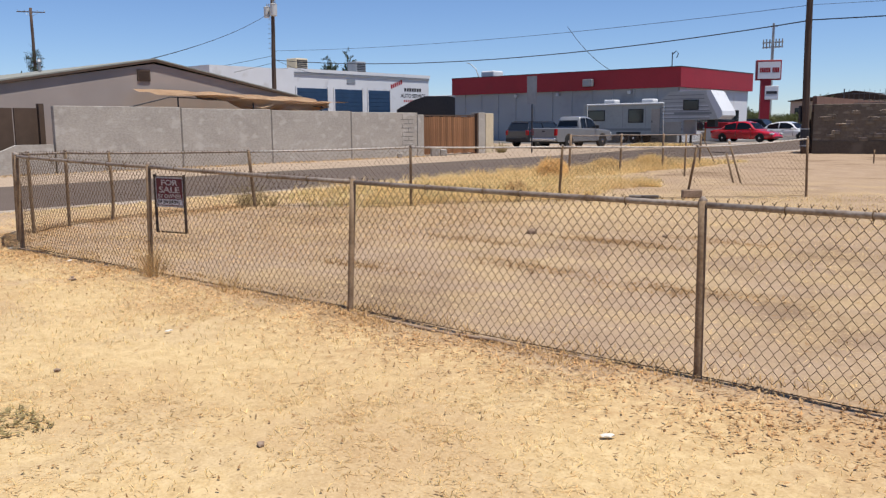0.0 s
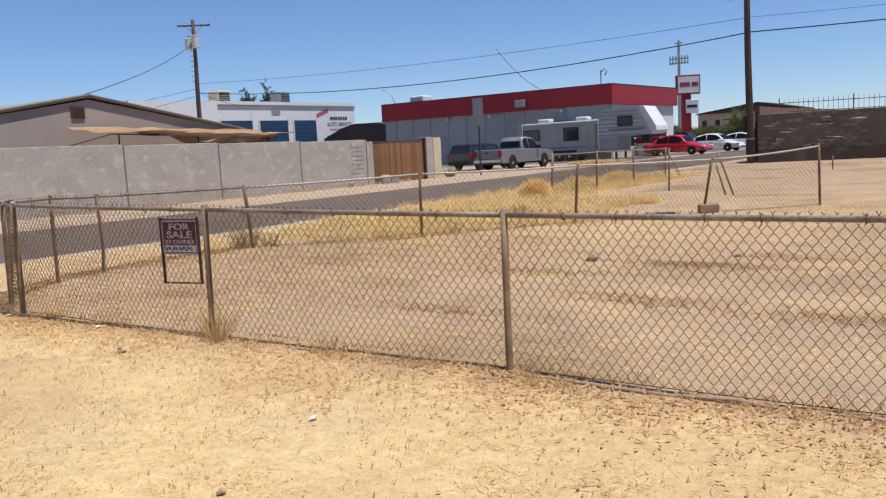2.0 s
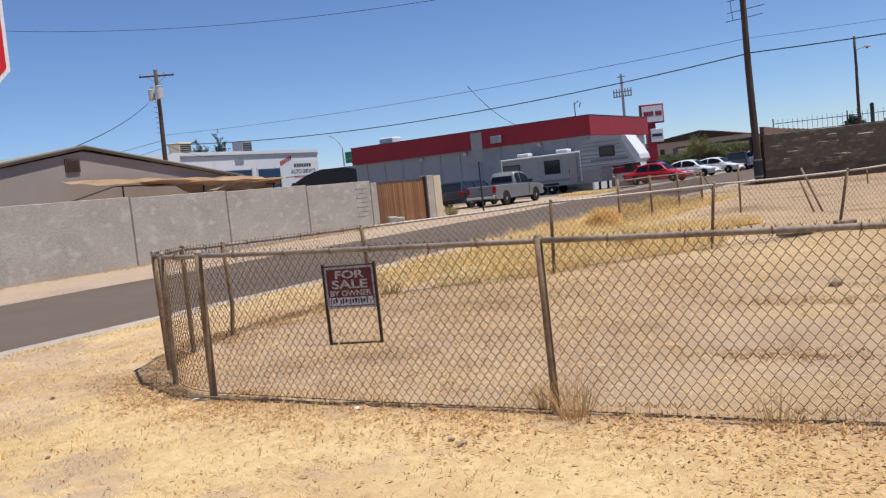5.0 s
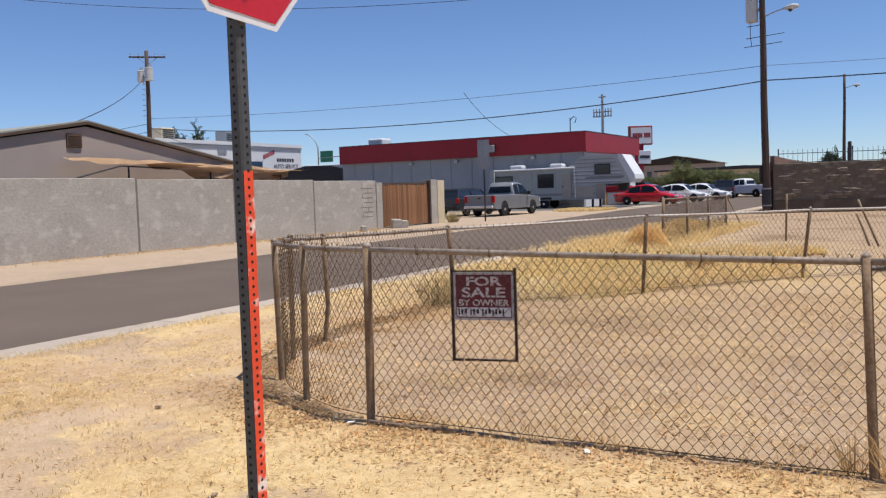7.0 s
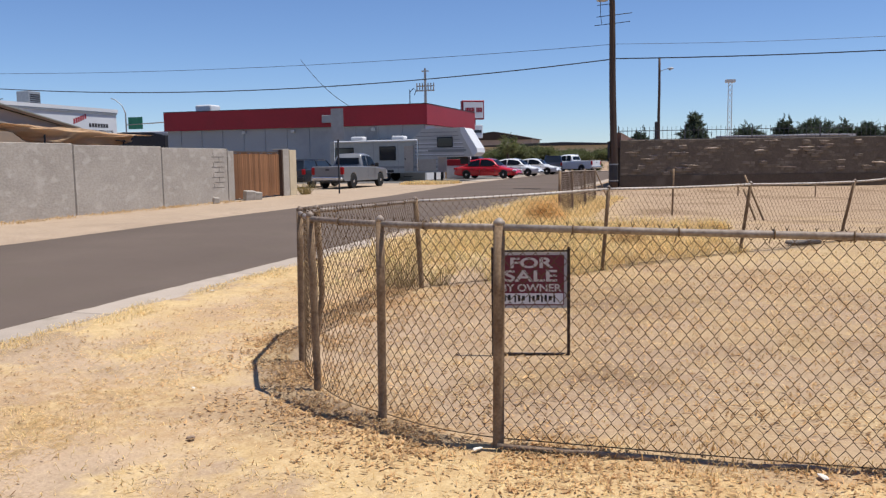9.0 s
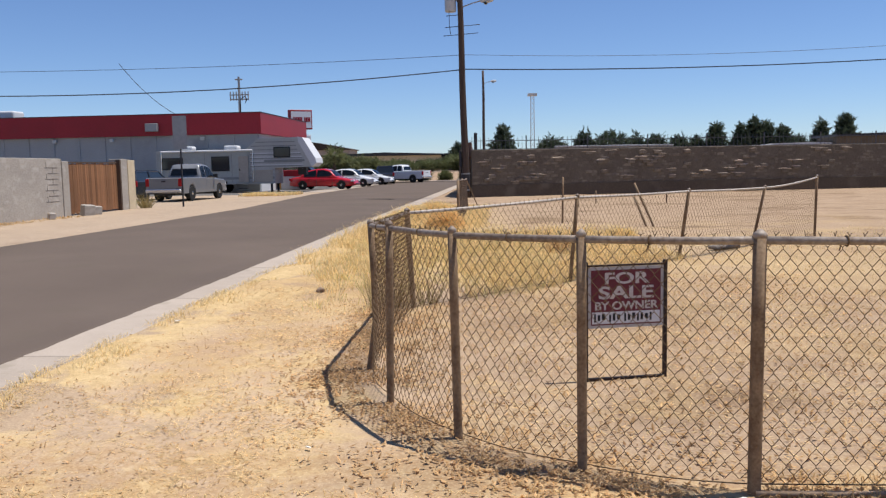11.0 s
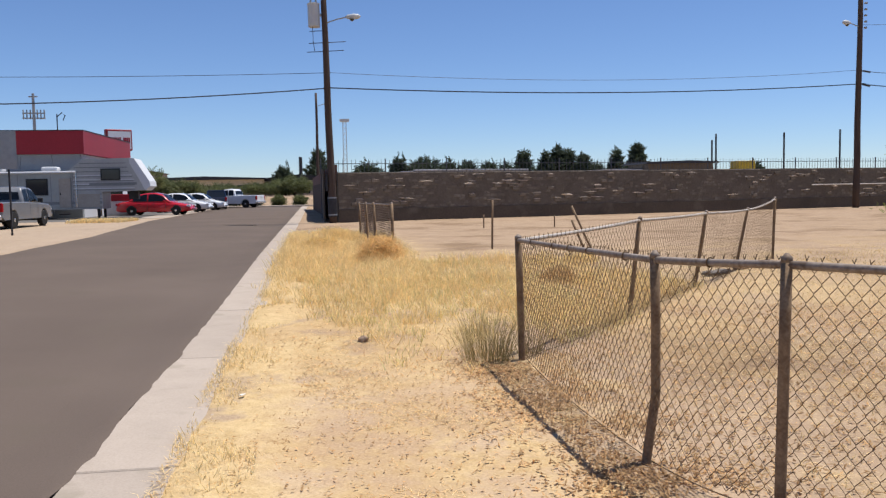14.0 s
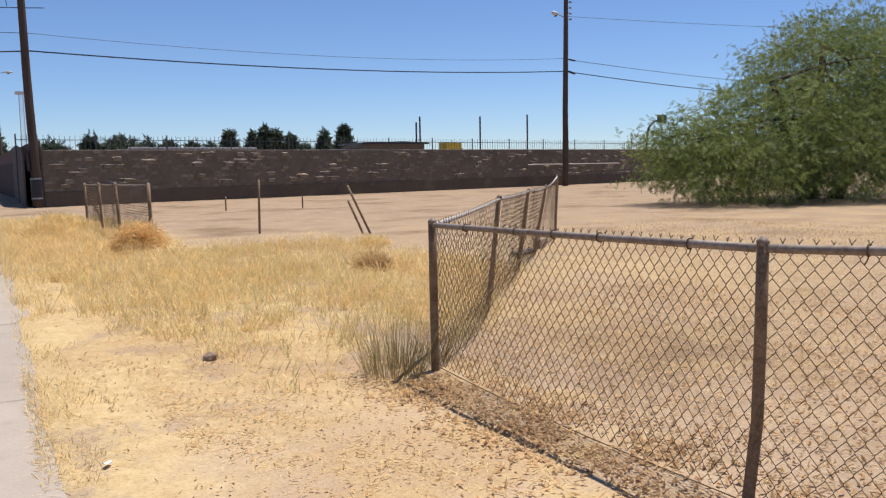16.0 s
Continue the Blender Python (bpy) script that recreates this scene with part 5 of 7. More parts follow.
def sedan(m, paint_mat, label, L=4.7, W=1.82, H=1.46):
    t = thing("sedan", m, label, "car")
    h, w, r = L / 2, W / 2, 0.33
    ax = (-L * 0.285, L * 0.305)
    deck = [(-h, 0.60), (-h + 0.1, 0.92), (-h + 0.6, 1.0), (-0.8, 0.98), (0.9, 0.95), (1.5, 0.88), (h - 0.3, 0.74), (h - 0.05, 0.60), (h, 0.45)]
    roof = [(-1.85, 0.99), (-1.2, H - 0.14), (-0.45, H - 0.005), (0.1, H), (0.55, H - 0.10), (1.3, 0.94)]

    def half_width(x):
        return w * (1 - 0.22 * (abs(x) / h) ** 5)

    body = []
    for k in range(33):
        x = -h + L * k / 32
        q, z = half_width(x), along(deck, x)
        low = 0.24 + 0.16 * max(0.0, abs(x) / h - 0.86) * 4
        body.append((x, [(0.0, low), (q * 0.9, low), (q * 0.985, 0.34), (q, min(0.62, z - 0.08)), (q * 0.975, z - 0.1 if z > 0.75 else z - 0.05), (q * 0.9, z - 0.02), (0.0, z + 0.015)]))
    part("body", loft(body), paint_mat, t, smooth=True)

    def cabin_y(x, z):
        f = min(1.0, max(0.0, (z - 0.95) / (H - 0.95)))
        return half_width(x) * (0.93 - 0.26 * f ** 1.2)

    cab = []
    for k in range(25):
        x = -1.83 + 3.1 * k / 24
        z = max(0.97, along(roof, x))
        cab.append((x, [(0.0, 0.9), (cabin_y(x, 0.9), 0.9), (cabin_y(x, 0.96 + 0.5 * (z - 0.96)), 0.96 + 0.5 * (z - 0.96)), (cabin_y(x, z - 0.03) * 0.98, z - 0.03), (cabin_y(x, z) * 0.86, z), (0.0, z + 0.012)]))
    part("cabin", loft(cab), paint_mat, t, smooth=True)
    for s in (-1, 1):
        for x0, x1 in ((-1.4, -0.42), (-0.34, 0.9)):
            xs = [x0 + (x1 - x0) * k / 8 for k in range(9)]
            part("side_window", side_pane(xs, lambda x: 0.985, lambda x: max(0.99, along(roof, x) - 0.085), s, cabin_y, 0.012), M_GLASS, t, "dark tinted side window")
    for name, x0, x1 in (("windscreen", 0.62, 1.2), ("rear_window", -1.74, -1.22)):
        bm = bmesh.new()
        rows = []
        for k in range(5):
            x = x0 + (x1 - x0) * k / 4
            z = along(roof, x) + 0.022
            y = cabin_y(x, z) * 0.84
            rows.append([bm.verts.new((x, y * g, z - 0.01 * abs(g))) for g in (-1, -0.5, 0, 0.5, 1)])
        for a, b in zip(rows, rows[1:]):
            for g in range(4):
                bm.faces.new((a[g], a[g + 1], b[g + 1], b[g]))
        bmesh.ops.solidify(bm, geom=bm.faces[:], thickness=0.006)
        part(name, bm, M_GLASS, t, "dark tinted glass")
    for x in ax:
        for s in (-1, 1):
            y = s * (half_width(x) - 0.012)
            # no well is cut: a black plate paints the shade round the tyre
            arch = [(x + r * 1.16 * math.cos(math.pi * k / 12), max(0.25, r + r * 1.16 * math.sin(math.pi * k / 12))) for k in range(13)]
            part("wheel_arch", a_prism(arch, "y", min(y, y + s * 0.018), max(y, y + s * 0.018)), M_TRIM, t, "black plate for the shaded wheel well")
            wheel(t, x, y + s * 0.024, r)
    for s in (-1, 1):
        y0, y1 = sorted((s * (w - 0.46), s * (w - 0.12)))
        part("headlight", a_box(h - 0.30, h - 0.045, y0, y1, 0.58, 0.71, bevel=0.03), M_HEAD, t)
        part("tail_light", a_box(-h - 0.01, -h + 0.12, y0, y1, 0.70, 0.88, bevel=0.02), M_TAIL, t)
        y0, y1 = sorted((s * (w - 0.05), s * (w + 0.14)))
        part("mirror", a_box(0.78, 0.93, y0, y1, 0.95, 1.06, bevel=0.04), paint_mat, t)
        for x in (-0.95, 0.05):
            part("door_handle", a_box(x - 0.1, x + 0.08, s * w - 0.02, s * w + 0.012, 0.80, 0.83), M_TRIM, t)
        for x in (-0.38, 0.92):
            part("door_seam", a_box(x, x + 0.012, s * w - 0.03, s * w + 0.003, 0.34, 0.88), M_TRIM, t)
    part("bumper_grille", a_box(h - 0.06, h + 0.012, -0.5, 0.5, 0.34, 0.45, bevel=0.02), M_TRIM, t)
    return t


def pickup(m, paint_mat, label, L=5.75, W=1.98, H=1.92):
    t = thing("pickup_truck", m, label, "truck")
    r, w, h = 0.40, W / 2, L / 2
    ax = (-L * 0.285, L * 0.33)
    top = [(-h, 0.55), (-h, 1.22), (-h + 0.05, 1.25), (-0.35, 1.25), (1.35, 1.17), (h - 0.35, 1.10), (h - 0.05, 0.98), (h, 0.5), (h - 0.1, 0.42)]
    part("body", body_mesh(arch_outline(top, ax, r * 1.08, 0.42) + [(-h + 0.2, 0.42)], w, 0.05), paint_mat, t)
    # the bed is not hollow: a dark sheet paints the shade inside it
    part("bed_well", a_box(-h + 0.1, -0.5, -w + 0.12, w - 0.12, 1.245, 1.262), M_TRIM, t, "flat dark sheet for the shaded cargo bed")
    roof = [(-0.52, 1.2), (-0.42, 1.62), (-0.22, H - 0.03), (0.3, H), (0.8, H - 0.07), (1.62, 1.18)]

    def cab_y(x, z):
        f = min(1.0, max(0.0, (z - 1.18) / (H - 1.18)))
        return w * (0.955 - 0.2 * f ** 1.2)

    cab = []
    for k in range(23):
        x = -0.515 + 2.12 * k / 22
        z = max(1.2, along(roof, x))
        mid = 1.17 + 0.5 * (z - 1.17)
        cab.append((x, [(0.0, 1.12), (cab_y(x, 1.15), 1.12), (cab_y(x, mid), mid), (cab_y(x, z - 0.04) * 0.985, z - 0.04), (cab_y(x, z) * 0.88, z), (0.0, z + 0.015)]))
    part("cab", loft(cab), paint_mat, t, smooth=True)
    for s in (-1, 1):
        for x0, x1 in ((-0.30, 0.22), (0.30, 1.32)):
            xs = [x0 + (x1 - x0) * k / 8 for k in range(9)]
            part("side_window", side_pane(xs, lambda x: 1.24, lambda x: max(1.245, along(roof, x) - 0.11), s, cab_y, 0.012), M_GLASS, t, "dark tinted side window")
    for name, x0, x1 in (("windscreen", 0.86, 1.52), ("rear_window", -0.485, -0.36)):
        bm = bmesh.new()
        rows = []
        for k in range(5):
            x = x0 + (x1 - x0) * k / 4
            z = along(roof, x) + (0.022 if x > 0 else 0.03)
            y = cab_y(x, z) * 0.85
            rows.append([bm.verts.new((x - (0.02 if x < 0 else 0.0), y * g, z - 0.012 * abs(g))) for g in (-1, -0.5, 0, 0.5, 1)])
        for a, b in zip(rows, rows[1:]):
            for g in range(4):
                bm.faces.new((a[g], a[g + 1], b[g + 1], b[g]))
        bmesh.ops.solidify(bm, geom=bm.faces[:], thickness=0.006)
        part(name, bm, M_GLASS, t, "dark tinted glass")
    tg = part("tailgate", a_box(-h - 0.02, -h + 0.015, -w + 0.2, w - 0.2, 0.68, 1.23, bevel=0.015), paint_mat, t)
    part("handle", a_box(-h - 0.035, -h - 0.021, -0.12, 0.12, 1.02, 1.1), M_TRIM, tg)
    part("rear_bumper", a_box(-h - 0.16, -h + 0.0, -w + 0.02, w - 0.02, 0.46, 0.66, bevel=0.04), M_CHROME, t, "chrome rear bumper")
    part("front_bumper", a_box(h - 0.06, h + 0.12, -w + 0.02, w - 0.02, 0.44, 0.66, bevel=0.05), M_CHROME, t)
    part("grille", a_box(h - 0.02, h + 0.03, -0.6, 0.6, 0.68, 0.95), M_TRIM, t)
    part("under_frame", a_box(-h + 0.2, h - 0.3, -0.5, 0.5, 0.32, 0.5), M_TRIM, t)
    for x in ax:
        for s in (-1, 1):
            wheel(t, x, s * (w + 0.005), r, 0.26)
    for s in (-1, 1):
        part("tail_light", a_box(-h - 0.03, -h + 0.12, min(s * (w - 0.19), s * (w + 0.006)), max(s * (w - 0.19), s * (w + 0.006)), 0.8, 1.2, bevel=0.02), M_TAIL, t)
        part("headlight", a_box(h - 0.12, h + 0.03, min(s * (w - 0.38), s * (w - 0.02)), max(s * (w - 0.38), s * (w - 0.02)), 0.75, 0.95, bevel=0.02), M_HEAD, t)
        part("mirror", a_box(1.1, 1.22, min(s * w, s * (w + 0.24)), max(s * w, s * (w + 0.24)), 1.2, 1.42, bevel=0.03), M_TRIM, t)
        part("door_seam", a_box(0.2, 0.212, s * w - 0.003, s * w + 0.003, 0.55, 1.2), M_TRIM, t)
    return t


def suv(m, paint_mat, label, L=4.7, W=1.9, H=1.78, name="suv"):
    t = thing(name, m, label, "car")
    r, w, h = 0.36, W / 2, L / 2
    ax = (-L * 0.29, L * 0.3)
    top = [(-h, 0.45), (-h, 1.05), (-h + 0.03, 1.1), (1.0, 1.08), (1.3, 1.04), (h - 0.2, 0.95), (h, 0.8), (h, 0.42), (h - 0.1, 0.34)]
    part("body", body_mesh(arch_outline(top, ax, r, 0.34) + [(-h + 0.1, 0.34)], w), paint_mat, t)
    cabin(t, (-h + 0.05, 1.3), (-h + 0.35, 0.55), 1.06, H, w - 0.08, w - 0.22, paint_mat)
    for x in ax:
        for s in (-1, 1):
            wheel(t, x, s * (w + 0.005), r)
    for s in (-1, 1):
        part("tail_light", a_box(-h - 0.03, -h + 0.1, min(s * (w - 0.2), s * (w + 0.004)), max(s * (w - 0.2), s * (w + 0.004)), 0.8, 1.1, bevel=0.02), M_TAIL, t)
        part("headlight", a_box(h - 0.14, h + 0.02, min(s * (w - 0.4), s * (w - 0.03)), max(s * (w - 0.4), s * (w - 0.03)), 0.72, 0.9, bevel=0.02), M_HEAD, t)
        part("roof_rack", a_tube([(-h + 0.5, s * (w - 0.28), H + 0.07), (0.4, s * (w - 0.28), H + 0.07)], 0.022, 6), M_TRIM, t)
    part("bumper", a_box(-h - 0.08, -h + 0.02, -w + 0.05, w - 0.05, 0.42, 0.66, bevel=0.04), M_TRIM, t)
    return t


P_SILVER = paint("silver_grey_paint", (0.19, 0.195, 0.205))
P_RED = paint("bright_red_paint", (0.50, 0.012, 0.022))
P_WHITE = paint("white_car_paint", (0.72, 0.73, 0.74))
P_DARK = paint("dark_grey_paint", (0.035, 0.04, 0.05))
P_BLUE = paint("dark_blue_paint", (0.03, 0.045, 0.09))

pickup(pose(-30.83, 46.1, 0, 0, 0, 86), P_SILVER, "silver-grey crew cab pickup truck parked on the dirt by the street", L=5.8, W=2.0, H=1.98)
suv(pose(-33.7, 46.6, 0, 0, 0, 86), P_DARK, "dark grey sport utility car parked beside the pickup", H=1.6)
sedan(pose(-27.37, 65.7, 0, 0, 0, -7), P_RED, "bright red sedan parked facing the street", L=5.3, W=1.95, H=1.6)
sedan(pose(-26.95, 73.6, 0, 0, 0, -7), P_WHITE, "white sedan with dark windows behind the red sedan", L=5.1, W=1.9, H=1.56)
sedan(pose(-26.4, 80.3, 0, 0, 0, -7), P_WHITE, "white sedan parked in the row by the street", L=5.0, W=1.88, H=1.54)
suv(pose(-25.5, 86.0, 0, 0, 0, 98), P_BLUE, "dark blue off-road car in the parked row", L=4.2, H=1.75)
pickup(pose(-24.0, 89.3, 0, 0, 0, 158), P_WHITE, "white pickup truck at the end of the parked row", L=5.6)
suv(pose(-33.0, 83.0, 0, 0, 0, -5), P_DARK, "dark parked car behind the white cars")

# ---- fifth-wheel travel trailer ----
M_RV = mat("pale_ribbed_aluminium", (0.43, 0.43, 0.42), (0.36, 0.36, 0.36), rough=0.45, metal=0.1, scale=0.6, fine=8, bump=0.05, spots=(0.30, 0.30, 0.30), spot_scale=0.7, spot_at=0.64)
M_RVSTRIPE = mat("grey_trailer_stripe", (0.24, 0.245, 0.25), rough=0.5, scale=1, fine=10, bump=0)
M_RVPANEL = mat("grey_green_trailer_panel", (0.36, 0.375, 0.36), (0.30, 0.315, 0.305), rough=0.55, scale=0.5, fine=6, bump=0.03, spots=(0.27, 0.28, 0.27), spot_scale=0.8, spot_at=0.62)
M_RVTAN = mat("weathered_trailer_skirt", (0.40, 0.36, 0.31), (0.33, 0.29, 0.25), rough=0.6, scale=1, fine=10, bump=0.05)
rv = thing("travel_trailer", pose(-32.3, 60.3, 0, 0, 0, 1.0), "long pale grey fifth-wheel trailer with ribbed sides and sloped white nose", "trailer")
out = [(-5.8, 0.62), (-5.8, 2.95), (-5.7, 3.05), (0.7, 3.08), (1.25, 3.5), (1.6, 3.82), (4.45, 3.86), (4.75, 3.8), (5.65, 2.35), (5.7, 2.05), (5.35, 1.78), (2.75, 1.72), (2.75, 0.62)]
part("body", a_prism(out, "y", -1.2, 1.2), M_RV, rv)
part("nose_cap", a_prism([(4.45, 3.88), (4.78, 3.83), (5.68, 2.36), (5.73, 2.04), (5.4, 1.76), (5.2, 2.2), (4.5, 3.5)], "y", -1.23, 1.23), M_WHITE, rv, "white sloped nose cap")
part("rear_panel", a_box(-5.75, 0.95, -1.212, -1.201, 0.66, 2.9), M_RVPANEL, rv, "smooth grey-green side panel")
for x in (-4.1, -2.3, -0.35, 0.98):
    part("panel_seam", a_box(x, x + 0.03, -1.216, -1.2125, 0.7, 2.9), M_RVSTRIPE, rv)
# white ribs paint the highlights on the ribbing, grey ones its shade
for k in range(24):
    z = 0.72 + k * 0.092
    if z < 1.75:
        part("side_rib", a_box(1.02, 2.72, -1.216, -1.201, z, z + 0.05), M_RV if k % 3 else M_RVSTRIPE, rv)
    else:
        part("side_rib", a_box(1.02, 4.75 - max(0, z - 2.35) * 0.35, -1.216, -1.201, z, z + 0.055), M_WHITE if k % 3 == 1 else (M_RV if k % 3 else M_RVSTRIPE), rv)
# every third rib is grey, as painted shade between the ribs
for k in range(9):
    z = 2.98 + k * 0.09
    x0 = 0.7 + max(0, z - 3.08) * 1.35
    part("side_rib", a_box(x0 + 0.15, 4.6 - (z - 2.35) * 0.3, -1.216, -1.201, z, z + 0.05), M_RV if k % 3 else M_RVSTRIPE, rv)
part("stripe", a_box(2.0, 4.9, -1.222, -1.217, 2.15, 2.3), M_RVSTRIPE, rv)
part("stripe", a_box(-5.6, 2.7, -1.222, -1.217, 0.95, 1.12), M_RVSTRIPE, rv)
for x0, x1, z0, z1 in ((-5.35, -3.9, 1.75, 2.5), (-1.75, -0.55, 1.6, 2.55), (2.75, 3.85, 2.5, 3.15)):
    w_ = part("window", a_box(x0, x1, -1.24, -1.217, z0, z1, bevel=0.02), M_GLASS, rv, "dark trailer window")
    for q in ((x0 - 0.05, x1 + 0.05, z1, z1 + 0.05), (x0 - 0.05, x1 + 0.05, z0 - 0.05, z0), (x0 - 0.05, x0, z0, z1), (x1, x1 + 0.05, z0, z1)):
        part("window_frame", a_box(q[0], q[1], -1.245, -1.217, q[2], q[3]), M_TRIM, w_)
d_ = part("door", a_box(0.15, 0.85, -1.235, -1.217, 0.75, 2.6, bevel=0.015), M_RVTAN, rv, "narrow trailer entry door")
part("door_frame", a_box(0.86, 0.92, -1.24, -1.217, 0.7, 2.65), M_RVSTRIPE, d_)
part("door_handle", a_box(0.2, 0.26, -1.26, -1.236, 1.55, 1.7), M_TRIM, d_)
part("awning", a_tube([(-5.4, -1.3, 2.98), (1.2, -1.3, 3.0)], 0.07, 10), M_WHITE, rv, "rolled white awning")
for x in (-5.4, 1.2):
    part("awning_arm", a_box(x - 0.03, x + 0.03, -1.27, -1.222, 0.8, 2.95), M_CHROME, rv)
for x in (-3.9, -0.6):
    part("roof_unit", a_box(x - 0.5, x + 0.5, -0.5, 0.4, 3.07, 3.38, bevel=0.1, segments=2), M_WHITE, rv, "white rooftop air unit")
part("locker", a_box(1.1, 2.6, -1.235, -1.217, 0.75, 1.6, bevel=0.01), M_RVTAN, rv)
for x in (-2.2, -1.35):
    for s in (-1, 1):
        wheel(rv, x, s * 1.19, 0.36, 0.24)
part("axle_skirt", a_box(-2.8, -0.7, -1.23, -1.217, 0.66, 0.84), M_TRIM, rv)
for s in (-0.9, 0.9):
    part("landing_leg", a_box(2.35, 2.5, s - 0.06, s + 0.06, 0.0, 0.65), M_TRIM, rv)
part("pin_box", a_box(4.2, 4.8, -0.3, 0.3, 1.2, 1.74), M_TRIM, rv)
part("step", a_box(0.2, 0.8, -1.6, -1.22, 0.3, 0.36), M_TRIM, rv)
prop = thing("utility_box", pose(-30.9, 67.2, 0), "white utility box with a red top beside the trailer nose", "box")
part("box_body", a_box(-0.3, 1.6, -0.4, 0.4, 0, 1.05, bevel=0.04), M_WHITE, prop)
part("orange_edge", a_box(-0.42, -0.303, -0.4, 0.4, 0, 1.05, bevel=0.02), mat("orange_box_paint", (0.62, 0.33, 0.07), rough=0.5, scale=2, fine=20), prop)
part("red_top", a_box(-0.44, 1.62, -0.42, 0.42, 1.052, 1.55, bevel=0.03), M_RED, prop)


# ---- plants ----
rng = np.random.default_rng(7)


def mesh_np(name, verts, faces, material):
    me = bpy.data.meshes.new(name)
    me.from_pydata(verts.reshape(-1, 3).tolist(), [], faces)
    me.materials.append(material)
    return me


def blades(name, p, height, width, lean, material, flat=False):
    """Grass blades at points p (n, 3): a bent strip of a quad and a tip, or one straw lying flat."""
    n = len(p)
    a = rng.uniform(0, 2 * math.pi, n)
    d = np.stack([np.cos(a), np.sin(a), np.zeros(n)], 1)
    b = rng.uniform(0, 2 * math.pi, n)
    s = np.stack([np.cos(b), np.sin(b), np.zeros(n)], 1) * (width * rng.uniform(0.6, 1.4, n))[:, None] * 0.5
    h = height * rng.uniform(0.5, 1.3, n)
    z = np.array([0, 0, 1.0])
    if flat:
        s = np.stack([-d[:, 1], d[:, 0], np.zeros(n)], 1) * (width * rng.uniform(0.6, 1.4, n))[:, None] * 0.5
        tip = p + d * h[:, None] + z * (h * rng.uniform(0.0, 0.07, n) + 0.003)[:, None]
        base = p - z * 0.002
        v = np.stack([base - s, base + s, tip + s * 0.4, tip - s * 0.4], 1)
        f = [(4 * i, 4 * i + 1, 4 * i + 2, 4 * i + 3) for i in range(n)]
        return mesh_np(name, v, f, material)
    ln = rng.uniform(0.2, 1.0, n) * lean
    mid = p + z * (h * 0.6)[:, None] + d * (h * ln * 0.35)[:, None]
    tip = p + z * (h * (1 - 0.25 * ln))[:, None] + d * (h * ln)[:, None]
    base = p - z * 0.01
    v = np.stack([base - s, base + s, mid + s * 0.7, mid - s * 0.7, tip], 1)
    f = []
    for i in range(n):
        k = 5 * i
        f.append((k, k + 1, k + 2, k + 3))
        f.append((k + 3, k + 2, k + 4))
    return mesh_np(name, v, f, material)


def scatter(n, x0, x1, y0, y1, clump=0.0, scale=1.0, keep=None):
    """Random ground points, thinned by a noise so that they gather in patches."""
    out = []
    while len(out) < n:
        x, y = rng.uniform(x0, x1), rng.uniform(y0, y1)
        if keep and not keep(x, y):
            continue
        if clump and noise.noise((x * scale, y * scale, 11.0)) < clump * rng.uniform(-1, 1):
            continue
        out.append((x, y, ground_height(x, y)))
    return np.array(out)


def stuff(name, me, label, category):
    return tagged(new(name, me), label, category, kind="stuff")


def tufts(p, n, spread):
    """Each root point becomes a tuft of n blades."""
    q = np.repeat(p, n, axis=0)
    q[:, :2] += rng.normal(0, spread, (len(q), 2))
    return q


def outside(x, y):
    """True outside the fenced corner."""
    if y < 4.5:
        return True
    if y < 10:
        edge = -12.2 - 2.15 * min(1.0, max(0.0, (y - 4.5) / 2.5)) ** 0.5
        return x < edge
    return x < -14.2 + (y - 9.7) * 0.82


def fence_y(x):
    return 4.95 + (x + 3.4) * 0.035


# flattened straw on the strip along the fence and on the verge
pts = scatter(46000, -17.0, -0.5, 1.4, 4.9, 0.35, 1.1, lambda x, y: outside(x, y) and y < fence_y(x))
stuff("straw_litter", blades("straw_litter", pts, 0.05, 0.005, 0, M_STRAWPALE, True), "flattened pale dry straw covering the soil", "dry grass")
pts = scatter(9000, -17.0, -0.5, 1.6, 4.9, 0.6, 2.2, lambda x, y: outside(x, y) and y < fence_y(x))
stuff("short_dry_grass", blades("short_dry_grass", pts, 0.035, 0.006, 2.2, M_STRAW), "short dry golden grass stubble", "dry grass")
pts = scatter(24000, -16.95, -14.4, 2.0, 12.0, 0.3, 0.9, outside)
stuff("straw_litter", blades("straw_litter", pts, 0.055, 0.005, 0, M_STRAWPALE, True), "flattened pale dry straw on the street verge", "dry grass")
def ragged(x, y):
    return x + 0.45 * noise.noise((y * 1.1, x, 3.0)) + 0.25 * noise.noise((y * 3.7, x * 2, 9.0)) < -16.55
pts = scatter(8000, -16.9, -16.0, 1.0, 34.0, 0.4, 1.5, ragged)
stuff("kerb_grass", blades("kerb_grass", pts, 0.05, 0.005, 1.8, M_STRAW), "tufted dry grass edging the concrete kerb", "dry grass")
# thicker brown grass along the foot of the fence
def near_fence(x, y):
    return abs(y - fence_y(x)) < 0.22 + 0.25 * noise.noise((x * 1.3, 0, 4))
pts = scatter(4200, -12.2, 0.0, 4.3, 5.4, 0.6, 2.0, near_fence)
stuff("fence_foot_grass", blades("fence_foot_grass", pts, 0.05, 0.006, 2.0, M_TUMBLE), "brown dry grass gathered along the fence foot", "dry grass")
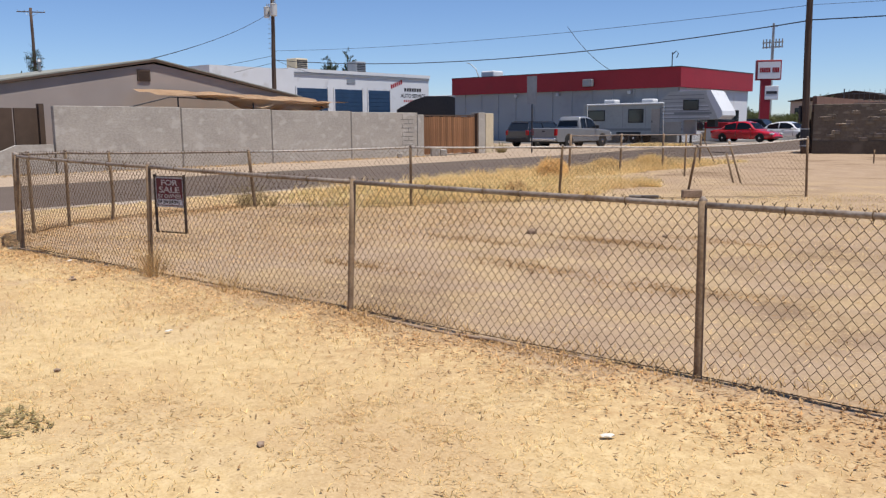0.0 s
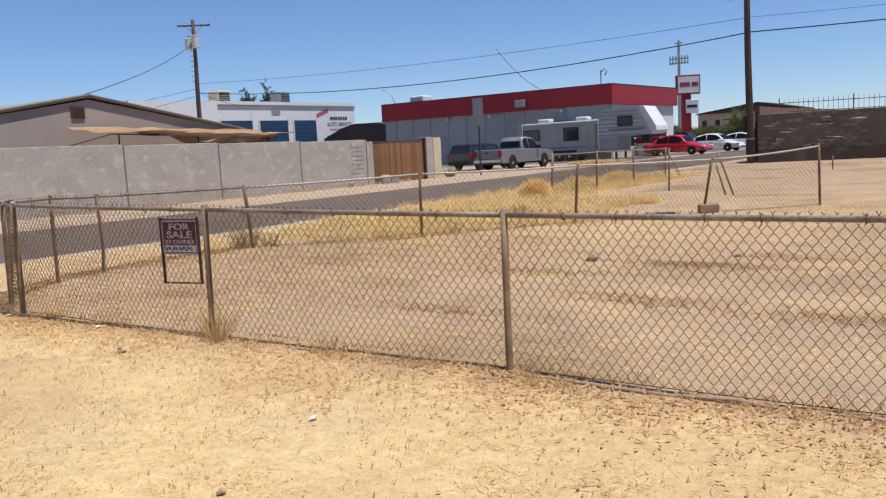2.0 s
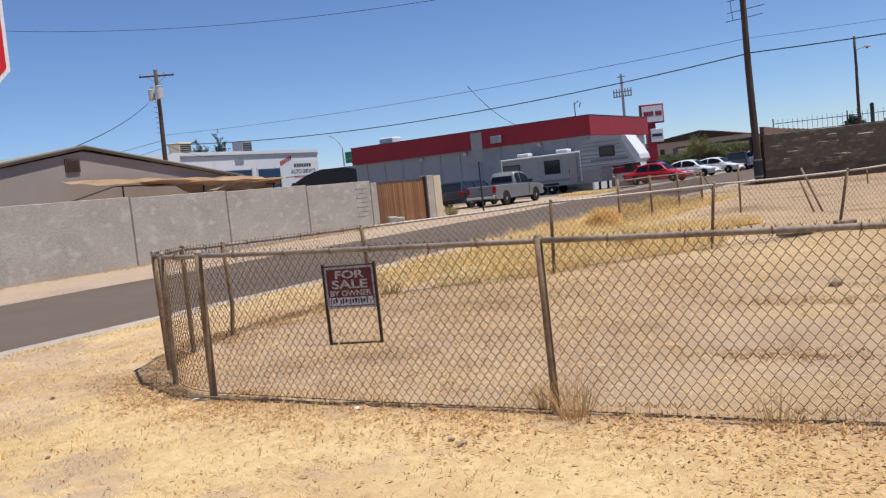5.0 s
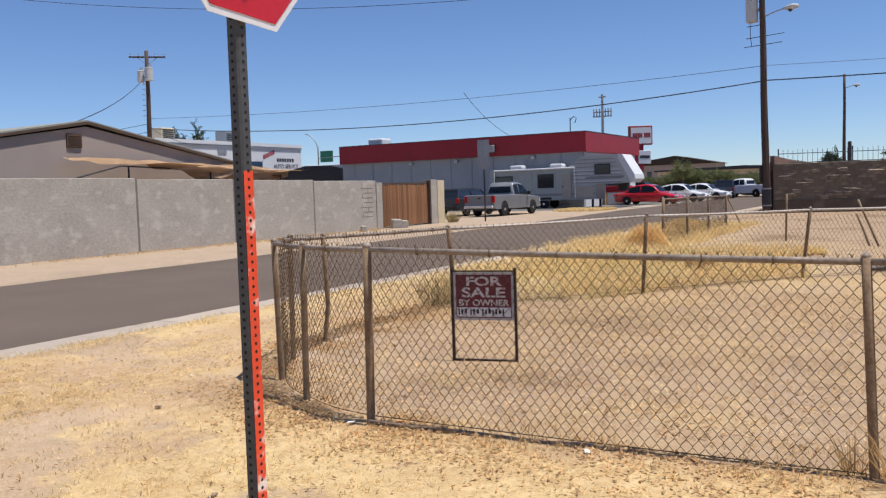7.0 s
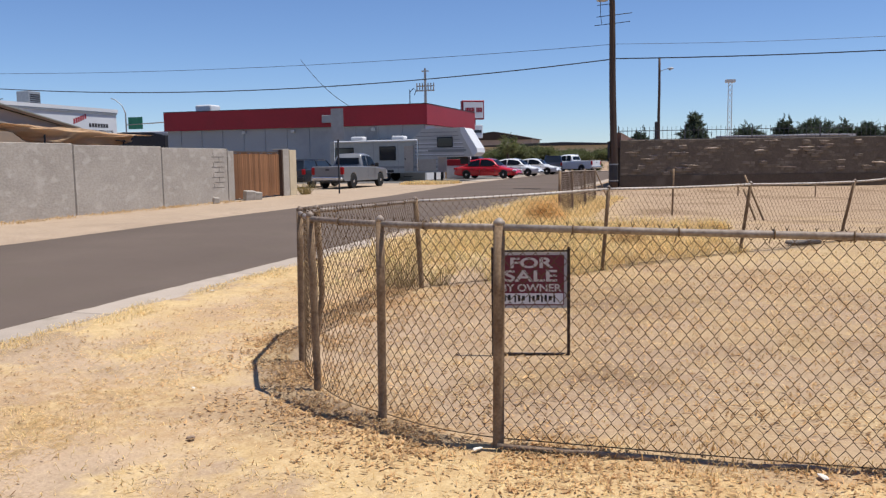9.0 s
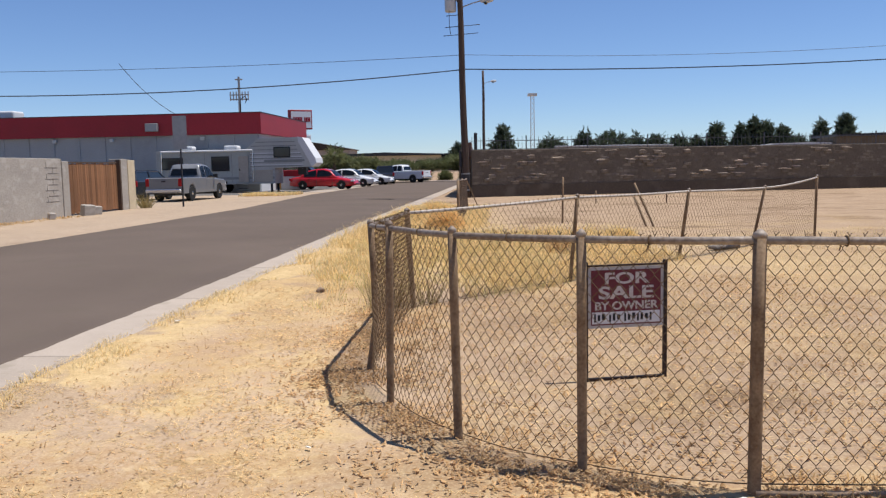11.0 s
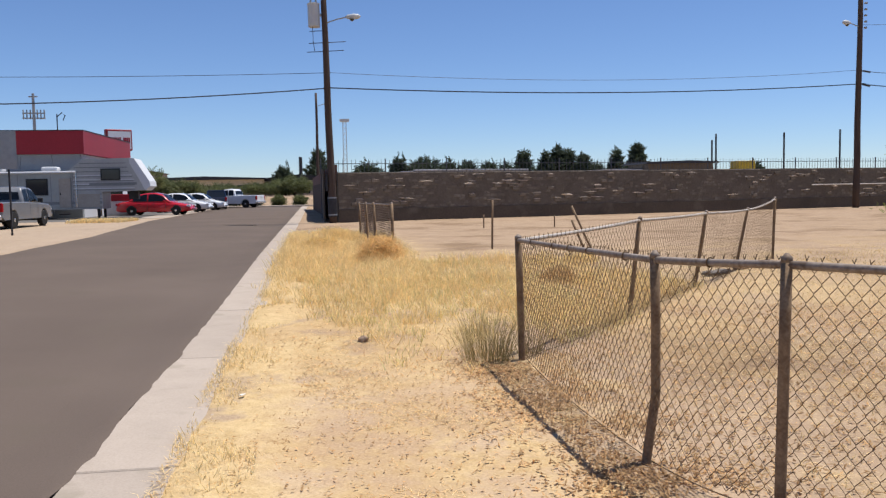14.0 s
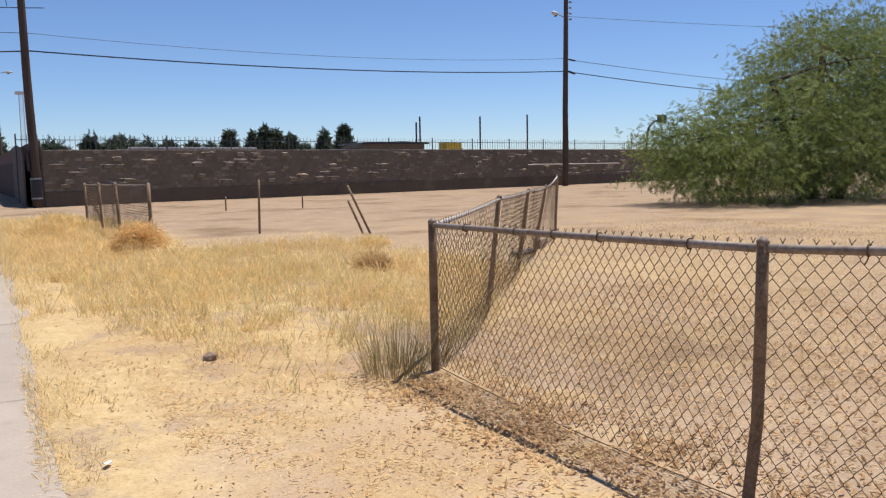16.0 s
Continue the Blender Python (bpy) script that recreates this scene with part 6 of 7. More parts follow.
# tall dry grass beyond the corner
def tall(x, y):
    if not outside(x, y) or (x > -13.9 + 0.4 * noise.noise((y, 2.0, 0)) and y > 19.8 + 1.5 * noise.noise((x, 0, 6.0))) or x + 0.12 * (y - 20) > -11.2:
        return False
    wob = 2.2 * noise.noise((x * 0.5, y * 0.5, 21.0)) + 0.9 * noise.noise((x * 1.6, y * 1.6, 5.0))
    return rng.uniform() < min(1.0, max(0.0, (y - 9.2 + wob - 3.2 * max(0.0, -15.3 - x)) / 4.5))
pts = tufts(scatter(2000, -16.9, -9.0, 7.0, 33.0, 0.75, 0.8, tall), 16, 0.07)
stuff("tall_dry_grass", blades("tall_dry_grass", pts, 0.13, 0.007, 2.0, M_STRAW), "golden bent dry grass on the street corner", "dry grass")
pts = scatter(9000, -16.9, -9.0, 7.0, 33.0, 0.7, 1.1, tall)
stuff("matted_dry_grass", blades("matted_dry_grass", pts, 0.15, 0.008, 0, M_STRAWPALE, True), "pale matted dry grass on the street corner", "dry grass")
pts = tufts(scatter(800, -16.9, -10.5, 11.0, 31.0, 0.98, 0.6, tall), 16, 0.06)
stuff("taller_dry_grass", blades("taller_dry_grass", pts, 0.28, 0.008, 1.5, M_STRAW), "taller pale grass clumps among the dry grass", "dry grass")
pts = tufts(scatter(330, -16.7, -10.5, 10.5, 30.0, 0.98, 0.45, tall), 18, 0.09)
stuff("orange_dry_grass", blades("orange_dry_grass", pts, 0.2, 0.007, 1.8, M_ORANGEGRASS), "patches of orange-brown dry grass on the corner", "dry grass")
pts = tufts(scatter(420, -16.4, -12.5, 9.5, 19.0, 0.98, 0.6, tall), 14, 0.08)
stuff("olive_dry_grass", blades("olive_dry_grass", pts, 0.15, 0.007, 1.8, M_OLIVEGRASS), "patches of olive-tinged grass among the dry straw", "dry grass")
# sparse grass inside the yard, denser towards the sagging fence
def yard(x, y):
    return not outside(x, y) and rng.uniform() < min(1.0, max(0.03, (y - 6.5 + (-x - 8) * 0.35) / 7.0)) * (1.0 if y < 19 else 0.2)
pts = scatter(15000, -14.2, -1.0, 5.1, 21.0, 0.8, 0.9, yard)
stuff("yard_grass", blades("yard_grass", pts, 0.04, 0.008, 2.2, M_STRAWPALE), "thin dry grass spreading over the bare yard", "dry grass")
pts = scatter(42000, -14.3, 3.0, 5.0, 16.0, 0.6, 1.3, lambda x, y: not outside(x, y))
stuff("yard_straw", blades("yard_straw", pts, 0.05, 0.007, 0, M_STRAWPALE, True), "pale straw flecks strewn over the yard soil", "dry grass")
pts = scatter(13000, -14.3, 4.0, 5.0, 22.0, 0.7, 1.3, lambda x, y: not outside(x, y))
stuff("yard_straw", blades("yard_straw", pts, 0.05, 0.007, 0, M_LITTER, True), "scattered brown straw bits on the bare yard soil", "dry grass")
# dry grass at the foot of the wall across the street and by the parked pickup
pts = scatter(1700, -29.2, -28.4, 8.0, 30.0, 0.9, 0.5)
stuff("wall_foot_grass", blades("wall_foot_grass", pts, 0.08, 0.016, 0.9, M_TUMBLE), "dry grass along the foot of the block wall", "dry grass")
pts = scatter(4000, -29.5, -26.3, 50.5, 54.0, 0.6, 0.5)
stuff("roadside_grass", blades("roadside_grass", pts, 0.2, 0.03, 0.9, M_STRAW), "patch of dry grass at the parking lot edge", "dry grass")


def leaf_litter(name, pts, size, material, label):
    n = len(pts)
    a = rng.uniform(0, 2 * math.pi, n)
    d = np.stack([np.cos(a), np.sin(a), rng.uniform(-0.3, 0.5, n)], 1) * (size * rng.uniform(0.5, 1.5, n))[:, None]
    s = np.stack([-np.sin(a), np.cos(a), rng.uniform(-0.4, 0.4, n)], 1) * (size * rng.uniform(0.25, 0.5, n))[:, None]
    c = pts + np.array([0, 0, 0.012])
    v = np.stack([c - d, c + s, c + d + np.array([0, 0, 0.008]), c - s], 1)
    return stuff(name, mesh_np(name, v, [(4 * i, 4 * i + 1, 4 * i + 2, 4 * i + 3) for i in range(n)], material), label, "leaf litter")


def corner_litter(x, y):
    path = [(-12.2, 4.45), (-13.0, 4.7), (-13.7, 5.15), (-14.2, 6.0), (-14.5, 6.9), (-14.5, 9.7)]
    best = 9.0
    for (a, b), (c, d) in zip(path, path[1:]):
        t = min(1.0, max(0.0, ((x - a) * (c - a) + (y - b) * (d - b)) / ((c - a) ** 2 + (d - b) ** 2)))
        best = min(best, math.hypot(x - a - t * (c - a), y - b - t * (d - b)))
    return best < abs(rng.normal(0, 0.34)) + 0.12 * noise.noise((x * 3, y * 3, 1.0))
leaf_litter("leaf_litter", scatter(5200, -15.3, -11.5, 3.8, 10.4, 0.5, 2.0, corner_litter), 0.021, M_HUSK, "curled brown dead leaves heaped round the fence corner")
leaf_litter("leaf_litter", scatter(170, -5.95, -5.5, 1.8, 2.08), 0.02, M_OLIVE, "small heap of grey-green plant debris on the straw")
leaf_litter("leaf_litter", scatter(1800, -15.0, -11.5, 3.8, 10.0, 0.5, 2.0, corner_litter), 0.018, M_LITTER, "dark dead leaves among the husks at the fence corner")
leaf_litter("leaf_litter", scatter(4200, -14.2, -9.5, 5.0, 12.5, 0.9, 0.8, lambda x, y: not outside(x, y)), 0.02, M_LITTER, "drifts of brown leaves inside the fence corner")
leaf_litter("leaf_litter", scatter(5000, -14.2, -9.0, 4.9, 12.5, 0.9, 1.1, lambda x, y: not outside(x, y)), 0.02, M_HUSK, "pale curled husks inside the fence corner")
def fence_band(x, y):
    return 0 < fence_y(x) - y < abs(rng.normal(0, 0.55)) + 0.3 * noise.noise((x * 1.2, y * 1.2, 8.0))
leaf_litter("leaf_litter", scatter(6500, -12.2, 0.0, 2.8, 5.0, 0.7, 1.6, fence_band), 0.019, M_HUSK, "curled brown husks matted along the fence")
leaf_litter("leaf_litter", scatter(1500, -17.0, 0.0, 1.2, 4.8, 0.9, 0.7), 0.015, M_LITTER, "scattered dark leaf crumbs on the straw")
leaf_litter("leaf_litter", scatter(2300, -16.5, -14.3, 4.5, 11.5, 0.8, 1.0, outside), 0.015, M_HUSK, "brown husks and straw bits on the trodden verge")
leaf_litter("leaf_litter", scatter(500, -16.9, -14.6, 2.0, 14.0, 0.8, 1.1), 0.014, M_LITTER, "scattered dark leaf crumbs on the verge")
leaf_litter("leaf_litter", scatter(2500, -14.2, 0.0, 5.1, 18.0, 0.7, 0.9, lambda x, y: not outside(x, y)), 0.018, M_LITTER, "dead leaves strewn over the yard")


# dark smears of trodden litter on the yard
for sx, sy in ((-8.18, 6.59), (-8.41, 9.1), (-6.78, 10.07), (-6.69, 7.79), (-5.91, 11.01), (-4.86, 7.59), (-6.92, 10.14)):
    smear = []
    for _ in range(520):
        x, y = sx + rng.normal(0, 0.55), sy + rng.normal(0, 0.16)
        smear.append((x, y, ground_height(x, y) - 0.006))
    leaf_litter("leaf_litter", np.array(smear), 0.022, M_LITTER, "dark smear of trodden leaf litter on the yard")


def clump(name, m, n, radius, height, width, lean, material, label, category):
    """An upright bunch of stalks fanning from one root."""
    a, q = rng.uniform(0, 2 * math.pi, n), np.sqrt(rng.uniform(0, 1, n))
    p = np.stack([radius * 0.45 * q * np.cos(a), radius * 0.45 * q * np.sin(a), np.zeros(n)], 1)
    h = height * rng.uniform(0.45, 1.1, n)
    d = np.stack([np.cos(a), np.sin(a), np.zeros(n)], 1) * (lean * q + rng.normal(0, 0.3, n))[:, None]
    b = rng.uniform(0, math.pi, n)
    s = np.stack([np.cos(b), np.sin(b), np.zeros(n)], 1) * width * 0.5
    z = np.array([0, 0, 1.0])
    mid, tip = p + d * (h * 0.45)[:, None] + z * (h * 0.6)[:, None], p + d * h[:, None] + z * h[:, None]
    v = np.stack([p - s, p + s, mid + s * 0.7, mid - s * 0.7, tip], 1)
    f = []
    for i in range(n):
        f += [(5 * i, 5 * i + 1, 5 * i + 2, 5 * i + 3), (5 * i + 3, 5 * i + 2, 5 * i + 4)]
    t = thing(name, m, label, category)
    ob = new("weed_tuft", mesh_np("weed_tuft", v, f, material))
    ob.parent = t
    return t


clump("weed_bush", pose(-14.62, 9.73, 0), 400, 0.5, 0.52, 0.0028, 0.45, M_OLIVE, "olive-grey upright weed clump beside the corner post", "weed")
clump("weed_bush", pose(-14.2, 9.95, 0), 70, 0.25, 0.3, 0.006, 0.8, M_OLIVE, "small olive weed clump inside the corner post", "weed")
clump("weed_stalks", pose(-9.05, 4.62, 0), 120, 0.2, 0.42, 0.004, 0.6, M_TUMBLE, "thin dry brown weed stalks at a fence post", "weed")
clump("weed_stalks", pose(-9.3, 4.75, 0), 70, 0.14, 0.3, 0.004, 0.6, M_TUMBLE, "thin dry brown weed stalks at a fence post", "weed")
clump("weed_stalks", pose(-7.9, 4.72, 0), 40, 0.2, 0.3, 0.004, 0.7, M_TUMBLE, "thin dry brown weed stalks along the fence", "weed")
clump("weed_bush", pose(-29.0, 36.3, 0), 260, 0.5, 0.6, 0.014, 0.8, M_OLIVE, "pale green weed beside the gate post", "weed")


def tumbleweed(m, w, h, n, label, material=None):
    t = thing("tumbleweed", m, label, "tumbleweed", "tumbleweeds in the dry grass")
    u = rng.normal(0, 1, (n, 3))
    u /= np.linalg.norm(u, axis=1)[:, None]
    u[:, 2] = np.abs(u[:, 2])
    r = rng.uniform(0.45, 1.0, n)[:, None]
    c = u * r * np.array([w, w * 0.9, h])
    d = rng.normal(0, 1, (n, 3))
    d = d / np.linalg.norm(d, axis=1)[:, None] * 0.09 + u * 0.05
    s = np.cross(d, rng.normal(0, 1, (n, 3)))
    s = s / np.linalg.norm(s, axis=1)[:, None] * 0.006
    v = np.stack([c - d - s, c - d + s, c + d + s * 0.5, c + d - s * 0.5], 1)
    v[:, :, 2] = np.maximum(v[:, :, 2], 0.0)
    ob = new("twig_ball", mesh_np("twig_ball", v, [(4 * i, 4 * i + 1, 4 * i + 2, 4 * i + 3) for i in range(n)], material or M_TUMBLE))
    ob.parent = t
    return t


tumbleweed(pose(-14.72, 20.1, 0), 0.52, 0.55, 4600, "round golden tumbleweed in tall dry grass", M_ORANGEGRASS)
tumbleweed(pose(-12.35, 15.2, 0), 0.3, 0.2, 1200, "small brown tumbleweed mound in dry grass")
tumbleweed(pose(-15.55, 27.6, 0), 0.75, 0.4, 4200, "pale mound of matted dry grass by the street", M_STRAW)
tumbleweed(pose(-15.9, 25.0, 0), 0.6, 0.34, 3000, "pale mound of matted dry grass by the old fence", M_STRAW)
tumbleweed(pose(-10.9, 18.5, 0), 0.35, 0.15, 900, "flattened straw mound in the yard grass", M_STRAW)


# ---- trees ----
def sprays(lobes, n, size, leaflets, droop, edge=0.55, fat=1.0):
    """Feathery sprays of leaflets in the outer shell of the crown's lobes. Lobe: centre, radii, share."""
    share = np.array([q[2] for q in lobes], float)
    pick = rng.choice(len(lobes), n, p=share / share.sum())
    c0, rad = np.array([q[0] for q in lobes])[pick], np.array([q[1] for q in lobes])[pick]
    u = rng.normal(0, 1, (n, 3))
    u /= np.linalg.norm(u, axis=1)[:, None]
    r = rng.uniform(edge, 1.0, n) ** 0.6
    lump = np.array([noise.noise((q[0] * 2.2, q[1] * 2.2, q[2] * 2.2 + k)) for q, k in zip(u, pick)])
    fine_lump = np.array([noise.noise((q[0] * 5.5, q[1] * 5.5, q[2] * 5.5 + 2 * k)) for q, k in zip(u, pick)])
    r = r * (1 + 0.5 * lump + 0.3 * fine_lump)
    c = c0 + u * rad * r[:, None]
    ok = c[:, 2] > 0.15
    c, u = c[ok], u[ok]
    n = len(c)
    ax = u * 0.6 + rng.normal(0, 0.6, (n, 3))
    ax[:, 2] -= droop
    ax /= np.linalg.norm(ax, axis=1)[:, None]
    side = np.cross(ax, rng.normal(0, 1, (n, 3)))
    side /= np.linalg.norm(side, axis=1)[:, None]
    sz = size * rng.uniform(0.6, 1.4, n)
    v, f = [], []
    for k in range(leaflets):
        t = k / leaflets
        sgn = 1 if k % 2 else -1
        b = c + ax * (sz * t)[:, None]
        o = side * (sgn * sz * 0.32 * (1 - 0.5 * t))[:, None] + ax * (sz * 0.18)[:, None]
        wv = ax * (sz * 0.085 * fat)[:, None]
        v.append(np.stack([b - wv, b + o * 0.55 - wv * 1.3, b + o, b + o * 0.45 + wv * 1.5], 1))
    allv = np.concatenate(v)
    return allv, [(4 * i, 4 * i + 1, 4 * i + 2, 4 * i + 3) for i in range(len(allv))]


def limb(bm, a, b, r0, r1, sway=0.3, n=7):
    a, b = Vector(a), Vector(b)
    k = random.uniform(0, 6)
    pts = [a.lerp(b, i / (n - 1)) + Vector((sway * math.sin(k + i) * 0.35, sway * math.cos(k * 1.7 + i * 1.2) * 0.35, sway * 0.5 * math.sin(math.pi * i / (n - 1)))) * (0 < i) for i in range(n)]
    tube(bm, pts, [r0 + (r1 - r0) * i / (n - 1) for i in range(n)], 8)
    return pts


def tree(name, m, stems, lobes, n, size, leaflets, droop, material, label, edge=0.55, fat=1.0):
    t = thing(name, m, label, "tree")
    for base, top, r in stems:
        bm = bmesh.new()
        pts = limb(bm, base, top, r, r * 0.35)
        for p in pts[2:]:
            q = random.choice(lobes)
            tip = Vector(q[0]) + Vector([random.uniform(-0.75, 0.75) * a for a in q[1]])
            if tip.z > 0.3:
                limb(bm, p, tip, r * 0.3, r * 0.06, 0.5)
        part("trunk", bm, M_BARK, t, smooth=True)
    v, f = sprays(lobes, n, size, leaflets, droop, edge, fat)
    crown = new("crown", mesh_np("crown", v, f, material))
    crown.parent = t
    return t


tree("mesquite_tree", pose(0, 0, 0),
     [((8.5, 24.5, 0), (6.0, 24.0, 4.0), 0.22), ((9.2, 24.8, 0), (10.5, 25.5, 5.6), 0.28), ((9.8, 24.2, 0), (14.5, 25.0, 5.5), 0.25)],
     [((4.4, 24.0, 1.2), (2.9, 3.0, 1.4), 2.0), ((6.6, 24.4, 2.3), (2.9, 3.4, 1.9), 2.4), ((9.6, 24.8, 4.3), (3.0, 3.4, 2.4), 2.8), ((13.0, 25.0, 4.6), (4.0, 4.2, 2.8), 3.4), ((8.6, 22.6, 1.6), (3.4, 2.4, 1.6), 2.0), ((13.5, 23.0, 2.4), (4.6, 3.2, 2.2), 2.2), ((17.5, 25.0, 4.8), (4.2, 4.5, 3.8), 2.4), ((3.2, 25.0, 1.9), (1.7, 2.0, 1.0), 0.6)],
     66000, 0.17, 7, 0.45, M_LEAF, "large spreading mesquite with feathery green foliage down to the soil", 0.35)


def pine(m, h, w, n, label):
    lobes = [((0, 0, h * (0.28 + 0.16 * k)), (w * (1.0 - 0.17 * k), w * (1.0 - 0.17 * k), h * 0.16), 1.0 - 0.14 * k) for k in range(5)]
    return tree("pine_tree", m, [((0, 0, 0), (0, 0, h * 0.9), 0.22)], lobes, n * 3, 0.1 * h, 5, -0.1, M_LEAFDARK, label, 0.3, 2.6)


def round_tree(m, h, w, n, label, material=None, name="desert_tree"):
    lobes = [((0, 0, h * 0.6), (w, w, h * 0.36), 2), ((w * 0.5, 0.3, h * 0.5), (w * 0.7, w * 0.7, h * 0.3), 1), ((-w * 0.55, -0.2, h * 0.52), (w * 0.65, w * 0.7, h * 0.3), 1)]
    return tree(name, m, [((0, 0, 0), (0.2, 0, h * 0.6), 0.2)], lobes, n * 3, min(0.3 + 0.11 * h, 0.45 * w + 0.2), 5, 0.0, material or M_LEAFDARK, label, 0.3, 1.0 if material else 2.4)


# a far row of pines and rounded trees behind the iron fence
for x, h, w in ((97.5, 21.5, 5.5), (110.0, 20.5, 5.0), (116.5, 23.0, 6.0), (123.0, 22.0, 5.2), (131.0, 19.5, 5.5), (151.0, 21.5, 5.5), (164.5, 25.0, 5.8), (-13.5, 22.5, 6.5)):
    pine(pose(x, 450 + 3 * math.sin(x), 0), h * 0.95, w * 1.45, 420, "dark green pine in a distant row")
for x, h, w in ((12.0, 16.5, 7.5), (29.5, 19.5, 5.0), (43.5, 19.0, 10.0), (57.0, 16.5, 5.2), (67.0, 17.0, 5.8), (77.5, 16.0, 5.5), (88.0, 15.5, 4.5), (138.0, 15.0, 5.0), (232.0, 14.0, 6.0)):
    round_tree(pose(x, 450 + 4 * math.sin(2 * x), 0), h * 1.03, w * 0.85, 330, "dark rounded tree in a distant row")
for x, y, h, w in ((-21.5, 156, 6.2, 1.3), (-114.4, 98, 13.4, 1.5), (-112.2, 101, 13.6, 1.2), (-64, 130, 4.4, 3.0), (-58, 135, 4.8, 2.5), (-150, 80, 8, 4), (-146, 60, 9, 3)):
    round_tree(pose(x, y, 0), h, w, 420, "distant dark green tree above the roofs")
tree("fan_palm", pose(-36.0, 112, 0.95), [((0, 0, 0), (0, 0, 2.2), 0.25)], [((0, 0, 2.4), (1.0, 1.0, 0.8), 1)], 160, 0.8, 7, 0.1, M_SHRUB, "low green fan palm behind the parked cars")
# vine on the far pole
tree("pole_vine", pose(-115.5, 48.5, 0), [((0.2, 0, 0), (0.2, 0, 9), 0.06)], [((0, 0, 9.8), (0.75, 0.75, 1.9), 2), ((0, 0, 7.0), (0.5, 0.5, 2.5), 1)], 500, 0.5, 5, 0.3, M_LEAFDARK, "dark vine climbing a utility pole")

# green shrubs beyond the cross street
SHRUBS = [(-62 + 3.4 * i + 1.2 * math.sin(i * 2.3), 131 + 2.5 * math.sin(i * 1.7), 1.25 + 0.35 * math.sin(i * 1.1), 2.4) for i in range(15)]
for x, y, h, w in SHRUBS:
    t = round_tree(pose(x, y, 0.95), h * 1.75, w, 560, "grey-green desert shrub bordering the cross street", M_SHRUB, "desert_shrub")
for i in range(9):
    tumble = round_tree(pose(-36 + 2.3 * i, 94.0 + 0.5 * (i % 2), 0), 1.0, 0.5, 260, "small rounded shrub on the median", M_SHRUB, "median_shrub")


# ---- small stones and litter ----
def stone(m, s, material, name, label, category):
    bm = bmesh.new()
    bmesh.ops.create_icosphere(bm, subdivisions=1, radius=1.0)
    m = Matrix.Translation((0, 0, ground_height(m.translation.x, m.translation.y))) @ m
    k = random.uniform(0, 90)
    for v in bm.verts:
        q = 1 + 0.35 * noise.noise(v.co * 1.4 + Vector((k, 0, 0))) - 0.25 * max(0.0, noise.noise(v.co * 2.3 + Vector((0, k, 0))))
        v.co = Vector((v.co.x * s[0] * q, v.co.y * s[1] * q, v.co.z * s[2] * q))
    ob = link_mesh(name, bm, material)
    ob.matrix_basis = m
    return tagged(ob, label, category)


stone(pose(-8.2, 10.0, 0.035, 10, 0, 30), (0.085, 0.065, 0.06), M_ROCK, "stone", "rough brown stone lying on the yard", "stone")
stone(pose(-6.6, 10.9, 0.015, 0, 0, 80), (0.05, 0.04, 0.03), M_ROCK, "stone", "small brown stone on the yard", "stone")
stone(pose(-15.62, 10.9, 0.02, 0, 0, 10), (0.075, 0.05, 0.045), M_ROCK, "stone", "dark brick fragment in the dry grass", "stone")

for x, y, k in ((-3.3, 3.75, 0.05), (-6.85, 3.5, 0.045), (-10.65, 4.5, 0.05), (-12.3, 4.5, 0.045), (-16.6, 8.8, 0.05), (-14.4, 5.1, 0.03)):
    stone(pose(x, y, 0.02, 0, 0, 40 * x), (k * 0.8, k * 0.4, k * 0.16), M_PALEROCK, "paper_scrap", "crumpled pale litter scrap on the straw", "litter")
for x, y, k in ((-4.5, 2.6, 0.045), (-9.5, 4.0, 0.055), (-12.15, 3.1, 0.04), (-13.85, 4.25, 0.045), (-6.45, 2.5, 0.04), (-9.6, 4.05, 0.04)):
    stone(pose(x, y, 0.015, 0, 0, 50 * x), (k * 0.7, k * 0.45, k * 0.3), M_ROCK, "dirt_clod", "dark dirt clod on the straw", "stone")


M_FOOT = mat("sun_bleached_rusty_pipe", (0.40, 0.29, 0.2), (0.25, 0.165, 0.105), rough=0.85, scale=5, fine=40, bump=0.2)
# ---- foot beam of the front fence ----
foot = thing("fence_foot_beam", pose(0, 0, 0), "half-buried weathered pipe along the fence foot", "pipe")
for a, b in zip(POSTS[2:7], POSTS[3:7]):
    p, q = Vector(a[0]), Vector(b[0])
    off = Vector((0, -0.04, -0.002))
    part("pipe_length", a_tube([p.lerp(q, i / 8) + off + Vector((0, 0.02 * math.sin(i * 1.9), 0.012 * math.sin(i * 2.7 + p.x))) for i in range(9)], 0.016, 8), M_FOOT, foot, smooth=True)

# fallen boards at the sagging fence
crate = thing("fallen_board", pose(-8.75, 16.3, 0.0, 0, 0, 40), "weathered brown board block lying at the leaning post", "board")
part("board_block", a_box(-0.2, 0.2, -0.07, 0.07, 0.0, 0.17, bevel=0.02), M_ROCK, crate)
crate2 = thing("fallen_board", pose(-9.5, 15.7, 0.0, 0, 0, 30), "thin grey board lying in the yard grass", "board")
part("board_block", a_box(-0.3, 0.3, -0.1, 0.1, 0.0, 0.06, bevel=0.02), M_JOINT, crate2)

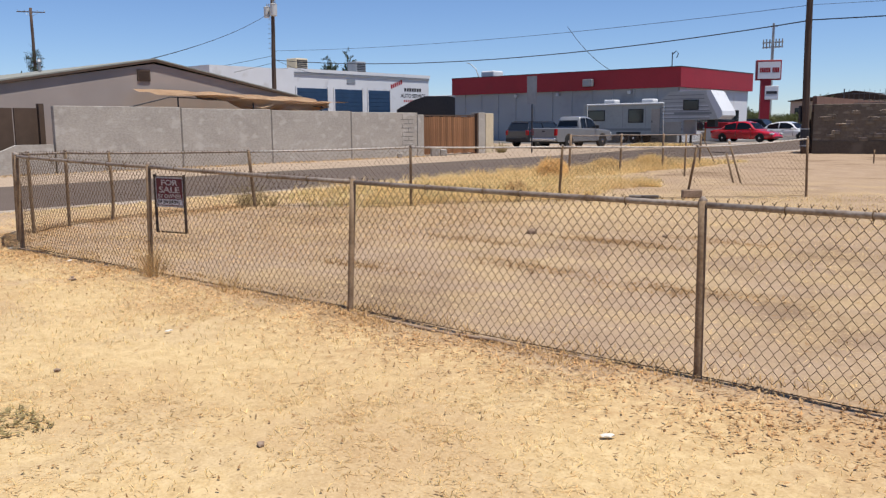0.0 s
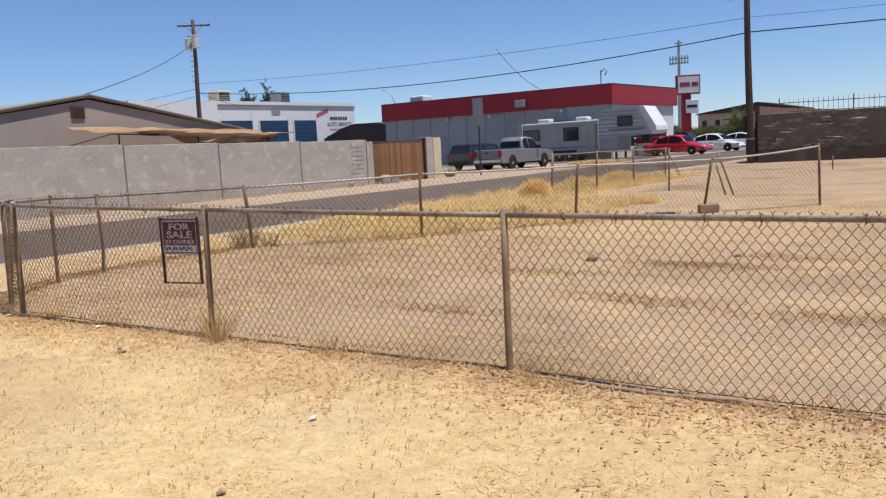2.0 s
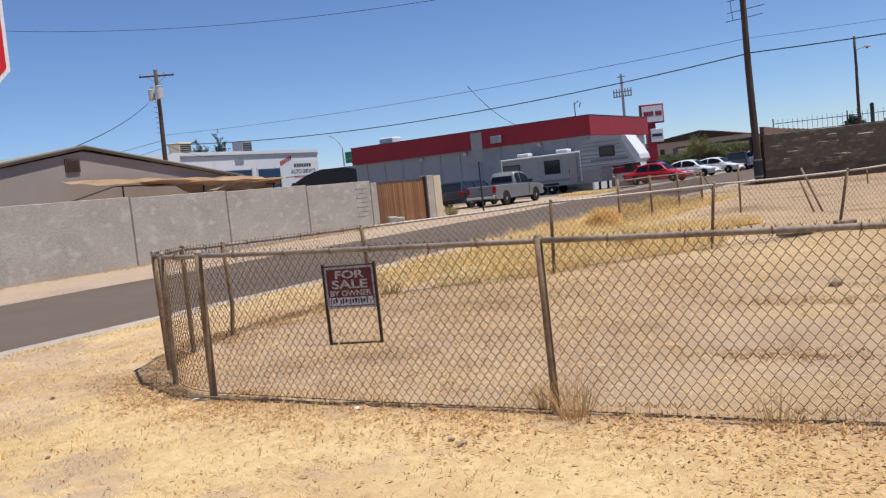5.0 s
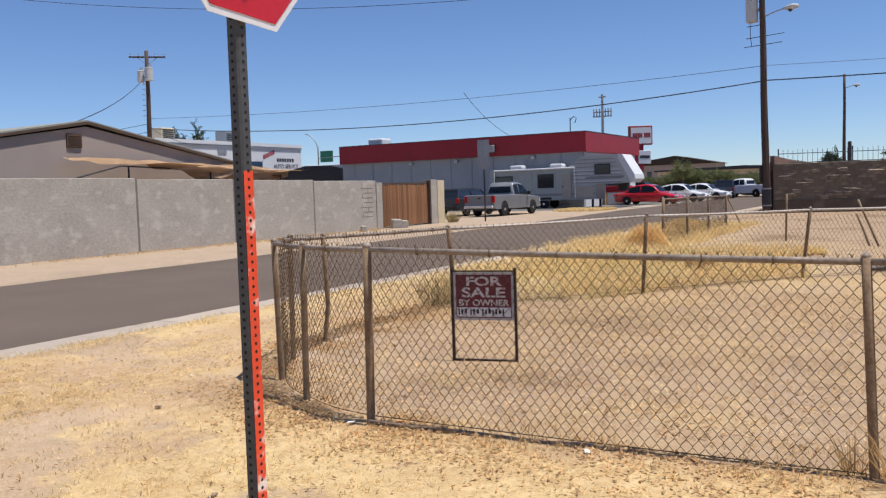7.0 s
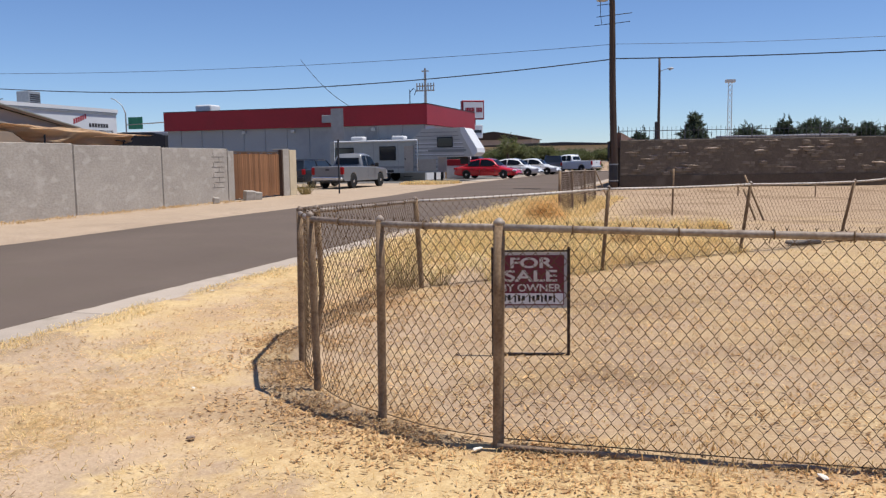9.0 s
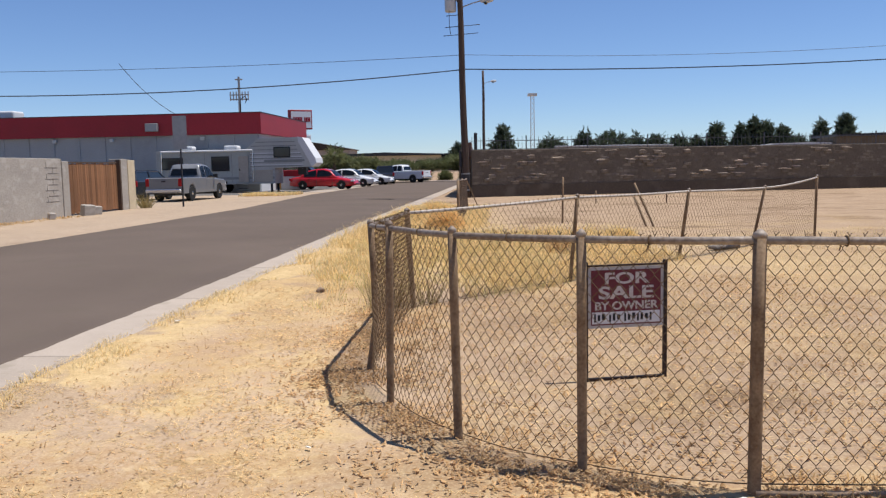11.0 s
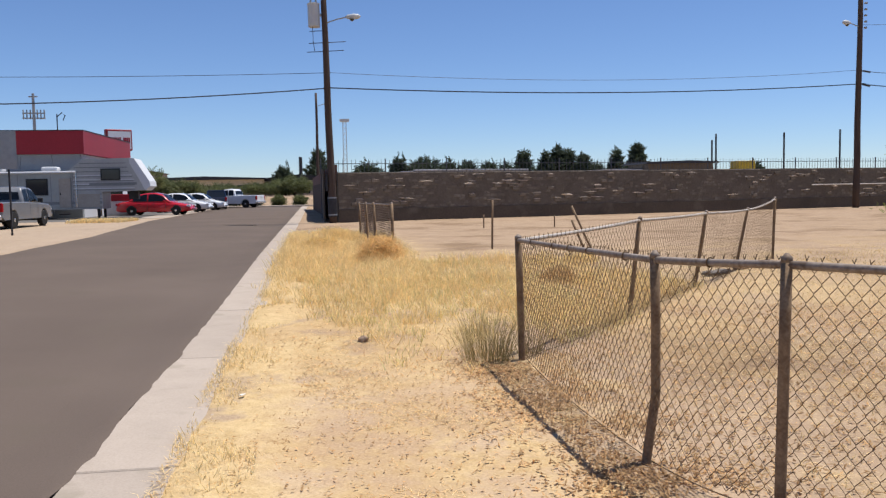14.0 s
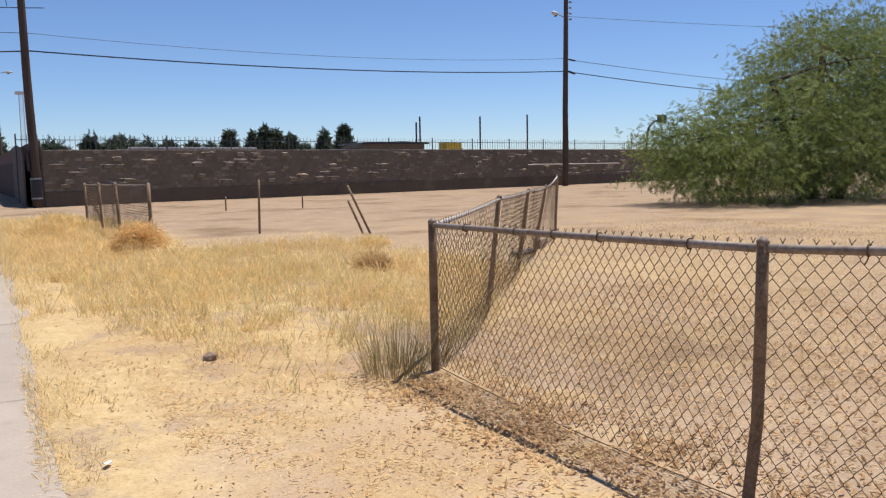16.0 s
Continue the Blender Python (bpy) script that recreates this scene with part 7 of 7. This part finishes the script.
# ---- iron picket fence behind the dark wall ----
M_IRON = mat("weathered_iron", (0.15, 0.15, 0.155), (0.09, 0.09, 0.095), rough=0.7, metal=0.2, scale=4, fine=30, bump=0)
iron = thing("iron_picket_fence", sw_m @ Matrix.Translation((0.6, 7.0, 0)), "dark iron picket fence on the rise behind the dark wall", "fence")
for z in (2.5, 3.0):
    part("rail", a_box(0, 64.5, -0.02, 0.02, z, z + 0.035), M_IRON, iron)
picket = None
for k in range(258):
    x = k * 0.25
    if picket is None:
        picket = part("picket", a_box(-0.009, 0.009, -0.009, 0.009, 0.0, 3.2), M_IRON, iron)
    else:
        again(picket, iron, pose(x, 0, 0.03 * ((k * 7) % 3)))
ipost = None
for k in range(17):
    if ipost is None:
        ipost = part("fence_post", a_box(-0.03, 0.03, -0.03, 0.03, 0, 3.3), M_IRON, iron)
    else:
        again(ipost, iron, pose(k * 3.75, 0.02, 0))
for x, h in ((114.0, 18.0), (112.6, 16.0), (138.0, 18.3), (158.2, 19.2)):
    p = thing("steel_mast", pose(x, 260.0, 0), "tall slim dark steel mast far behind the wall", "mast", "distant steel masts")
    part("post_shaft", a_tube([(0, 0, 0), (0, 0, h)], 0.3, 8), M_DARKSTEEL, p)
    part("post_top", a_tube([(0, 0, h), (0, 0, h + 0.2)], [0.3, 0.1], 8), M_DARKSTEEL, p)
gs = thing("green_road_sign", pose(34.6, 60.0, 0), "dark green road sign on a curved pipe arm", "sign")
part("pipe_arm", a_tube([(-1.1, 0, 0), (-1.1, 0, 3.6), (-0.9, 0, 4.4), (-0.3, 0, 4.9), (0.2, 0, 5.0)], 0.09, 8), M_DARKSTEEL, gs)
part("sign_plate", a_box(0.1, 1.1, -0.06, 0.06, 4.8, 5.5), mat("dark_green_sign", (0.03, 0.07, 0.04), rough=0.5, scale=2, fine=20, bump=0), gs)

wp = thing("wall_pipe", pose(0, 0, 0), "pale horizontal pipe on brackets along the dark wall", "pipe")
part("pipe_run", a_tube([sw_m @ Vector((x, -0.24, 1.38)) for x in (28.6, 31.0, 34.0, 38.0)], 0.035, 8), M_PALERAIL, wp)
for x in (28.8, 32.0, 35.5):
    part("pipe_bracket", a_tube([sw_m @ Vector((x, -0.24, 1.36)), sw_m @ Vector((x, -0.05, 1.36))], 0.02, 6), M_STEEL, wp)

# low buildings and yards beyond
def far_building(m, w, d, h, wall_mat, roof_mat, label, slope=0.6):
    t = thing("low_building", m, label, "building")
    part("wall", a_box(-w / 2, w / 2, 0, d, 0, h), wall_mat, t)
    part("roof", a_prism([(-w / 2 - 0.6, h), (w / 2 + 0.6, h), (w / 2 + 0.4, h + 0.25), (w * 0.1, h + 0.25 + slope), (-w / 2 - 0.4, h + 0.25)], "y", -0.8, d + 0.8), roof_mat, t)
    for k in range(int(w / 4)):
        x = -w / 2 + 2 + 4 * k
        part("window", a_box(x - 0.7, x + 0.7, -0.06, -0.004, h * 0.35, h * 0.75), M_GLASS, t)
    return t


far_building(pose(-38, 156, 0), 26, 10, 3.9, M_CREAM, M_DARKSTEEL, "low cream building with a long dark roof beyond the street", 0.4)
far_building(pose(-20, 158, 0), 15, 10, 3.6, M_STUCCO, M_DARKSTEEL, "tan building with a shallow dark gable roof", 0.9)
far_building(pose(2.0, 120, 0), 11, 8, 3.9, M_GREYWALL, M_WHITE, "low building with a pale roof beyond the iron fence", 0.1)
far_building(pose(27.5, 120, 0), 7, 8, 3.7, M_GREYWALL, M_WHITE, "low shed with a white roof beyond the iron fence", 0.1)
far_building(pose(36.8, 118, 0), 10, 8, 4.7, M_STONECORE, M_DARKSTEEL, "long dark shed beyond the iron fence", 0.15)
M_DARKROOF = mat("dark_brown_shingles", (0.055, 0.04, 0.032), (0.035, 0.026, 0.021), rough=0.9, scale=1, fine=8)
far_building(pose(-76, 258, 0), 30, 14, 7.6, M_STUCCO, M_DARKROOF, "distant tan building with a dark brown gable roof", 2.4)
far_building(pose(-150, 95, 0), 30, 12, 5.0, M_STUCCO, M_SHINGLE, "distant low house behind the block wall", 1.0)
yb = thing("yellow_container", pose(47.6, 119, 0), "yellow container beyond the iron fence", "container")
part("container_body", a_box(-1.4, 1.4, 0, 2.4, 3.4, 5.0, bevel=0.05), mat("container_yellow", (0.62, 0.45, 0.05), rough=0.5, scale=1, fine=10), yb)
part("container_base", a_box(-1.4, 1.4, 0, 2.4, 0, 3.38), M_GREYWALL, yb)
tower = thing("lattice_tower", pose(21.0, 1000, 0), "slim pale lattice mast far off", "tower")
for sx, sy in ((-2.4, -2.4), (2.4, -2.4), (2.4, 2.4), (-2.4, 2.4)):
    part("tower_leg", a_tube([(sx, sy, 0), (sx * 0.8, sy * 0.8, 85)], 0.35, 6), M_TRANS, tower)
for k in range(14):
    z = 6 * k
    part("tower_brace", a_tube([(-2.3, -2.3, z), (2.2, -2.2, z + 6)], 0.22, 5), M_TRANS, tower)
    part("tower_brace", a_tube([(2.3, -2.3, z), (-2.2, -2.2, z + 6)], 0.22, 5), M_TRANS, tower)
part("tower_platform", a_box(-5.5, 5.5, -4.0, 4.0, 83.5, 86.5), M_TRANS, tower)
fp = thing("street_post", pose(-18.3, 150.0, 0), "thick dark post beyond the cross street", "post")
part("post_shaft", a_tube([(0, 0, 0), (0, 0, 7.5)], 0.3, 8), M_DARKSTEEL, fp)
part("post_top", a_tube([(0, 0, 7.5), (0, 0, 7.6)], [0.3, 0.1], 8), M_DARKSTEEL, fp)
strip = thing("retaining_wall", sw_m @ Matrix.Translation((3.6, 7.3, 0)), "low pale concrete wall under the iron fence", "wall", kind="structure")
part("concrete_face", a_box(2.6, 10.0, 0, 0.25, -0.1, 2.6), M_BLOCK, strip)
part("concrete_cap", a_box(2.6, 10.0, -0.04, 0.29, 2.6, 2.67, bevel=0.01), M_WHITE, strip)

# ---- blocks of the dark wall ----
def slump_block(seed):
    bm = a_box(-0.195, 0.195, -0.12, 0.05, -0.073, 0.073, bevel=0.014)
    for v in bm.verts:
        v.co += Vector((noise.noise(v.co * 7 + Vector((seed, 0, 0))), noise.noise(v.co * 7 + Vector((0, seed, 0))), noise.noise(v.co * 7 + Vector((0, 0, seed))))) * 0.011
    return bm


first = [link_mesh("block", slump_block(k * 13.7), M_STONE) for k in range(4)]
shapes = [o.data for o in first]
for o in first:
    bpy.data.objects.remove(o)
# mortar colour, paled so that it also carries the sun on jutting tops
M_SMEAR = mat("pale_mortar_ledge", (0.52, 0.43, 0.34), (0.32, 0.255, 0.2), rough=0.95, scale=3, fine=20, bump=0.3, random_mix=0.3)


def mortar_lump(seed):
    """A squeezed-out, uneven slug of mortar: flat on top, drooping at its ends."""
    bm = bmesh.new()
    bmesh.ops.create_icosphere(bm, subdivisions=2, radius=1.0)
    for v in bm.verts:
        k = 1 + 0.5 * noise.noise(v.co * 1.7 + Vector((seed, 0, 0)))
        x, y, z = v.co
        v.co = Vector((x * 0.23 * k, -0.06 + y * 0.075 * k, 0.075 + (min(z, 0.5) * 0.026 - 0.008 * x * x) * k + 0.035 * noise.noise((x * 2.2 + seed, 0, 0))))
    return bm


lumps = []
for k in range(5):
    o = link_mesh("mortar_ledge", mortar_lump(k * 5.3), M_SMEAR)
    lumps.append(o.data)
    bpy.data.objects.remove(o)
rest_v, rest_f = [], []
ledge_v, ledge_f = [], []
made = ledges = 0
for row in range(15):
    z = 0.06 + row * 0.158
    for col in range(190):
        x = (col + 0.5 * (row % 2)) * 0.405
        jut = -0.01 + 0.022 * random.random()
        out = random.random() < (0.12 * (0.4 + 1.2 * (0.5 + noise.noise((col * 0.11, row * 0.3, 0)))) if 4 <= row <= 13 else 0.0)
        if out:
            jut = 0.045 + 0.04 * random.random()
        near = 1.0 < x < 31.0 and out or (x < 5.0 and row % 2 == 0)
        m = pose(x, 0.075 - jut, z, 0, random.uniform(-2, 2), random.uniform(-2.5, 2.5))
        src = shapes[(row * 7 + col * 3) % 4]
        if near and made < 290:
            ob = new("block", src)
            ob.parent, ob.matrix_basis = stone_wall, m
            made += 1
        else:
            base = len(rest_v)
            rest_v += [m @ v.co for v in src.vertices]
            rest_f += [tuple(base + i for i in p.vertices) for p in src.polygons]
        if out and random.random() < 0.85:
            base = len(ledge_v)
            ml = m @ pose(0, 0, 0, 0, random.uniform(-4, 4), 0) @ Matrix.Diagonal((random.uniform(0.6, 1.9), 1, random.uniform(0.8, 1.7), 1))
            ledge = random.choice(lumps)
            ledge_v += [ml @ (v.co + Vector((0, 0, 0.02 * noise.noise((v.co.x * 9 + col, row, 0))))) for v in ledge.vertices]
            ledge_f += [tuple(base + i for i in p.vertices) for p in ledge.polygons]
for nm, vv, ff, mt, lb in (("blockwork", rest_v, rest_f, M_STONE, "joined courses of dark slump block"), ("mortar_ledges", ledge_v, ledge_f, M_SMEAR, "mortar ledges on jutting blocks, paled for their sunlit tops")):
    me = bpy.data.meshes.new(nm)
    me.from_pydata([tuple(v) for v in vv], [], ff)
    me.materials.append(mt)
    ob = new(nm, me)
    ob.parent = stone_wall
    tagged(ob, lb, kind="stuff")
